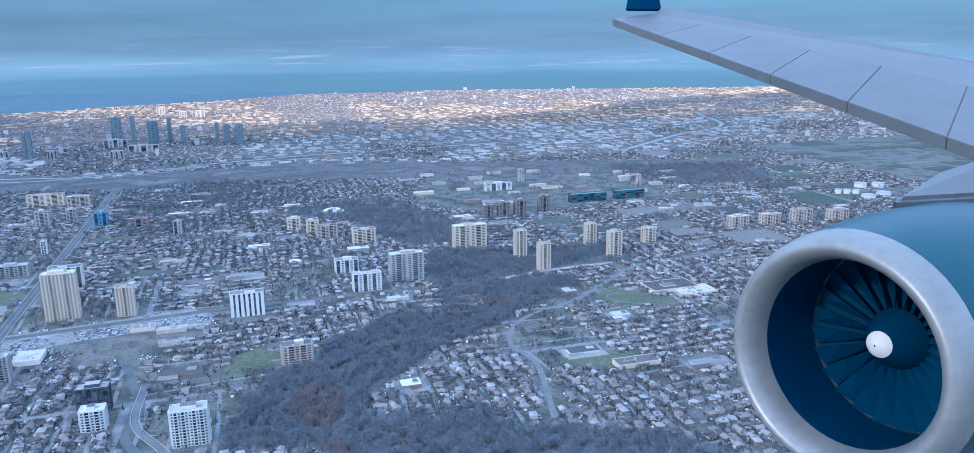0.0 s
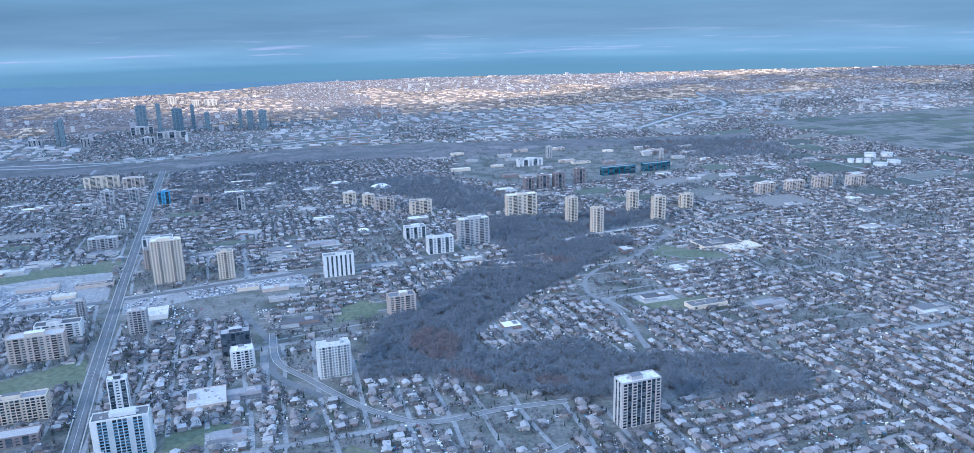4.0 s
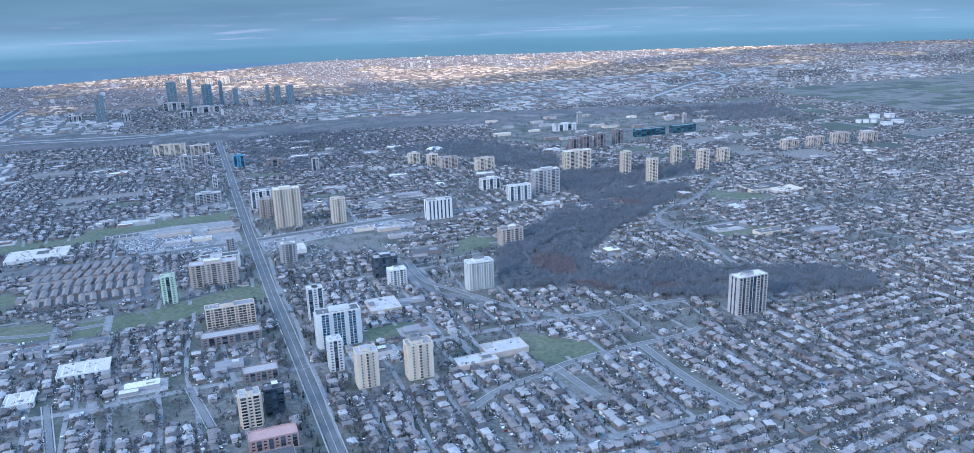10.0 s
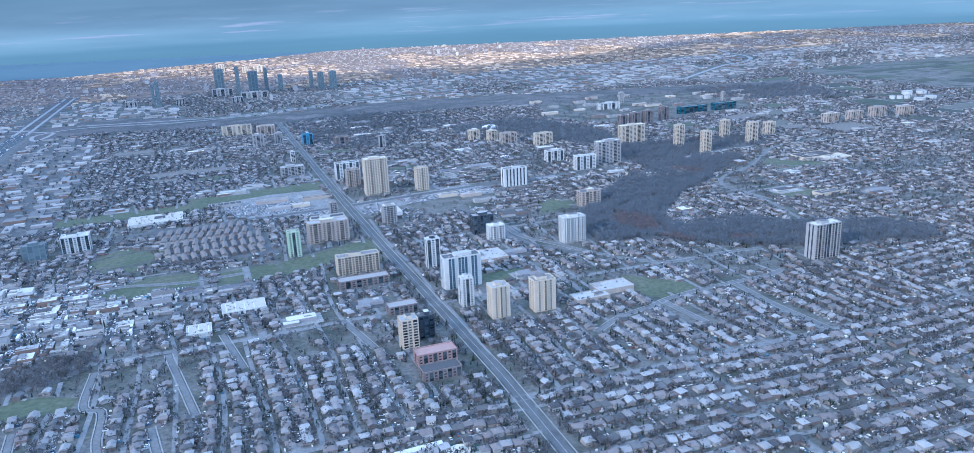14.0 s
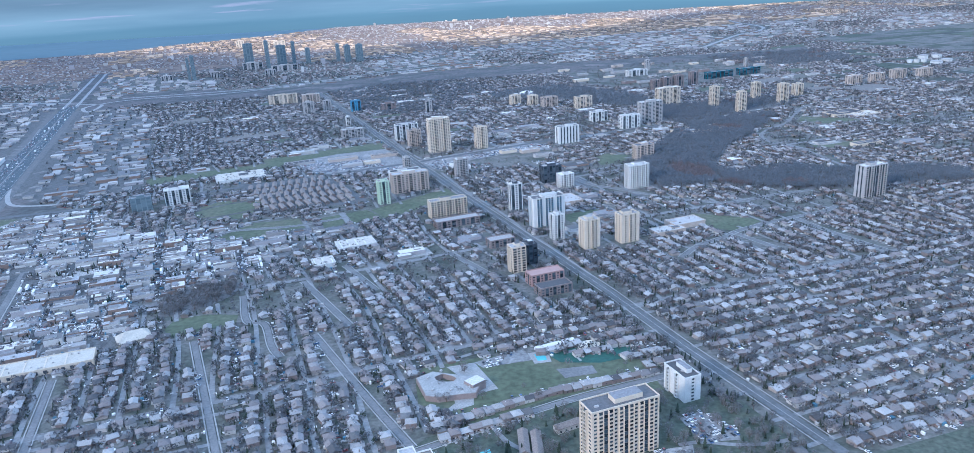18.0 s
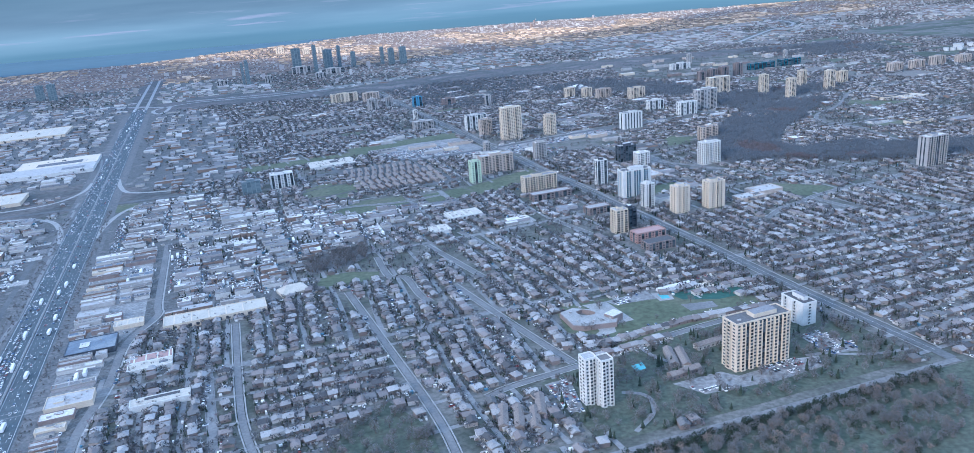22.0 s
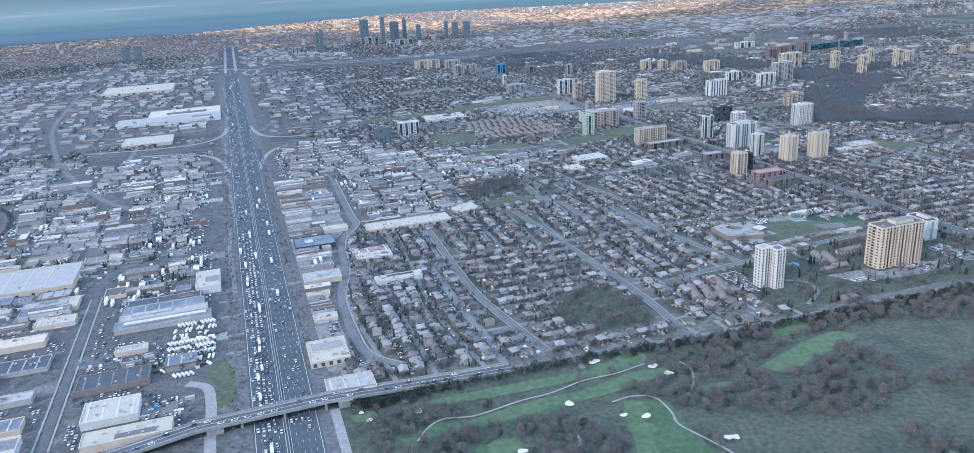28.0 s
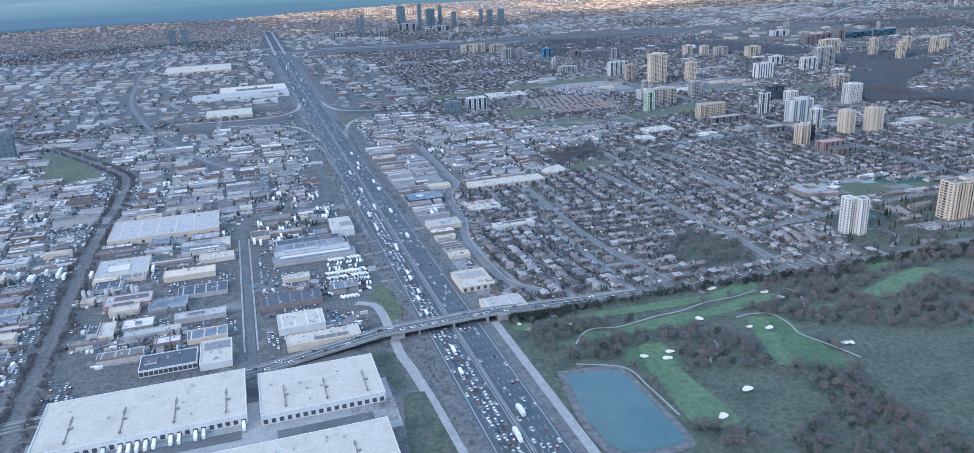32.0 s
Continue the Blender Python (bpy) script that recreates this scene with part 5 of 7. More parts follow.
yard = spots[:, :2].repeat(3, 0) + rng.uniform(-8, 8, (3 * len(spots), 2))
clump = spots[:, :2].repeat(3, 0) + rng.uniform(-12, 12, (3 * len(spots), 2))
clump = clump[np.array([noise.noise((u * 0.03, v * 0.03, 9)) for u, v in clump]) > 0.12]
pocket = rng.uniform((-760, 430), (1200, 1980), (60000, 2))
pocket = pocket[wooded_pocket(pocket)]
wooded = spots[old, :2].repeat(2, 0) + rng.uniform(-10, 10, (2 * old.sum(), 2))
leafy = spots[~old, :2].repeat(3, 0) + rng.uniform(-10, 10, (3 * (~old).sum(), 2))
yard = np.concatenate([yard, clump, wooded, leafy, pocket])
yard = yard[free_of(yard, -2, NO_HOUSES)]
pick, close = rng.random(len(yard)), yard[:, 1] < 620
FAR_SHAPES = [join(crown(13, s + 50, size=0.5), trunk(0, s)) for s in range(4)]
plant("garden_trees", yard[(pick < 0.70) & close], 2.3, GARDEN_SHAPES, [BARE, BARK], "bare garden trees between houses")
plant("garden_trees", yard[(pick < 0.48) & ~close], 2.7, FAR_SHAPES, [BARE, BARK], "bare garden trees between distant houses")
plant("garden_conifers", yard[(pick > 0.70) & (pick < 0.79)], 1.5, GARDEN_CONIFERS, [NEEDLES, BARK], "dark green conifers between houses")
plant("garden_evergreens", yard[(pick > 0.79) & (pick < np.where(close, 0.91, 0.87))], 1.8, FAR_SHAPES, [NEEDLES, BARK], "dark evergreen trees and hedges between houses")
plant("russet_garden_trees", yard[pick > 0.95], 2.1, FAR_SHAPES, [RUSSET, BARK], "garden trees with russet leaves")

# driveways from the houses to the streets
drives = Heap()
x, y = at(spots[:, 0], spots[:, 1])
drives.add(box(-2.6, -0.6, -8.5, -2.0, 0, 1), np.c_[x, y, 0 * x], np.radians(spots[:, 2]) + GRID, np.stack([rng.uniform(0.8, 1.5, len(x)), rng.uniform(0.8, 1.1, len(x)), rng.uniform(0.24, 0.34, len(x))], 1))
tagged(new("driveways", drives.mesh("driveways", [DRIVE])), "paved driveways between houses and streets", "driveways", "", STUFF)

# sheds, fences, bins and paving in the gardens
bits = Heap()
q = spots[:, :2].repeat(2, 0) + rng.uniform(-8, 8, (2 * len(spots), 2))
q = q[free_of(q, -3, NO_HOUSES)]
x, y = at(q[:, 0], q[:, 1])
bits.add(box(-0.5, 0.5, -0.5, 0.5, 0, 1), np.c_[x, y, 0 * x], GRID + rng.integers(0, 2, len(q)) * np.pi / 2, np.stack([rng.uniform(0.8, 3.2, len(q)), rng.uniform(0.8, 2.6, len(q)), rng.uniform(0.3, 2.2, len(q))], 1))
tagged(new("garden_sheds", bits.mesh("garden_sheds", [CLUTTER])), "small sheds, bins and paving in gardens", "sheds", "", STUFF)

avenue_belt = np.concatenate([np.c_[rng.uniform(-308, -288, 560), rng.uniform(60, 860, 560)], np.c_[rng.uniform(-270, -246, 560), rng.uniform(60, 860, 560)], np.c_[rng.uniform(-345, -300, 260), rng.uniform(300, 470, 260)]])
avenue_belt = avenue_belt[free_of(avenue_belt, -1, FIELDS)]
plant("avenue_trees", avenue_belt[::2], 3.0, BARE_SHAPES, [BARE, BARK], "bare trees along an avenue")
plant("avenue_conifers", avenue_belt[1::3], 1.9, CONIFERS, [NEEDLES, BARK], "dark conifers along an avenue")

# ---- the plain beyond ----
def field_noise(p, size, seed):
    """Smooth noise between 0 and 1 over the plan."""
    r = np.random.default_rng(seed)
    total = np.zeros(len(p))
    for k in range(10):
        w = r.normal(size=2) / size
        total += np.sin(p @ w + r.random() * 6.3)
    return 0.5 + total / 9


FAR_CLEAR = [RAVINE, EAST_WOOD, WOOD, PARK, GOLF, CAMPUS, *DRY_LAND]
cells = np.array([(u, v) for u in np.arange(-5200, 5200, 29.0) for v in np.arange(1040, 5300, 29.0)])
cells = cells + rng.uniform(-10, 10, cells.shape)
xw, yw = at(cells[:, 0], cells[:, 1])
view = (xw > -1050 - 0.76 * (yw + 730)) & (xw < 300 + 0.72 * yw) & (yw > 200)
built = (cells[:, 1] < 75 + BV * 9) & (cells[:, 0] > -893)
industry = inside(cells, IND_NORTH) | inside(cells, IND_STRIP)
shore_y = np.interp(xw, *np.array(SHORE).T) - 40
cells = cells[view & ~(built & ~industry) & (yw < shore_y)]
cells = cells[free_of(cells, 4, FAR_CLEAR)]
use = field_noise(cells, 260, 3)
big = (use > 0.5) | inside(cells, IND_NORTH) | inside(cells, IND_STRIP)
roll = rng.random(len(cells))
blocks = Heap()
small = cells[~big & (roll < np.where(cells[:, 1] < 2780, 0.75, 0.42))]
for k in range(5):
    q = small + rng.uniform(-15, 15, small.shape)
    x, y = at(q[:, 0], q[:, 1])
    blocks.add(box(-0.5, 0.5, -0.5, 0.5, 0, 1, 0, 1), np.c_[x, y, 0 * x], GRID + rng.integers(0, 2, len(q)) * np.pi / 2,
               np.stack([rng.uniform(5, 9, len(q)), rng.uniform(4, 6.5, len(q)), rng.uniform(2.4, 4.2, len(q))], 1))
tagged(new("far_houses", blocks.mesh("far_houses", [HOUSE_WALL, HOUSE_ROOF])), "far suburban houses on the plain", "houses", "", STUFF)
sheds, far_rand = Heap(), random.Random(21)
wide_plots = parcels(-5200, 5200, 1000, 5300, 46, 24, far_rand)
plots = np.array(wide_plots + parcels(-2500, -700, 1005, 2280, 46, 25, far_rand))
fine = np.arange(len(plots)) >= len(wide_plots)
spot = np.c_[(plots[:, 0] + plots[:, 1]) / 2, (plots[:, 2] + plots[:, 3]) / 2]
xw, yw = at(spot[:, 0], spot[:, 1])
works = inside(spot, IND_NORTH) | inside(spot, IND_STRIP)
go = (works == fine) & (yw < np.interp(xw, *np.array(SHORE).T) - 40) & (xw > -1050 - 0.76 * (yw + 730)) & (xw < 300 + 0.72 * yw) & (works | (field_noise(spot, 260, 3) > 0.5) & ~((spot[:, 1] < 75 + BV * 9) & (spot[:, 0] > -893)))
go &= free_of(spot, 10, [*FAR_CLEAR, *FIELDS]) & (rng.random(len(spot)) < 0.82)
plots, spot, fine = plots[go], spot[go], fine[go]
x, y = at(spot[:, 0], spot[:, 1])
size = np.stack([(plots[:, 1] - plots[:, 0]) * rng.uniform(0.35, 0.92, len(spot)), (plots[:, 3] - plots[:, 2]) * rng.uniform(0.3, 0.75, len(spot)) * np.where(fine, 1.15, 1), rng.uniform(2.2, 4.6, len(spot))], 1)
quarter = GRID + np.pi / 2 * (rng.random(len(spot)) < 0.25)
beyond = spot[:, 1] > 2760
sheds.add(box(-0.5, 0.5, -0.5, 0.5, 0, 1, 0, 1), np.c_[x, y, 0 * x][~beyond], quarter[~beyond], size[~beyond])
# sheds in the far sunlit band: walls and roofs both carry the sun-warm colour
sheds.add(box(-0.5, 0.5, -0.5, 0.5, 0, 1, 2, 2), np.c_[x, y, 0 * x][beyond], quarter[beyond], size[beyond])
side_by = (rng.random(len(spot)) < 0.6) & ~beyond
x, y = at(spot[side_by, 0] + rng.uniform(-12, 12, side_by.sum()), spot[side_by, 1] + size[side_by, 1] * 0.5 + rng.uniform(4, 8, side_by.sum()))
sheds.add(box(-0.5, 0.5, -0.5, 0.5, 0, 1, 0, 1), np.c_[x, y, 0 * x], GRID, size[side_by] * [0.4, 0.5, 0.8])
q = cells[~big & (roll > 0.992)]
x, y = at(q[:, 0], q[:, 1])
sheds.add(box(-0.5, 0.5, -0.5, 0.5, 0, 1, 0, 1), np.c_[x, y, 0 * x], GRID, np.stack([rng.uniform(8, 20, len(q)), rng.uniform(7, 11, len(q)), rng.uniform(8, 22, len(q))], 1))
tagged(new("far_sheds", sheds.mesh("far_sheds", [SHED_WALL, FAR_ROOF, SUN_TINT_ROOF])), "far pale industrial sheds on the plain", "warehouses", "", STUFF)
SCRUB = [crown(14, s, 0.7, 0.55) for s in range(3)]
grow = field_noise(cells, 190, 8)
q = cells[(grow > 0.42) & ~big & (cells[:, 1] < 2700)]
q = np.concatenate([q + rng.uniform(-17, 17, q.shape) for k in range(3)] + [cells[(grow > 0.6) & big]])
pick = rng.random(len(q))
plant("far_trees", q[pick < 0.75], 3.4, SCRUB, [BARE], "far leafless trees between houses")
plant("far_conifers", q[pick > 0.75], 2.8, SCRUB, [NEEDLES], "far dark trees between houses")

# ---- warehouses and works ----


def warehouse(u0, u1, v0, v1, h=8.0, wall=None, roof=None, label="", units=4, docks=0, name="warehouse", vents=0):
    """A flat-roofed shed between the grid lines, with parapet, roof units and dock doors."""
    wall, roof = wall or SHED_WALL, roof or FLAT_ROOF
    w, d, h = u1 - u0, v1 - v0, h * 0.62 + 0.8
    FOOTPRINTS.append(((u0 + u1) / 2, (v0 + v1) / 2, w / 2 + 1, d / 2 + 1))
    t = thing(name, label, "warehouse", "works and warehouses", grid_pose((u0 + u1) / 2, (v0 + v1) / 2))
    link_part("wall", solid("shed_wall", box(-w / 2, w / 2, -d / 2, d / 2, 0, h - 0.2, 0, 0), mats=[wall]), t)
    link_part("roof", solid("shed_roof", box(-w / 2 + 0.3, w / 2 - 0.3, -d / 2 + 0.3, d / 2 - 0.3, h - 0.2, h + 0.1, 0, 0), mats=[roof]), t)
    for b in (box(-w / 2 - 0.15, w / 2 + 0.15, -d / 2 - 0.15, -d / 2 + 0.3, h - 0.6, h + 0.7, bottom=True), box(-w / 2 - 0.15, w / 2 + 0.15, d / 2 - 0.3, d / 2 + 0.15, h - 0.6, h + 0.7, bottom=True),
              box(-w / 2 - 0.15, -w / 2 + 0.3, -d / 2 + 0.3, d / 2 - 0.3, h - 0.6, h + 0.7, bottom=True), box(w / 2 - 0.3, w / 2 + 0.15, -d / 2 + 0.3, d / 2 - 0.3, h - 0.6, h + 0.7, bottom=True)):
        link_part("parapet", solid("parapet", b, mats=[wall]), t)
    r = random.Random(int(abs(u0 * 13 + v0)))
    for k in range(units):
        link_part("roof_unit", ROOF_UNIT, t, (r.uniform(-0.42, 0.42) * w, r.uniform(-0.38, 0.38) * d, h + 0.1), r.choice((0, 90)), (r.uniform(0.5, 1.1), r.uniform(0.5, 1.1), r.uniform(0.6, 1.3)))
    if w > 18 and not vents:
        a, b = sorted((r.uniform(-0.46, 0.46) * w, r.uniform(-0.46, 0.46) * w))
        b = max(b, a + 0.2 * w)
        c = r.uniform(-0.42, 0.1) * d
        strips = [box(x - 0.5, x + 0.5, -d * 0.42, d * 0.42, h + 0.1, h + 0.32) for x in np.arange(-w * 0.4, w * 0.42, max(9.0, w / 6))] if r.random() < 0.4 else [box(a, min(b, w * 0.47), c, c + d * 0.35, h + 0.1, h + r.uniform(0.5, 1.4), 0, 1)]
        for one in strips:
            link_part("skylight" if len(strips) > 1 else "raised_roof", solid("raised_roof", one, mats=[wall, FLAT_ROOF]), t)
    if name == "workshop" and r.random() < 0.7:
        g = r.uniform(0.12, 0.3) * w
        link_part("annex", solid("annex", box(-g, g, -d / 2 - r.uniform(2.5, 5), -d / 2, 0, h * r.uniform(0.5, 0.8), 0, 1), mats=[SHED_WALL, FLAT_ROOF]), t, (r.uniform(-0.28, 0.28) * w, 0, 0))
    for k in range(docks):
        link_part("dock_door", DOCK, t, (-w / 2 + w * (k + 0.5) / docks, -d / 2, 0))
    for k in range(vents):
        x = -w / 2 + w * (k + 0.6) / vents
        link_part("roof_duct", solid("roof_duct", *[box(-0.22, 0.22, -d * 0.36, d * 0.12, 0.1, 0.6), box(-0.5, 0.5, -d * 0.40, -d * 0.36, 0.1, 1.2), box(-0.45, 0.45, d * 0.02, d * 0.05, 0.1, 1.0), box(-0.3, 2.4, -d * 0.14, -d * 0.10, 0.1, 0.5)], mats=[DUCT]), t, (x, 0, h))
    return t


DOCK = solid("dock_door", box(-1.3, 1.3, -0.08, 0.1, 1.0, 3.8), mats=[DARK])
warehouse(-1189, -1072, -13, 44, 9, WHITE, WHITE_ROOF, "vast white-roofed distribution warehouse with roof ducts", 8, 26, vents=4)
warehouse(-1064, -990, -19, 33, 9, WHITE, WHITE_ROOF, "large white-roofed distribution warehouse with roof ducts", 8, 16, vents=3)
warehouse(-1103, -994, -89, -47, 9, WHITE, WHITE_ROOF, "large white-roofed warehouse beside a slip road", 8, 16, vents=2)
warehouse(-1196, -1091, 361, 424, 9, CREAM, GREY, "long pale works hall beside a rail line", 3, 8)
warehouse(-1047, -1013, 97, 123, 7, WHITE, WHITE_ROOF, "white-roofed workshop building beside a works road", 8)
warehouse(-1043, -991, 68, 84, 7, CREAM, WHITE_ROOF, "long white-roofed workshop beside a road", 10)
warehouse(-1140, -1103, 70, 93, 6, WHITE, DARK, "dark-roofed depot with a row of pale doors", 4, 12)
warehouse(-1101, -1080, 64, 99, 6, WHITE, WHITE_ROOF, "small white-roofed workshop beside a works road", 8)
b0, b1, c0, c1 = -1043, -969, 239, 299
for k in range(4):
    d = (c1 - c0) / 4
    warehouse(b0 + 2 * k, b1 - 3 * k, c0 + d * k + 0.6, c0 + d * (k + 1) - 0.6, 5.5, GREY, (BLUE_ROOF, GREY, BLUE_ROOF, DARK)[k], "long works hall with a dull sheet roof in a row", 2)
warehouse(-982, -961, 299, 339, 10, WHITE, WHITE_ROOF, "tall white works block in a yard", 2)
warehouse(-901, -873, 119, 154, 6, CREAM, WHITE_ROOF, "pale supermarket building with roof plant", 14, 5)
warehouse(-895, -863, 70, 92, 6, CREAM, GREY, "low pale commercial building near a bridge", 8)
warehouse(-1136, -1093, 241, 257, 6, CREAM, CREAM, "long cream-roofed workshop between works yards", 3)
warehouse(-1178, -1142, 194, 216, 6, RED, GREY, "grey-roofed works building beside a rail line", 6)
warehouse(-1057, -1010, 145, 168, 5, BROWN, DARK, "dark flat-roofed works building", 4)
warehouse(-1096, -1080, 310, 335, 5, CREAM, WHITE_ROOF, "square white-roofed workshop beside a works road", 3)
warehouse(-1122, -1083, 196, 217, 4, GREY, DARK, "low works building with a dark tarred roof", 4)
warehouse(-1195, -1151, 268, 309, 5, CREAM, GREY, "broad grey-roofed works hall beside a rail line", 6)
warehouse(-1195, -1176, 256, 267, 4, CREAM, CREAM, "cream front range of a works hall", 2)
warehouse(-1175, -1152, 256, 267, 4, CREAM, BLUE_ROOF, "front range of a works hall with a pale blue roof", 2)
warehouse(-1122, -1084, 148, 160, 5, GREY, GREY, "long grey-roofed workshop between yards", 4)
warehouse(-1111, -1083, 108, 124, 5, CREAM, BLUE_ROOF, "workshop with a blue-grey roof beside a works road", 4)
warehouse(-1038, -1015, 198, 208, 4, CREAM, GREY, "small grey-roofed building in a lorry yard", 3)
warehouse(-1060, -1042, 322, 341, 4, CREAM, FLAT_ROOF, "small square works office", 3)
for u, v in ((-1198, 233), (-1193, 231), (-1180, 229), (-1175, 230), (-1160, 231), (-1156, 226)):
    silo = thing("silo", "white upright silo in a works yard", "silo", "silos", grid_pose(u, v))
    ring = [(1.6 * math.cos(2 * math.pi * i / 16), 1.6 * math.sin(2 * math.pi * i / 16)) for i in range(16)]
    link_part("shell", solid("silo_shell", shape([(x, y, 0) for x, y in ring] + [(x, y, 7) for x, y in ring], [(i, (i + 1) % 16, 16 + (i + 1) % 16, 16 + i) for i in range(16)]), mats=[WHITE]), silo)
    link_part("cap", solid("silo_cap", shape([(x * 1.04, y * 1.04, 7) for x, y in ring] + [(0, 0, 8)], [(i, (i + 1) % 16, 16) for i in range(16)]), mats=[GREY]), silo)
warehouse(-810, -719, 392, 416, 7, CREAM, WHITE_ROOF, "very long pale-roofed warehouse at the edge of houses", 12, 14)
warehouse(-834, -801, 328, 342, 5, WHITE, RED, "row of workshops with a dull red roof", 2)
warehouse(-835, -801, 314, 327, 5, WHITE, WHITE_ROOF, "row of workshops with a long white roof", 2)
warehouse(-829, -787, 249, 261, 6, WHITE, WHITE_ROOF, "white-roofed workshop beside houses", 2)
warehouse(-888, -848, 372, 403, 6, DARK, BLUE_ROOF, "workshop with a dark blue roof", 2)
warehouse(-889, -856, 277, 297, 6, CREAM, GREY, "pale workshop with a row of roof vents", 10)
warehouse(-1150, -956, 1240, 1304, 9, WHITE, GREY, "vast grey-roofed warehouse with a white front near an interchange", 10)
warehouse(-1096, -956, 1312, 1392, 8, WHITE, CREAM, "long cream-roofed warehouse near an interchange", 10)
warehouse(-1239, -1070, 1752, 1888, 8, CREAM, WHITE_ROOF, "long pale warehouse with dark bays", 4, 10)
warehouse(-1118, -1037, 1029, 1098, 7, CREAM, WHITE_ROOF, "long pale works building near an interchange", 6)
warehouse(-485, -442, 562, 589, 6, WHITE, WHITE_ROOF, "white-roofed shop building in a suburb", 4, 8)
warehouse(-519, -496, 521, 544, 6, WHITE, WHITE_ROOF, "white-roofed shop in a suburb", 3)
warehouse(-597, -523, 968, 1015, 6, WHITE, WHITE_ROOF, "long white-roofed building beside a green strip", 6)
warehouse(-251, -225, 845, 875, 7, WHITE, WHITE_ROOF, "white-roofed store on a shopping plaza", 3)
warehouse(-197, -164, 591, 627, 7, TAN, GREY, "tan school building with a grey flat roof", 8, name="school")
warehouse(-124, -84, 445, 468, 7, TAN, GREY, "long school wing with a grey flat roof", 3, name="school")
warehouse(-155, -118, 434, 452, 6, TAN, FLAT_ROOF, "low tan school wing beside a field", 6, name="school")
warehouse(490, 556, 833, 870, 7, CREAM, FLAT_ROOF, "pale school building beside a playing field", 5, name="school")
warehouse(519, 570, 809, 840, 6, CREAM, WHITE_ROOF, "pale school wing beside a playing field", 3, name="school")
warehouse(340, 387, 637, 654, 6, CREAM, FLAT_ROOF, "low pale school beside a field", 5, name="school")
warehouse(172, 267, 863, 897, 6, CREAM, FLAT_ROOF, "low pale commercial building at a wood's edge", 5)

tent = solid("tent_roof", shape([(-14, -10, 0), (14, -10, 0), (14, 10, 0), (-14, 10, 0), (-14, -10, 3), (14, -10, 3), (14, 10, 3), (-14, 10, 3), (-6, 0, 9), (8, 1, 8)],
             [(0, 1, 5, 4), (1, 2, 6, 5), (2, 3, 7, 6), (3, 0, 4, 7), (4, 5, 9, 8), (6, 7, 8, 9), (5, 6, 9), (7, 4, 8)]), mats=[WHITE_ROOF])
pu, pv = -690.8, 430.0
tagged(new("church_hall", tent), "white hall with a folded pyramid roof", "hall").matrix_world = grid_pose(pu, pv, 0, 12)
FOOTPRINTS.append((pu, pv, 18, 14))
for du, dv, r in ((151.8, 1463.5, 21.7), (56.4, 1141.8, 9.9)):
    bm = bmesh.new()
    bmesh.ops.create_uvsphere(bm, u_segments=20, v_segments=10, radius=r)
    bmesh.ops.delete(bm, geom=[x for x in bm.verts if x.co.z < -0.1], context="VERTS")
    me = bpy.data.meshes.new("dome")
    bmesh.ops.scale(bm, vec=(1, 0.8, 0.4), verts=bm.verts)
    bm.to_mesh(me)
    bm.free()
    me.materials.append(WHITE)
    tagged(new("sports_dome", me), "white inflated sports dome in a park", "dome").matrix_world = grid_pose(du, dv + r * 0.7)

for u, v, r in ((1286, 1335, 13), (1322, 1322, 13), (1188, 1292, 7), (1204, 1284, 7), (1220, 1276, 7), (1206, 1226, 14), (1256, 1238, 14)):
    tank = thing("storage_tank", "squat white cylindrical storage tank on open ground", "tank", "storage tanks", grid_pose(u, v))
    ring = [(r * math.cos(2 * math.pi * i / 28), r * math.sin(2 * math.pi * i / 28)) for i in range(28)]
    link_part("shell", solid("tank_shell", shape([(x, y, 0) for x, y in ring] + [(x, y, 9) for x, y in ring], [(i, (i + 1) % 28, 28 + (i + 1) % 28, 28 + i) for i in range(28)]), mats=[WHITE]), tank)
    link_part("roof", solid("tank_roof", shape([(x * 1.01, y * 1.01, 9) for x, y in ring] + [(x * 0.5, y * 0.5, 9.8) for x, y in ring] + [(0, 0, 10.1)], [(i, (i + 1) % 28, 28 + (i + 1) % 28, 28 + i) for i in range(28)] + [(28 + i, 28 + (i + 1) % 28, 56) for i in range(28)]), mats=[GREY]), tank)
    link_part("rim", solid("tank_rim", shape([(x * k, y * k, z) for z in (8.7, 9.3) for k in (1.0, 1.02) for x, y in ring], [(28 + i, 28 + (i + 1) % 28, 84 + (i + 1) % 28, 84 + i) for i in range(28)] + [(56 + i, 84 + i, 84 + (i + 1) % 28, 56 + (i + 1) % 28) for i in range(28)]), mats=[CONCRETE]), tank)
for poly in (IND_EAST, IND_WEST, IND_NORTH, IND_STRIP):
    sheet("works_yard", poly, 0.06, YARD, "dark asphalt and gravel yards between workshops", "yard")
sheet("school_yard", SCHOOL, 0.07, LAWN, "dull grass and paving round a school", "yard")
sheet("tower_grounds", HIGHRISE, 0.07, ROUGH, "dull grass round tower blocks", "ground")

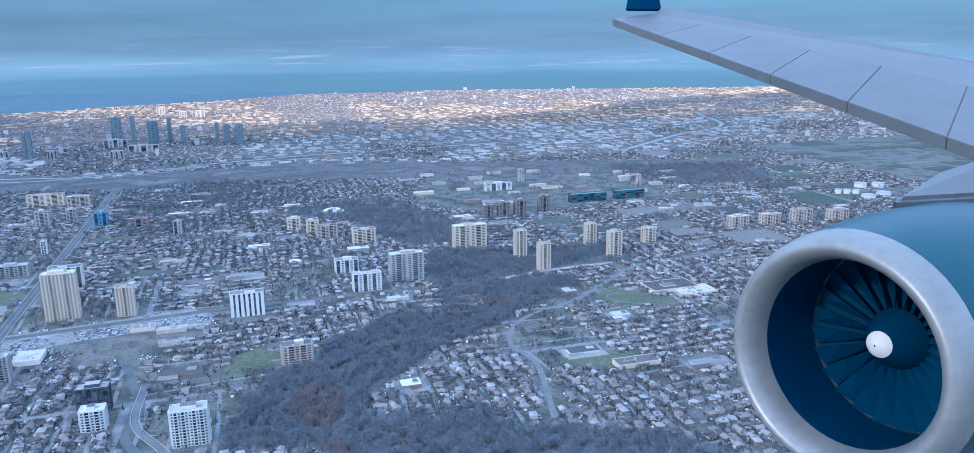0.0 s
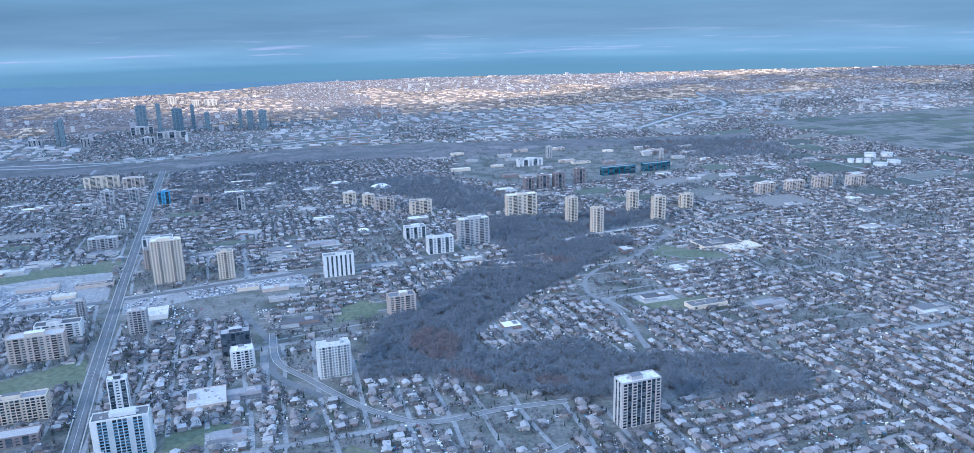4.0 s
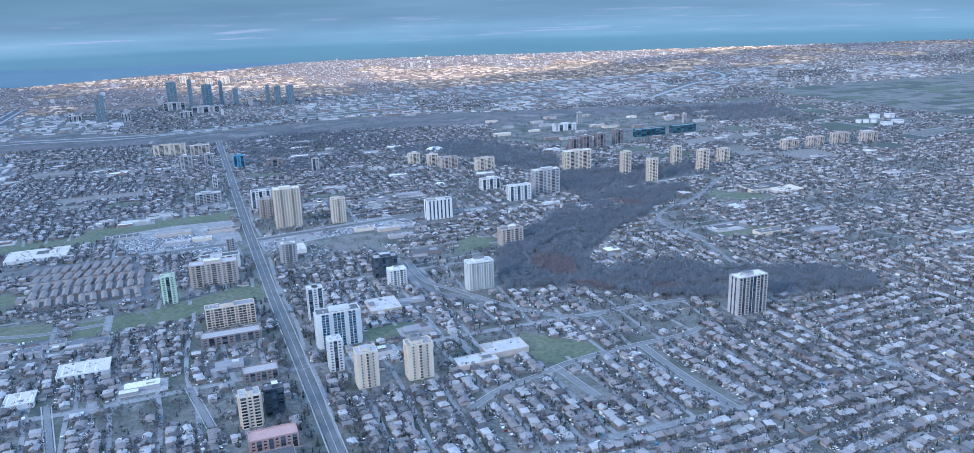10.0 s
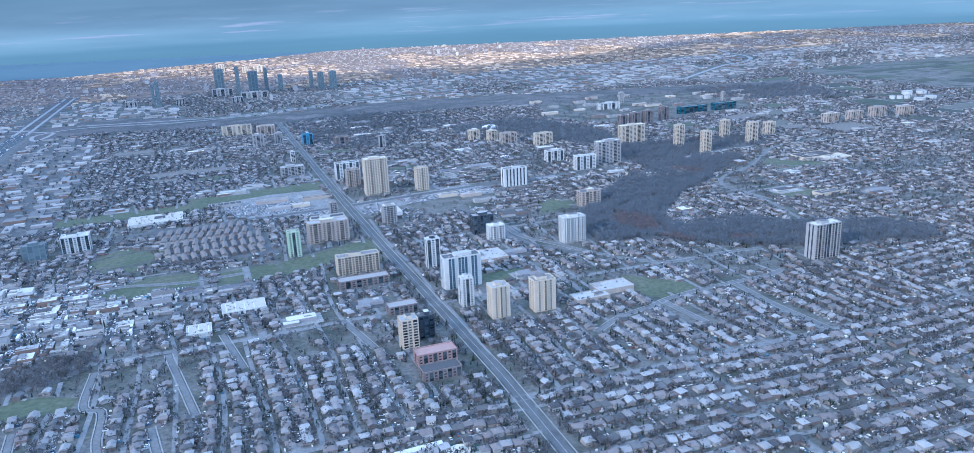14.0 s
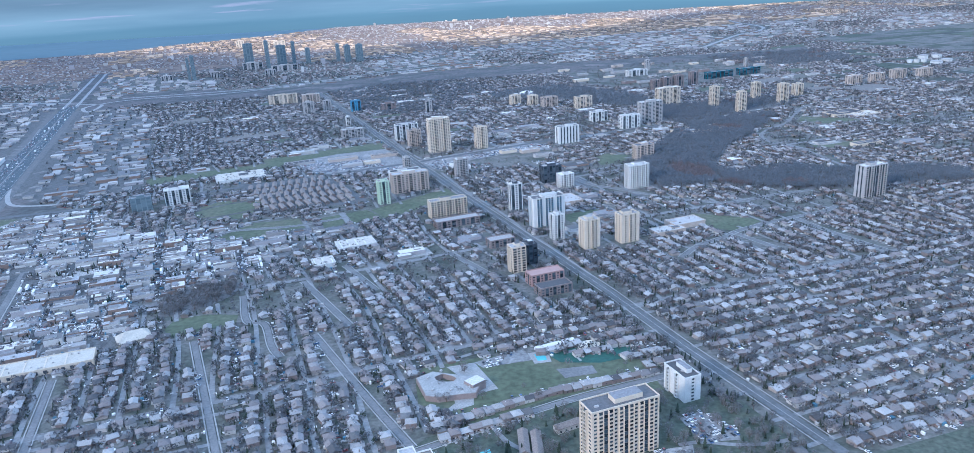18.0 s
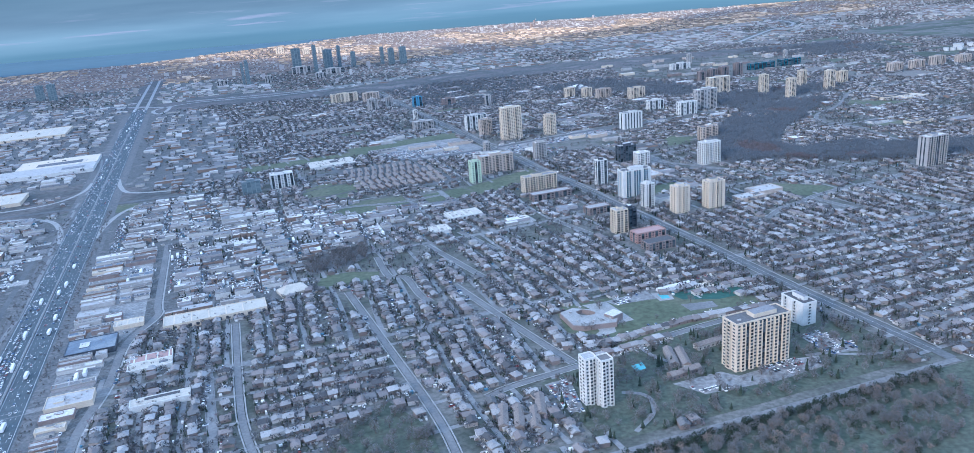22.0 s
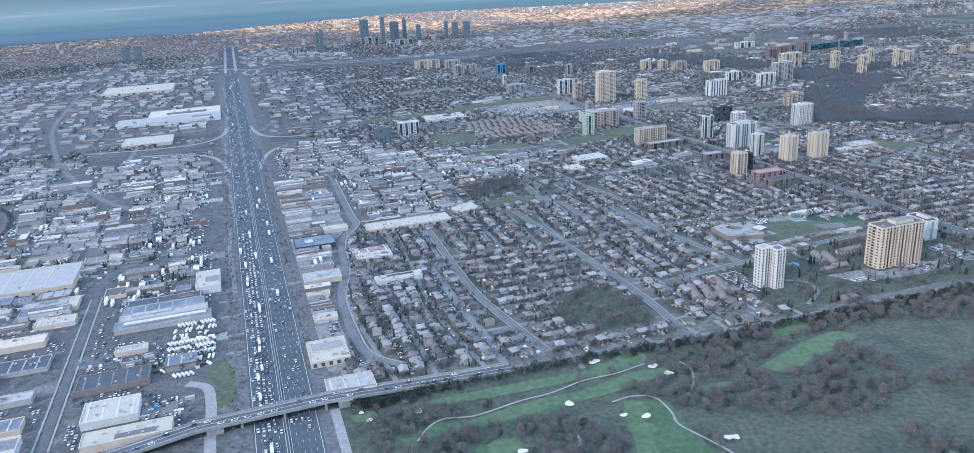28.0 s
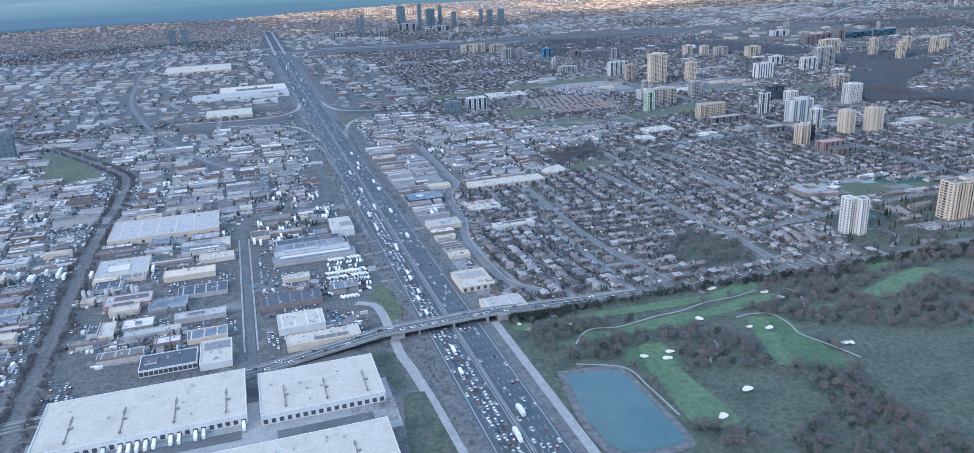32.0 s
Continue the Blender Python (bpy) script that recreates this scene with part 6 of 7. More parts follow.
sheet("paved_yard", [(-460, 258), (-438, 255), (-436, 210), (-449, 210), (-456, 208), (-460, 197), (-481, 196), (-480, 199), (-471, 205), (-470, 214), (-454, 232)], 0.2, CONCRETE, "pale paved school yard", "yard")
SCHOOL_LOT = [(-438, 255), (-396, 258), (-395, 238), (-435, 244)]
sheet("school_car_park", SCHOOL_LOT, 0.3, LOT, "grey car park beside a school", "car park")
sheet("ball_field", [(-383, 244), (-351, 252), (-330, 242), (-316, 229), (-323, 209), (-351, 211), (-378, 225)], 0.2, BALL_GREEN, "dark green baseball outfield", "sports field")
sheet("infield", oval(-345, 239, 10.5, 9.0, 10, wob=0.05), 0.3, SAND, "pale sand infield of a baseball diamond", "sports field")
sheet("hard_court", [(-386, 217), (-359, 210), (-361, 198), (-386, 202)], 0.3, PALE_ROAD, "grey hard court beside a field", "sports field")
sheet("pool_deck", [(-395, 250), (-379, 247), (-384, 229), (-397, 232)], 0.32, CONCRETE, "pale paved deck round a pool", "pool deck")
sheet("swimming_pool", [(-391, 246), (-383, 244), (-386, 233), (-393, 235)], 0.42, POOL, "bright turquoise outdoor swimming pool", "pool")
TOWER_LOT = [(-467, 106), (-428, 105), (-420, 94), (-372, 96), (-352, 92), (-360, 78), (-400, 76), (-455, 84)]
EAST_LOT = [(-342, 121), (-325, 122), (-316, 95), (-322, 84), (-346, 92)]
WEST_LOT = [(-547, 147), (-527, 148), (-537, 104), (-547, 104)]
for poly in (TOWER_LOT, EAST_LOT, WEST_LOT):
    sheet("tower_car_park", poly, 0.3, LOT, "grey car park beside a tower block", "car park")
sheet("swimming_pool", [(-479, 142), (-469, 143), (-471, 134), (-479, 133)], 0.3, POOL, "small bright turquoise outdoor pool", "pool")
for line in ([(-504, 112), (-493, 104), (-492, 92), (-501, 78), (-520, 66)], [(-360, 96), (-345, 92), (-330, 82), (-312, 74), (-290, 70)], [(-458, 165), (-456, 146), (-448, 128), (-440, 108)]):
    strip("driveway", smooth(line), 3.6, 0.34, STREET, "grey driveway between tower blocks", "road")
outer = [(-488, 245), (-474, 249), (-453, 231), (-447, 216), (-455, 205), (-466, 208), (-481, 211), (-489, 217)]
inner = [(-475, 240), (-468, 242), (-463, 236), (-461, 231), (-464, 228), (-468, 229), (-472, 231), (-475, 235)]
school = thing("school", "brown brick school round a courtyard with a pale flat roof", "school", "", grid_pose(-468, 228))


def school_ring(name, out_ring, in_ring, z0, z1, mat):
    v = [(u + 468, q - 228, z) for z in (z0, z1) for ring in (out_ring, in_ring) for u, q in ring]
    n = len(out_ring)
    f = []
    for i in range(n):
        j = (i + 1) % n
        f += [(j, i, 2 * n + i, 2 * n + j), (n + i, n + j, 3 * n + j, 3 * n + i), (2 * n + i, 3 * n + i, 3 * n + j, 2 * n + j)]
    link_part(name, solid(name, shape(v, f), mats=[mat]), school)


school_ring("wall", outer, inner, 0, 4.4, BROWN)
school_ring("roof", [(u * 0.97 - 468 * 0.03, q * 0.97 + 228 * 0.03) for u, q in outer], [(u * 1.04 + 468 * 0.04, q * 1.04 - 236 * 0.04) for u, q in inner], 4.4, 4.6, CONCRETE)
link_part("gymnasium", solid("gymnasium", box(-6, 6, -5, 5, 0, 7, 0, 1), mats=[BROWN, FLAT_ROOF]), school, (17, -10, 0), 20)
for u, q in ((-480, 240), (-482, 222), (-470, 216), (-456, 214), (-468, 246)):
    link_part("roof_unit", ROOF_UNIT, school, (u + 468, q - 228, 4.6), 20)
arch = [(-3.4 * math.cos(math.pi * i / 8), 3.6 * math.sin(math.pi * i / 8)) for i in range(9)]
dome_v = [(x, y, z) for x in (-17, 17) for y, z in arch]
tagged(new("tennis_dome", solid("tennis_dome", shape(dome_v, [(i + 1, i, 9 + i, 10 + i) for i in range(8)] + [tuple(range(9)), tuple(range(17, 8, -1))]), mats=[WHITE])), "long white fabric-roofed sports shelter beside a ball field", "shelter").matrix_world = grid_pose(-370, 252, 0, 2)
strip("track", [(470 + 47 * math.cos(a) * 0.88 + 14 * math.sin(a) * 0.47, 824 - 47 * math.cos(a) * 0.47 + 22 * math.sin(a) * 0.88) for a in np.linspace(0, 2 * math.pi, 40)], 2.2, 0.24, PALE_ROAD, "pale running track on a school field", "sports field")
sheet("track", oval(-589.7, 812.8, 62, 30, 10, wob=0.02, n=32), 0.22, DRY, "pale running track round a field", "sports field")
sheet("infield_grass", oval(-589.7, 812.8, 54, 24, 10, wob=0.02, n=32), 0.32, LAWN, "grass inside a running track", "field")
for k in range(70):
    poly = np.array(CAMPUS if k < 48 else (MALL if k % 2 else MALL_WEST), float)
    u, v = rng.uniform(poly.min(0), poly.max(0))
    if inside([(u, v)], [tuple(p) for p in poly])[0] and free_of([(u, v)], 14, FIELDS)[0]:
        w, d, h = (rng.uniform(20, 48), rng.uniform(9, 18), rng.uniform(4, 9)) if k < 48 else (rng.uniform(20, 50), rng.uniform(10, 18), rng.uniform(4, 6))
        look_of = [(CREAM, FLAT_ROOF), (GREY, FLAT_ROOF), (TAN, FLAT_ROOF), (BROWN, FLAT_ROOF)][int(rng.integers(0, 4))]
        warehouse(u - w / 2, u + w / 2, v - d / 2, v + d / 2, h, *look_of, "pale flat-roofed campus building" if k < 48 else "low flat-roofed shop building beside a car park", 3, name="campus_building" if k < 48 else "shop_building")

# workshops between the motorway and the first street
SHED_LOOKS = [(SHED_WALL, FLAT_ROOF, "flat-roofed workshop with grey roofing in a yard"), (BROWN, FLAT_ROOF, "brown brick workshop with a flat roof"), (CREAM, WHITE_ROOF, "pale workshop with a white flat roof"),
              (SHED_WALL, DARK, "workshop with a dark tarred roof"), (GREY, GREY, "grey workshop with a grey sheet roof"), (SHED_WALL, BLUE_ROOF, "workshop with a dull blue sheet roof")]
strip_rand = random.Random(4)
for u0, u1, v0, v1 in parcels(-892, -822, 120, 660, 38, 15, strip_rand):
    edge_u = float(np.interp((v0 + v1) / 2, [100, 237, 304, 377, 426, 660], [-866, -872, -858, -852, -826, -824]))
    u1 = min(u1, edge_u - 1)
    if u1 - u0 < 8 or not free_of([((u0 + u1) / 2, (v0 + v1) / 2)], 3, [], roads=False)[0] or strip_rand.random() < 0.14:
        continue
    wall, roof, text = strip_rand.choice(SHED_LOOKS)
    deep = (v1 - v0) * strip_rand.uniform(0.5, 0.8)
    warehouse(u0 + strip_rand.uniform(0, 3), u1, v1 - deep, v1, strip_rand.uniform(3.2, 5), wall, roof, "long low workshop between the motorway and a street", 3, name="workshop")

# halls and sheds on the rest of the yards
plan_rand = random.Random(11)
plots = [p for p in parcels(-1420, -957, -600, 955, 42, 21, plan_rand) + parcels(-2400, -1425, -600, 955, 46, 22, plan_rand) + parcels(-866, -480, 100, 900, 34, 16, plan_rand)]
middle = np.array([((a + b) / 2, (c + d) / 2) for a, b, c, d in plots])
good = (inside(middle, IND_EAST) | inside(middle, IND_WEST)) & free_of(middle, 7, FIELDS)
good &= ~((middle[:, 0] > -1215) & (middle[:, 1] < 62) & (middle[:, 1] > -130))
good &= ~((middle[:, 0] > -895) & (middle[:, 0] < -822) & (middle[:, 1] < 660))
plots = [p for p, g in zip(plots, good) if g]
plots.sort(key=lambda p: abs((p[0] + p[1]) / 2 + 1000) + abs((p[2] + p[3]) / 2 - 100))
cells, trees_at = middle[good], []
sheds, count, yards = Heap(), 0, []
for u0, u1, v0, v1 in plots:
    r = plan_rand
    kind_of = r.random()
    yards.append((u0, u1, v0, v1))
    if kind_of < 0.05:
        trees_at += [(r.uniform(u0, u1), r.uniform(v0, v1)) for k in range(int((u1 - u0) * (v1 - v0) / 45))]
        continue
    if kind_of < 0.12:
        continue
    halls = [(u0 + r.uniform(0, 0.12) * (u1 - u0), u1 - r.uniform(0, 0.2) * (u1 - u0), v1 - (v1 - v0) * r.uniform(0.6, 0.93), v1)]
    if kind_of > 0.72:
        a, b, c, d = halls[0]
        m = a + (b - a) * r.uniform(0.3, 0.7)
        halls = [(a, m - 0.6, c, d), (m + 0.6, b, c + (d - c) * r.uniform(-0.3, 0.5), d - r.uniform(0, 2))]
    trees_at += [(r.uniform(u0, u1), v0 - r.uniform(0, 2)) for k in range(r.choice((0, 0, 2, 5)))]
    for a, b, c, d in halls:
        if c > 0 and d < 900 and a > -1400 and not free_of([(a, c), (b, c), (a, d), (b, d)], 0, foot=False).all():
            continue
        h = r.uniform(3.4, 6.4)
        if (a + b) / 2 > -1330 and 40 < c < 460 and count < 84:
            wall, roof, text = r.choice(SHED_LOOKS)
            warehouse(a, b, c, d, h, wall, roof, text, r.randint(2, 5), name="workshop")
            count += 1
        else:
            if a > -1420 and 40 < c < 700:
                FOOTPRINTS.append(((a + b) / 2, (c + d) / 2, (b - a) / 2, (d - c) / 2))
            sheds.add(box(-(b - a) / 2, (b - a) / 2, -(d - c) / 2, (d - c) / 2, 0, h, 0, 1), (*at((a + b) / 2, (c + d) / 2), 0), GRID)
            m = r.uniform(0.25, 0.75)
            sheds.add(box(-(b - a) * 0.5, (b - a) * (m - 0.5), -(d - c) * r.uniform(0.1, 0.5), (d - c) * r.uniform(0, 0.45), h * 0.6, h + r.uniform(0.4, 1.3), 0, 1), (*at((a + b) / 2 + 0.4, (c + d) / 2), 0), GRID)
            if r.random() < 0.6:
                g = r.uniform(3, 8)
                sheds.add(box(-g, g, -2.5, 2.5, 0, h * r.uniform(0.45, 0.75), 0, 1), (*at(r.uniform(a + 3, b - 3), c - 2.2), 0), GRID)
            for k in range(r.randint(3, 8)):
                s = r.uniform(0.5, 1.6)
                sheds.add(box(-s, s, -0.7, 0.7, h, h + 0.9, 0, 1), (*at(r.uniform(a + 2, b - 2), r.uniform(c + 1, d - 1)), 0), GRID)
tagged(new("workshops", sheds.mesh("workshops", [SHED_WALL, FLAT_ROOF])), "rows of flat-roofed workshops and yards", "warehouses", "", STUFF)
paved = Heap()
for k, (a, b, c, d) in enumerate(yards):
    paved.add(box(-(b - a) / 2, (b - a) / 2, -(d - c) / 2, (d - c) / 2, 0, 0.34 + 0.001 * (k % 60)), (*at((a + b) / 2, (c + d) / 2), 0), GRID)
tagged(new("paved_yards", paved.mesh("paved_yards", [PAVING])), "asphalt and concrete yards round works halls", "yards", "", STUFF)
trees_at = np.array(trees_at)
trees_at = trees_at[free_of(trees_at, 0, FIELDS, foot=False)]
plant("yard_trees", trees_at[::2], 2.6, GARDEN_SHAPES, [BARE, BARK], "bare trees between works yards")
plant("yard_conifers", trees_at[1::2], 2.0, CONIFERS, [NEEDLES, BARK], "dark conifers between works yards")

bits = Heap()
q = np.concatenate([cells.repeat(16, 0) + rng.uniform((-19, -11), (19, 11), (16 * len(cells), 2))])
q = q[free_of(q, -3, FIELDS, foot=False) & (inside(q, IND_EAST) | inside(q, IND_WEST))]
x, y = at(q[:, 0], q[:, 1])
bits.add(box(-0.5, 0.5, -0.5, 0.5, 0, 1), np.c_[x, y, 0 * x], GRID + rng.integers(0, 2, len(q)) * np.pi / 2, np.stack([rng.uniform(0.8, 6, len(q)), rng.uniform(0.8, 2.6, len(q)), rng.uniform(0.4, 2.4, len(q))], 1))
tagged(new("yard_goods", bits.mesh("yard_goods", [CLUTTER])), "containers, pallets and stored goods in works yards", "goods", "", STUFF)

# ---- vehicles ----
def car_shapes():
    body = shape([(-0.85, -2.1, 0.3), (0.85, -2.1, 0.3), (0.85, 2.1, 0.3), (-0.85, 2.1, 0.3), (-0.85, -2.1, 0.75), (0.85, -2.1, 0.75), (0.85, 2.1, 0.7), (-0.85, 2.1, 0.7), (-0.78, -1.2, 0.9), (0.78, -1.2, 0.9), (0.78, 1.3, 0.85), (-0.78, 1.3, 0.85)],
                 [(0, 1, 5, 4), (2, 3, 7, 6), (1, 2, 6, 10, 9, 5), (3, 0, 4, 8, 11, 7), (4, 5, 9, 8), (10, 6, 7, 11), (8, 9, 10, 11)])
    glass = shape([(-0.76, -1.6, 0.85), (0.76, -1.6, 0.85), (0.76, 1.1, 0.85), (-0.76, 1.1, 0.85), (-0.62, -1.0, 1.36), (0.62, -1.0, 1.36), (0.62, 0.4, 1.36), (-0.62, 0.4, 1.36)],
                  [(0, 1, 5, 4), (1, 2, 6, 5), (2, 3, 7, 6), (3, 0, 4, 7)], [1] * 4)
    roof = box(-0.62, 0.62, -1.0, 0.4, 1.34, 1.42)
    wheels = [box(x - 0.1, x + 0.1, y - 0.3, y + 0.3, 0, 0.6, 2, 2) for x in (-0.8, 0.8) for y in (-1.35, 1.35)]
    return body, glass, roof, wheels


CAR = car_shapes()
CAR_MATS = [CAR_PAINT, GLASS, RUBBER]
CAR_SHAPE = join(CAR[0], CAR[1], CAR[2])
TRUCK = join(box(-1.2, 1.2, -6.5, 3.6, 1.0, 3.8), box(-1.1, 1.1, 4.0, 6.2, 0.5, 2.9), box(-1.0, 1.0, -6.0, 5.8, 0.4, 1.0, 2, 2))
car_parts = [("body", solid("car_body", CAR[0], mats=CAR_MATS)), ("cabin_glass", solid("cabin_glass", CAR[1], mats=CAR_MATS)), ("roof", solid("car_roof", CAR[2], mats=CAR_MATS))] + [("wheel", solid("wheel", w, mats=CAR_MATS)) for w in CAR[3]]
truck_parts = [("trailer", solid("trailer", box(-1.2, 1.2, -6.5, 3.6, 1.0, 3.8, bottom=True), mats=[TRAILER])), ("cab", solid("cab", box(-1.1, 1.1, 4.0, 5.2, 0.5, 3.0), box(-1.05, 1.05, 5.2, 6.1, 0.5, 1.9), mats=[CAR_PAINT])),
               ("windscreen", solid("windscreen", box(-1.0, 1.0, 5.2, 5.3, 1.95, 2.8), mats=[GLASS])), ("chassis", solid("chassis", box(-0.9, 0.9, -6.0, 5.6, 0.5, 1.0), mats=[RUBBER]))] + \
    [("wheel", solid("wheel", box(-1.15, 1.15, y - 0.45, y + 0.45, 0, 0.9), mats=[RUBBER])) for y in (-5.2, -4.1, 2.4, 4.6)]
far_cars, far_trucks, n_cars = Heap(), Heap(), 0
for lane, u in enumerate((-17.3, -13.7, -10.2, -6.7, -3.4, 3.4, 6.7, 10.2, 13.7, 17.3)):
    v, west = -420.0, u < 0
    while v < 2100:
        jam = west and -420 < v < 470 and 0 < lane < 4
        v += rng.exponential(1.9 if jam else 28) + 4.6
        truck = rng.random() < (0.07 if jam and lane < 3 else 0.04)
        m = grid_pose(HW_U + u + rng.uniform(-0.3, 0.3), v, 0.36, 180 if west else 0)
        if -120 < v < 330 and n_cars < 160:
            n_cars += 1
            t = thing("lorry" if truck else "car", "white articulated lorry on the motorway" if truck else ("car queuing in slow motorway traffic" if jam else "car driving on the motorway"), "lorry" if truck else "car", "motorway traffic", m)
            k = 0.8 if truck else 1.0
            for nm, me in truck_parts if truck else car_parts:
                link_part(nm, me, t, scale=(k, k, k))
        else:
            x, y = m.translation.xy
            (far_trucks if truck else far_cars).add(TRUCK if truck else CAR_SHAPE, (x, y, 0.36), GRID + (np.pi if west else 0), 0.95)
        if truck:
            v += 7
for v in np.arange(70, 1600, 17.0):
    for s in (-3.8, -1.4, 1.4, 3.8):
        if rng.random() < 0.4:
            u = float(np.interp(v, ROADS[1][0][:, 1], ROADS[1][0][:, 0]))
            far_cars.add(CAR_SHAPE, (*at(u + s, v + rng.uniform(-6, 6)), 0.36), GRID + (np.pi if s < 0 else 0), 0.95)
for u in np.arange(-1090, -775, 8.0):
    if rng.random() < 0.75:
        far_cars.add(CAR_SHAPE, (*at(u, float(np.interp(u, [p[0] for p in bridge_line], [p[1] for p in bridge_line])) + rng.choice((-2.5, 2.5))), float(np.interp(u, [p[0] for p in bridge_line], bz)) + 0.1), GRID + np.pi / 2, 0.95)


def parked(poly, spacing, keep, trailers=0.0, margin=2.0):
    """Rows of parked vehicles on a yard."""
    p = np.array(poly, float)
    lo, hi = p.min(0), p.max(0)
    rows = np.array([(u, v) for v in np.arange(lo[1], hi[1], 6.2) for u in np.arange(lo[0], hi[0], 2.9)])
    rows = rows[inside(rows, poly)]
    rows = rows[free_of(rows, margin, FIELDS)]
    live = (field_noise(rows, spacing, 5) > 0.52) & (rng.random(len(rows)) < keep)
    rows = rows[live]
    x, y = at(rows[:, 0], rows[:, 1])
    big = (rng.random(len(rows)) < trailers) & (field_noise(rows, 60, 9) > 0.6)
    far_cars.add(CAR_SHAPE, np.c_[x, y, 0 * x + 0.2][~big], GRID + rng.integers(0, 2, (~big).sum()) * np.pi)
    if big.any():
        far_trucks.add(box(-1.2, 1.2, -5.5, 5.5, 0.6, 3.8), np.c_[x, y, 0 * x + 0.2][big], GRID)


for poly in ([(-979, -14), (-965, -17), (-962, -100), (-990, -96), (-987, -70)], [(-988, 50), (-972, 40), (-973, -8), (-982, -8), (-987, 28)]):
    sheet("slip_lawn", poly, 0.22, ROUGH, "dull grass between a warehouse and a slip road", "field")
DEPOT_LOT = [(-1012, -20), (-984, -16), (-987, -42), (-1012, -42)]
sheet("depot_car_park", DEPOT_LOT, 0.22, LOT, "asphalt car park beside a warehouse", "car park")
sheet("slip_lawn", [(-974, 141), (-961, 168), (-953, 140), (-952, 100), (-968, 87), (-965, 123)], 0.2, LAWN, "dull grass beside a slip road", "field")
parked(IND_EAST, 22, 0.5, 0.05)
parked([(-1420, 60), (-962, 60), (-962, 700), (-1420, 700)], 24, 0.42, 0.18)
yard_lorries = [(-995, 257), (-950, 256), (-959, 166), (-990, 136), (-1003, 158)]
for v in np.arange(min(p[1] for p in yard_lorries), max(p[1] for p in yard_lorries), 11.0):
    row = np.array([(u, v) for u in np.arange(-1040, -955, 2.9)])
    row = row[inside(row, yard_lorries)]
    row = row[free_of(row, 0, [])]
    row = row[rng.random(len(row)) < 0.75]
    if len(row):
        x, y = at(row[:, 0], row[:, 1])
        far_trucks.add(box(-0.75, 0.75, -2.8, 2.8, 0.4, 2.0), np.c_[x, y, 0 * x + 0.2], GRID + 0.15 + 0.5 * math.sin(v))
parked(DEPOT_LOT, 200, 0.85, margin=-30)
parked(PLAZA, 40, 0.8)
parked(MALL, 30, 0.5)
parked(MALL_WEST, 30, 0.8)
for a, b, c, d in ((-1185, -1076, -29, -20), (-1056, -1000, -37, -28)):
    sheet("truck_lane", [(a, c), (b, c), (b, d), (a, d)], 0.4, ASPHALT, "dark asphalt lane across a loading apron", "yard")
for a, b, c, d in ((-1195, -985, -47, -6),):
    sheet("loading_apron", [(a, c - 2), (b, c - 2), (b, d + 16), (a, d + 16)], 0.14, CONCRETE, "pale concrete loading apron before a warehouse", "yard")
w0, w1, w2, w3 = -1189, -1072, -13, 44
for k in range(26):
    if rng.random() < 0.6:
        far_trucks.add(box(-0.95, 0.95, -4.2, 4.2, 0.7, 3.0), (*at(w0 + (w1 - w0) * (k + 0.5) / 26, w2 - 4.6), 0.1), GRID)
parked(TOWER_LOT, 16, 0.75, margin=-20)
for poly in (EAST_LOT, WEST_LOT, SCHOOL_LOT):
    parked(poly, 60, 0.8, margin=-20)
for (u, v, a), go in zip(spots, rng.random(len(spots))):
    if go < 0.5:
        far_cars.add(CAR_SHAPE, (*at(u + 6.5 * math.sin(radians(a)) + rng.uniform(-2, 2), v - 8.5 * math.cos(radians(a)) + rng.uniform(-2, 2)), 0.25), GRID + radians(a))
tagged(new("cars", far_cars.mesh("cars", CAR_MATS)), "cars parked in yards and driving on streets", "cars", "", STUFF)
tagged(new("trailers", far_trucks.mesh("trailers", [TRAILER, GLASS, RUBBER])), "white lorry trailers parked in yards", "trailers", "", STUFF)

# ---- golf course ----
FAIRWAYS = [
    [(-833, 46), (-760, 43), (-719, 41), (-688, 53), (-677, 44), (-689, 33), (-733, 31), (-778, 32), (-832, 38)],
    [(-825, 11), (-800, 16), (-764, 19), (-731, 18), (-706, 25), (-673, 23), (-685, 14), (-725, 7), (-757, 8), (-790, 4), (-825, 5)],
    [(-724, -11), (-711, -11), (-720, -31), (-725, -51), (-730, -74), (-742, -69), (-734, -42)],
    [(-667, -6), (-645, -9), (-651, -19), (-670, -13)],
    [(-885, 48), (-871, 48), (-869, 38), (-882, 39)],
    [(-864, 10), (-852, 9), (-855, 2), (-864, 4)],
    [(-817, -30), (-806, -24), (-801, -28), (-806, -41), (-820, -35)],
    [(-813, -17), (-795, -16), (-803, -47), (-802, -83), (-804, -117), (-828, -109), (-826, -74), (-822, -39)],
    [(-616, -1), (-581, 11), (-538, 21), (-526, 8), (-564, -4), (-603, -15)],
    [(-571, 54), (-554, 51), (-542, 40), (-557, 30), (-581, 32)],
]
TURF = [
    [(-723, -4), (-696, -13), (-697, -35), (-698, -64), (-697, -90), (-730, -76), (-723, -43)],
    [(-821, -14), (-802, -17), (-797, -38), (-800, -48), (-832, -34)],
    [(-848, 5), (-838, 18), (-813, 13), (-759, 16), (-691, 26), (-691, 18), (-755, 4), (-800, 1), (-832, 4)],
]
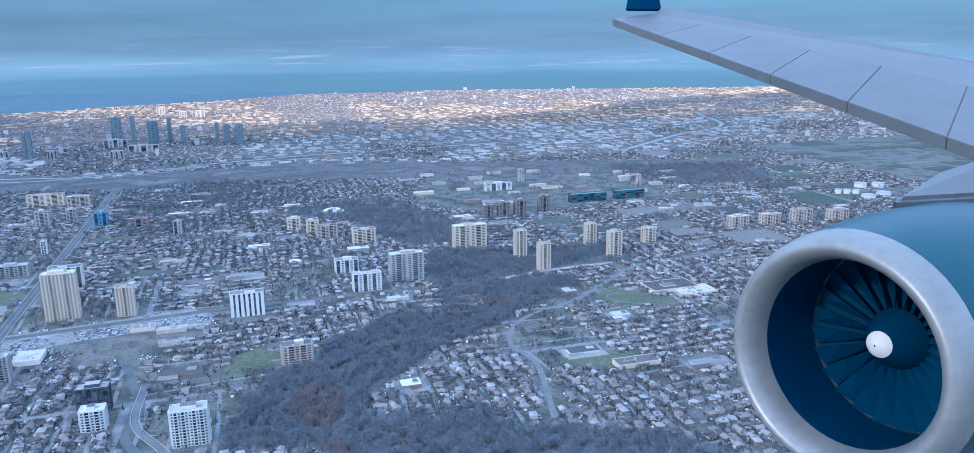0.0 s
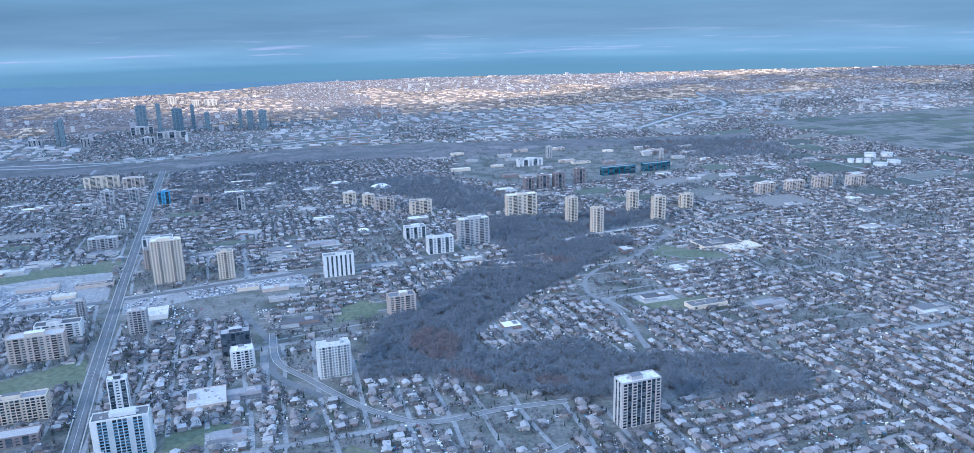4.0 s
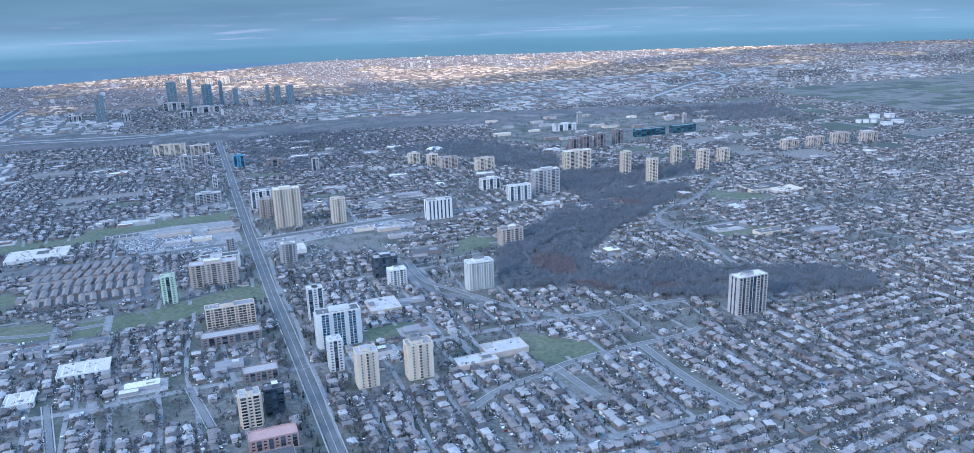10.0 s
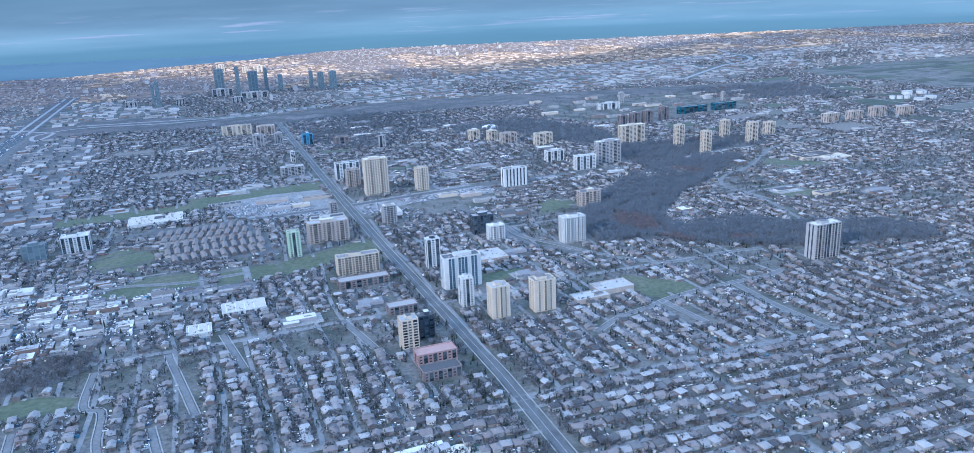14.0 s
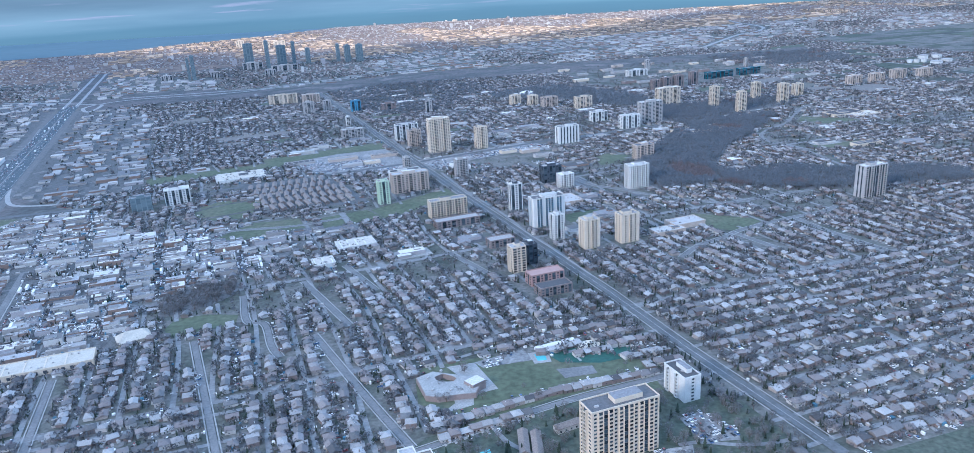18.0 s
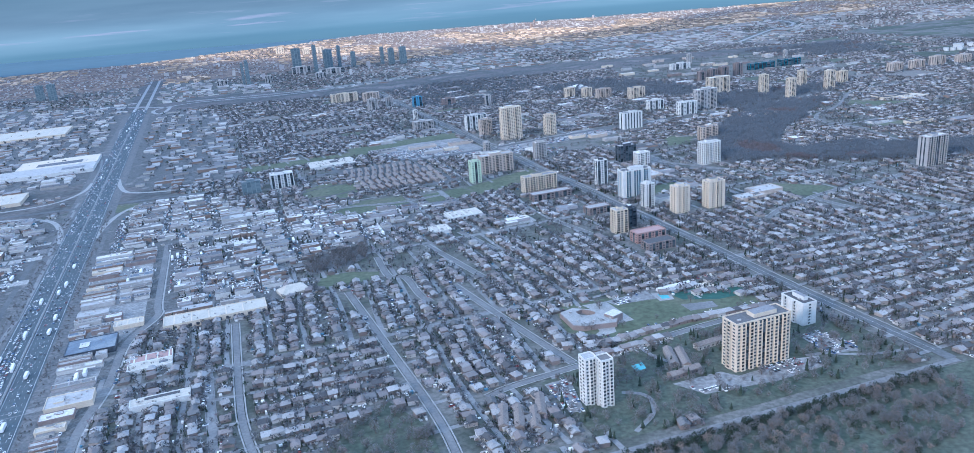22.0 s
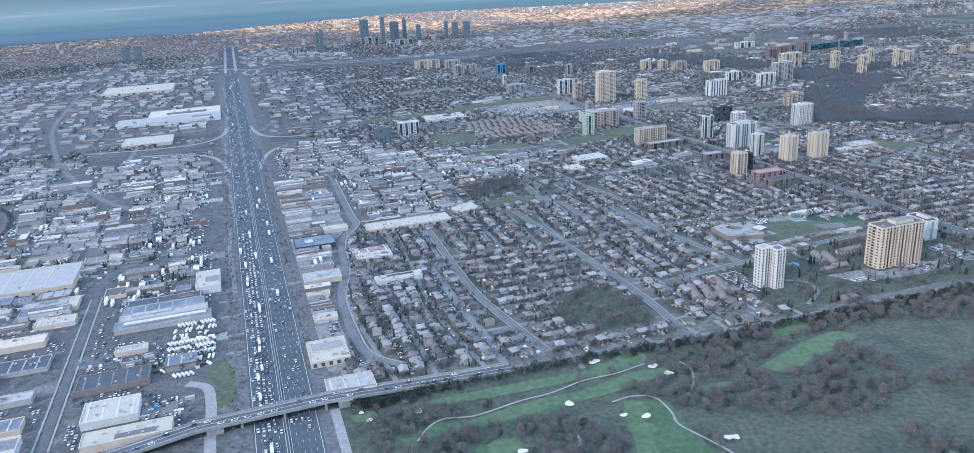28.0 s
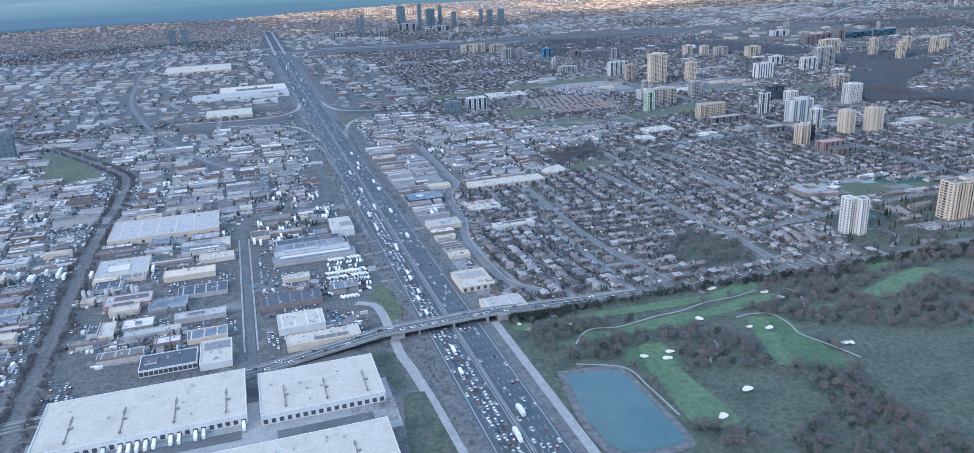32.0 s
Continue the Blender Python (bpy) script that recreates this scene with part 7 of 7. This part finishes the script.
for poly in TURF:
    sheet("mown_rough", smooth(poly + poly[:1], 4)[:-1], 0.17, TURF_MAT, "dark green mown rough beside a fairway", "turf")
for poly in FAIRWAYS:
    sheet("fairway", smooth(poly + poly[:1], 4)[:-1], 0.27, FAIRWAY, "bright green mown fairway", "fairway")
for k, (u, v, r) in enumerate([(-805.9, -22.1, 8.9), (-724.3, -35.6, 7.4), (-715.1, -12.2, 6.2), (-713.8, 36.3, 7.5)]):
    sheet("putting_green", oval(u, v, r, r * 1.2, 20, seed=k + 40), 0.36, FAIRWAY, "smooth bright putting green", "putting green")
for k, (u, v, r) in enumerate([(-877.8, 48.4, 2.0), (-874.5, 37.8, 2.4), (-843.5, 35.7, 2.9), (-714.2, 49.6, 4.0), (-680.5, 27.7, 3.5), (-675.9, 15.4, 3.4), (-752.5, 6.8, 3.3), (-727.2, -18.1, 2.4), (-715.2, -24.3, 3.1), (-682.7, -62.0, 3.0), (-816.9, -28.3, 2.9), (-797.9, -28.9, 3.0), (-803.9, -36.0, 3.3), (-778.6, -87.7, 3.6), (-809.1, -107.6, 3.4), (-679.0, -63.4, 2.5)]):
    rim = oval(u, v, r * 1.15, r * 1.0, 15, seed=k, wob=0.16)
    sheet("bunker_lip", rim, 0.46, ROUGH, "dark turf lip round a bunker", "bunker")
    sheet("bunker", [(u + (a - u) * 0.84, v + (b - v) * 0.84) for a, b in rim], 0.56, SAND, "pale sand bunker on a golf course", "bunker")
POND = smooth([(-875, -32), (-855, -35), (-841, -41), (-840, -81), (-841, -116), (-850, -122), (-879, -117), (-883, -82), (-875, -32)], 4)[:-1]
pc = np.mean(POND, 0)
sheet("pond_bank", [(pc[0] + (a - pc[0]) * 1.22, pc[1] + (b - pc[1]) * 1.14) for a, b in POND], 0.26, EARTH, "bare brown earth bank round a pond", "bank")
sheet("pond", POND, 0.4, WATER, "still blue-green pond on a golf course", "pond")
for line in ([(-852, 4), (-843, 15), (-831, 21), (-811, 17), (-780, 22), (-758, 23), (-732, 29), (-709, 29), (-684, 33)], [(-727, -2), (-712, -1), (-700, -8), (-699, -26), (-702, -39), (-697, -54), (-692, -68), (-688, -82)], [(-762, -26), (-764, -34), (-771, -44), (-778, -47), (-781, -52)], [(-680, -14), (-667, -1), (-659, 16), (-661, 27)], [(-863, -21), (-836, -37), (-833, -64), (-832, -98)]):
    strip("golf_path", smooth(line), 1.5, 0.4, CONCRETE, "pale winding golf path", "path")

turf = np.array(GOLF, float)
clear = [*FAIRWAYS, *TURF, [(pc[0] + (a - pc[0]) * 1.3, pc[1] + (b - pc[1]) * 1.2) for a, b in POND]]
belt = np.array([(u, float(np.interp(u, [-885, -772, -700, -620, -500, -400, -274], [57, 62, 57, 49.5, 45.5, 42.5, 39.5])) - abs(rng.normal(0, 4.5))) for u in np.arange(-885, -300, 0.42)])
belt = belt[free_of(belt, 0, [])]
wild = rng.uniform((-890, -190), (-120, 44), (6700, 2))
wild = wild[free_of(wild, 1, clear) & free_of(wild + [3, 0], 0, clear) & free_of(wild - [3, 0], 0, clear) & free_of(wild - [0, 4], 0, clear)]
dense = field_noise(wild, 34, 21) + 0.12 * (wild[:, 0] < -800)
wild = wild[dense > 0.45]
pick = rng.random(len(wild))
NEAR_BARE = [join(crown(330, s + 10, size=0.10), trunk(4, s)) for s in range(4)]


EVERGREENS = [join(crown(110, s + 80, 1.15, 0.19), trunk(0, s)) for s in range(4)]


def lone_trees(points, radius, shapes, mats, name, label):
    """Trees that stand as things of their own, with trunk and crown."""
    made = []
    for top, stem in shapes:
        made.append((solid("crown", top, mats=mats), solid("trunk", stem, mats=mats)))
    for u, v in points:
        r = radius * rng.uniform(0.7, 1.35)
        t = thing(name, label, "tree", "", grid_pose(u, v, 0, rng.uniform(0, 360)))
        a, b = made[int(rng.integers(0, len(made)))]
        link_part("crown", a, t, scale=(r, r, r))
        link_part("trunk", b, t, scale=(r, r, r))


edge_trees = wild[(wild[:, 1] > -150) & (pick < 0.16)][:130]
lone_trees(edge_trees, 3.5, [(crown(420, s + 10, size=0.09), trunk(5, s)) for s in range(4)], [GOLF_TWIGS, BARK], "bare_tree", "leafless grey-brown tree on a golf course")
lone_trees(belt[::20][:70], 2.7, [(crown(150, s + 70, 1.2, 0.2), trunk(2, s)) for s in range(3)], [NEEDLES, BARK], "evergreen_tree", "dark evergreen tree in a belt along a road")
plant("golf_trees", wild[(pick > 0.16) & (pick < 0.72)], 3.3, NEAR_BARE, [GOLF_TWIGS, BARK], "leafless trees between fairways")
plant("golf_russet_trees", wild[(pick > 0.78) & (pick < 0.9)], 3.0, NEAR_BARE, [RUST, BARK], "russet trees between fairways")
plant("belt_trees", np.delete(belt, np.s_[::3], 0)[1::4], 2.6, NEAR_BARE, [GOLF_TWIGS, BARK], "bare trees in a belt along a road")
plant("golf_conifers", np.concatenate([wild[pick > 0.9], np.delete(belt, np.s_[::3], 0)[::2]]), 2.6, EVERGREENS, [NEEDLES, BARK], "dark conifers along the course")
verge = np.concatenate([np.c_[rng.uniform(-957, -946, 700), rng.uniform(-400, 900, 700)], np.c_[rng.uniform(-902, -895, 300), rng.uniform(120, 900, 300)]])
plant("verge_scrub", verge, 1.0, SCRUB, [GOLF_TWIGS], "brown scrub along the motorway")
rail_line = ROADS[RAIL][0]
rail = rail_line[rng.integers(0, len(rail_line) - 1, 1400)]
step = np.diff(rail_line, axis=0)
k = rng.integers(0, len(step), 1400)
rail = rail_line[k] + step[k] * rng.random((1400, 1)) + rng.choice((-1, 1), (1400, 1)) * np.c_[rng.uniform(5.5, 11, 1400), rng.uniform(-2, 2, 1400)]
plant("rail_scrub", rail, 1.9, BARE_SHAPES, [BARE, BARK], "brown scrub along the rail line")
ind_trees = cells[rng.random(len(cells)) < 0.35] + 13
plant("yard_trees", ind_trees[free_of(ind_trees, 1, FIELDS)].repeat(2, 0) + rng.uniform(-6, 6, (2 * int(free_of(ind_trees, 1, FIELDS).sum()), 2)), 2.6, BARE_SHAPES, [BARE, BARK], "bare trees between yards")
school_trees = np.concatenate([sow(SCHOOL, 24), sow(HIGHRISE, 8), sow(MALL, 30), sow(CAMPUS, 24)])
plant("tower_conifers", sow(HIGHRISE, 15), 2.4, CONIFERS, [NEEDLES, BARK], "dark conifers round tower blocks")
plant("street_trees", school_trees, 3.2, BARE_SHAPES, [GOLF_TWIGS, BARK], "bare trees round school and towers")

# ---- the aircraft's wing and engine, beside the first eye ----
EYE0 = pose(*PATH[0][1], 90 + PATH[0][3], 0, PATH[0][2]) @ pose(0, 0, 0, 0, 0, PATH[0][4])


def out_there(px, py, far):
    """A place far metres ahead of the cabin window, through a point of its view."""
    return EYE0 @ (Vector(((px - 784) / 1240, (365 - py) / 1240, -1)) * far)


aircraft = thing("aircraft", "airliner wing with a teal jet engine slung under it", "aircraft", "", Matrix.Translation(out_there(1335, 580, 7.75)))
BASE = aircraft.matrix_world.inverted()
FORE = Vector((-0.83, -0.56, 0.06)).normalized()
SIDE = FORE.cross(Vector((0, 0, 1))).normalized()
UP = SIDE.cross(FORE)


def lathe(name, profile, mat, n=56, parent=None, label="", lift=Vector((0, 0, 0)), squash=1.0):
    """A ring turned about the engine's axis from rows of radius and distance ahead of the lip."""
    v, f = [], []
    for r, s in profile:
        for i in range(n):
            a = 2 * math.pi * i / n
            v.append(FORE * s + SIDE * (r * math.cos(a)) + UP * (r * squash * math.sin(a)) + lift)
    for k in range(len(profile) - 1):
        for i in range(n):
            j = (i + 1) % n
            f.append((k * n + i, k * n + j, (k + 1) * n + j, (k + 1) * n + i))
    me = solid(name, shape([tuple(x) for x in v], f), mats=[mat])
    for p in me.polygons:
        p.use_smooth = True
    ob = new(name, me)
    ob.parent = parent
    if label:
        ob["label"] = label
    return ob


def arc(r0, s0, r1, s1, bulge, n=8):
    """A rounded row of the profile between two places."""
    rows = []
    for i in range(n + 1):
        t = i / n
        rows.append((r0 + (r1 - r0) * t, s0 + (s1 - s0) * t + bulge * math.sin(math.pi * t)))
    return rows


engine = lathe("engine", [(1.30, -0.34), (1.36, -0.8), (1.42, -1.5), (1.44, -2.3), (1.40, -3.1), (1.30, -3.9), (1.12, -4.6)], TEAL, parent=aircraft, label="glossy teal engine cowling")
lathe("intake_lip", [(1.302, -0.34), (1.27, -0.2), *arc(1.24, -0.1, 1.04, -0.1, 0.09), (1.0, -0.22), (0.985, -0.36)], ALLOY, parent=engine, label="pale grey metal intake lip")
lathe("intake_liner", [(0.985, -0.36), (1.02, -0.7), (1.04, -1.1), (1.05, -1.35)], NAVY, parent=engine, label="dark blue intake liner")
lathe("fan_back", [(1.05, -1.42), (0.6, -1.46), (0.02, -1.48)], NAVY, parent=engine)
lathe("spinner", [(0.34, -1.30), (0.28, -1.14), (0.18, -0.98), (0.145, -0.93)], NAVY, parent=engine, label="dark conical spinner")
lathe("spinner_tip", [(0.145, -0.93), (0.09, -0.87), (0.01, -0.84)], WHITE, parent=engine, label="white spinner tip")
for k in range(24):
    a = 2 * math.pi * k / 24
    radial, tang = SIDE * math.cos(a) + UP * math.sin(a), UP * math.cos(a) - SIDE * math.sin(a)
    rows = [(0.32, 0.05, 0.5), (0.65, 0.10, 0.8), (1.02, 0.13, 1.1)]
    v = []
    for r, c, tw in rows:
        e = (tang * math.sin(tw) + FORE * math.cos(tw)) * c
        v += [radial * r + FORE * -1.32 + e, radial * r + FORE * -1.32 - e, radial * r + FORE * -1.345 - e, radial * r + FORE * -1.345 + e]
    faces = [(q + i, q + (i + 1) % 4, q + 4 + (i + 1) % 4, q + 4 + i) for q in (0, 4) for i in range(4)] + [(3, 2, 1, 0), (8, 9, 10, 11)]
    ob = new("fan_blade", solid("fan_blade", shape([tuple(x) for x in v], faces), mats=[NAVY]))
    ob.parent = engine


def panel(name, corners, thick, mat, parent, label="", edge_width=0.05):
    """A slab between four places, thick metres deep."""
    p = [BASE @ Vector(c) for c in corners]
    n = (p[1] - p[0]).cross(p[3] - p[0]).normalized() * thick / 2
    v = [tuple(x + n) for x in p] + [tuple(x - n) for x in p]
    bm = bmesh.new()
    vs = [bm.verts.new(x) for x in v]
    for f in [(0, 1, 2, 3), (7, 6, 5, 4), (0, 4, 5, 1), (1, 5, 6, 2), (2, 6, 7, 3), (3, 7, 4, 0)]:
        bm.faces.new([vs[i] for i in f])
    bmesh.ops.recalc_face_normals(bm, faces=bm.faces)
    bmesh.ops.bevel(bm, geom=bm.edges[:], offset=min(edge_width, thick * 0.3), segments=2, affect="EDGES")
    me = bpy.data.meshes.new(name)
    bm.to_mesh(me)
    bm.free()
    me.materials.append(mat)
    ob = new(name, me)
    ob.parent = parent
    if label:
        ob["label"] = label
    return ob


le0, le1 = out_there(1700, 296, 10.0), out_there(986, 36, 24.0)
mid0, mid1 = out_there(1700, 182, 12.0), out_there(1052, 27, 24.8)
te0, te1 = out_there(1700, 128, 14.5), out_there(1066, 14, 25.6)
wing = panel("wing", [mid0, mid1, te1, te0], 0.16, WING_GREY, aircraft, "pale grey upper wing skin")
cuts = [0, 0.12, 0.27, 0.43, 0.60, 0.78, 1.0]
for a, b in zip(cuts[:-1], cuts[1:]):
    b -= 0.0006
    panel("slat", [le0.lerp(le1, a), le0.lerp(le1, b), mid0.lerp(mid1, b), mid0.lerp(mid1, a)], 0.22, WING_GREY, wing, "grey leading-edge slat", 0.012)
panel("winglet", [out_there(1008, 17, 24.6), out_there(1064, 18, 25.6), out_there(1050, -60, 25.8), out_there(1022, -60, 25.4)], 0.12, NAVY, wing, "dark blue winglet")
panel("pylon", [out_there(1432, 346, 9.0), out_there(1700, 330, 9.6), out_there(1700, 235, 11.0), out_there(1500, 302, 10.0)], 0.4, WING_GREY, aircraft, "grey engine pylon")
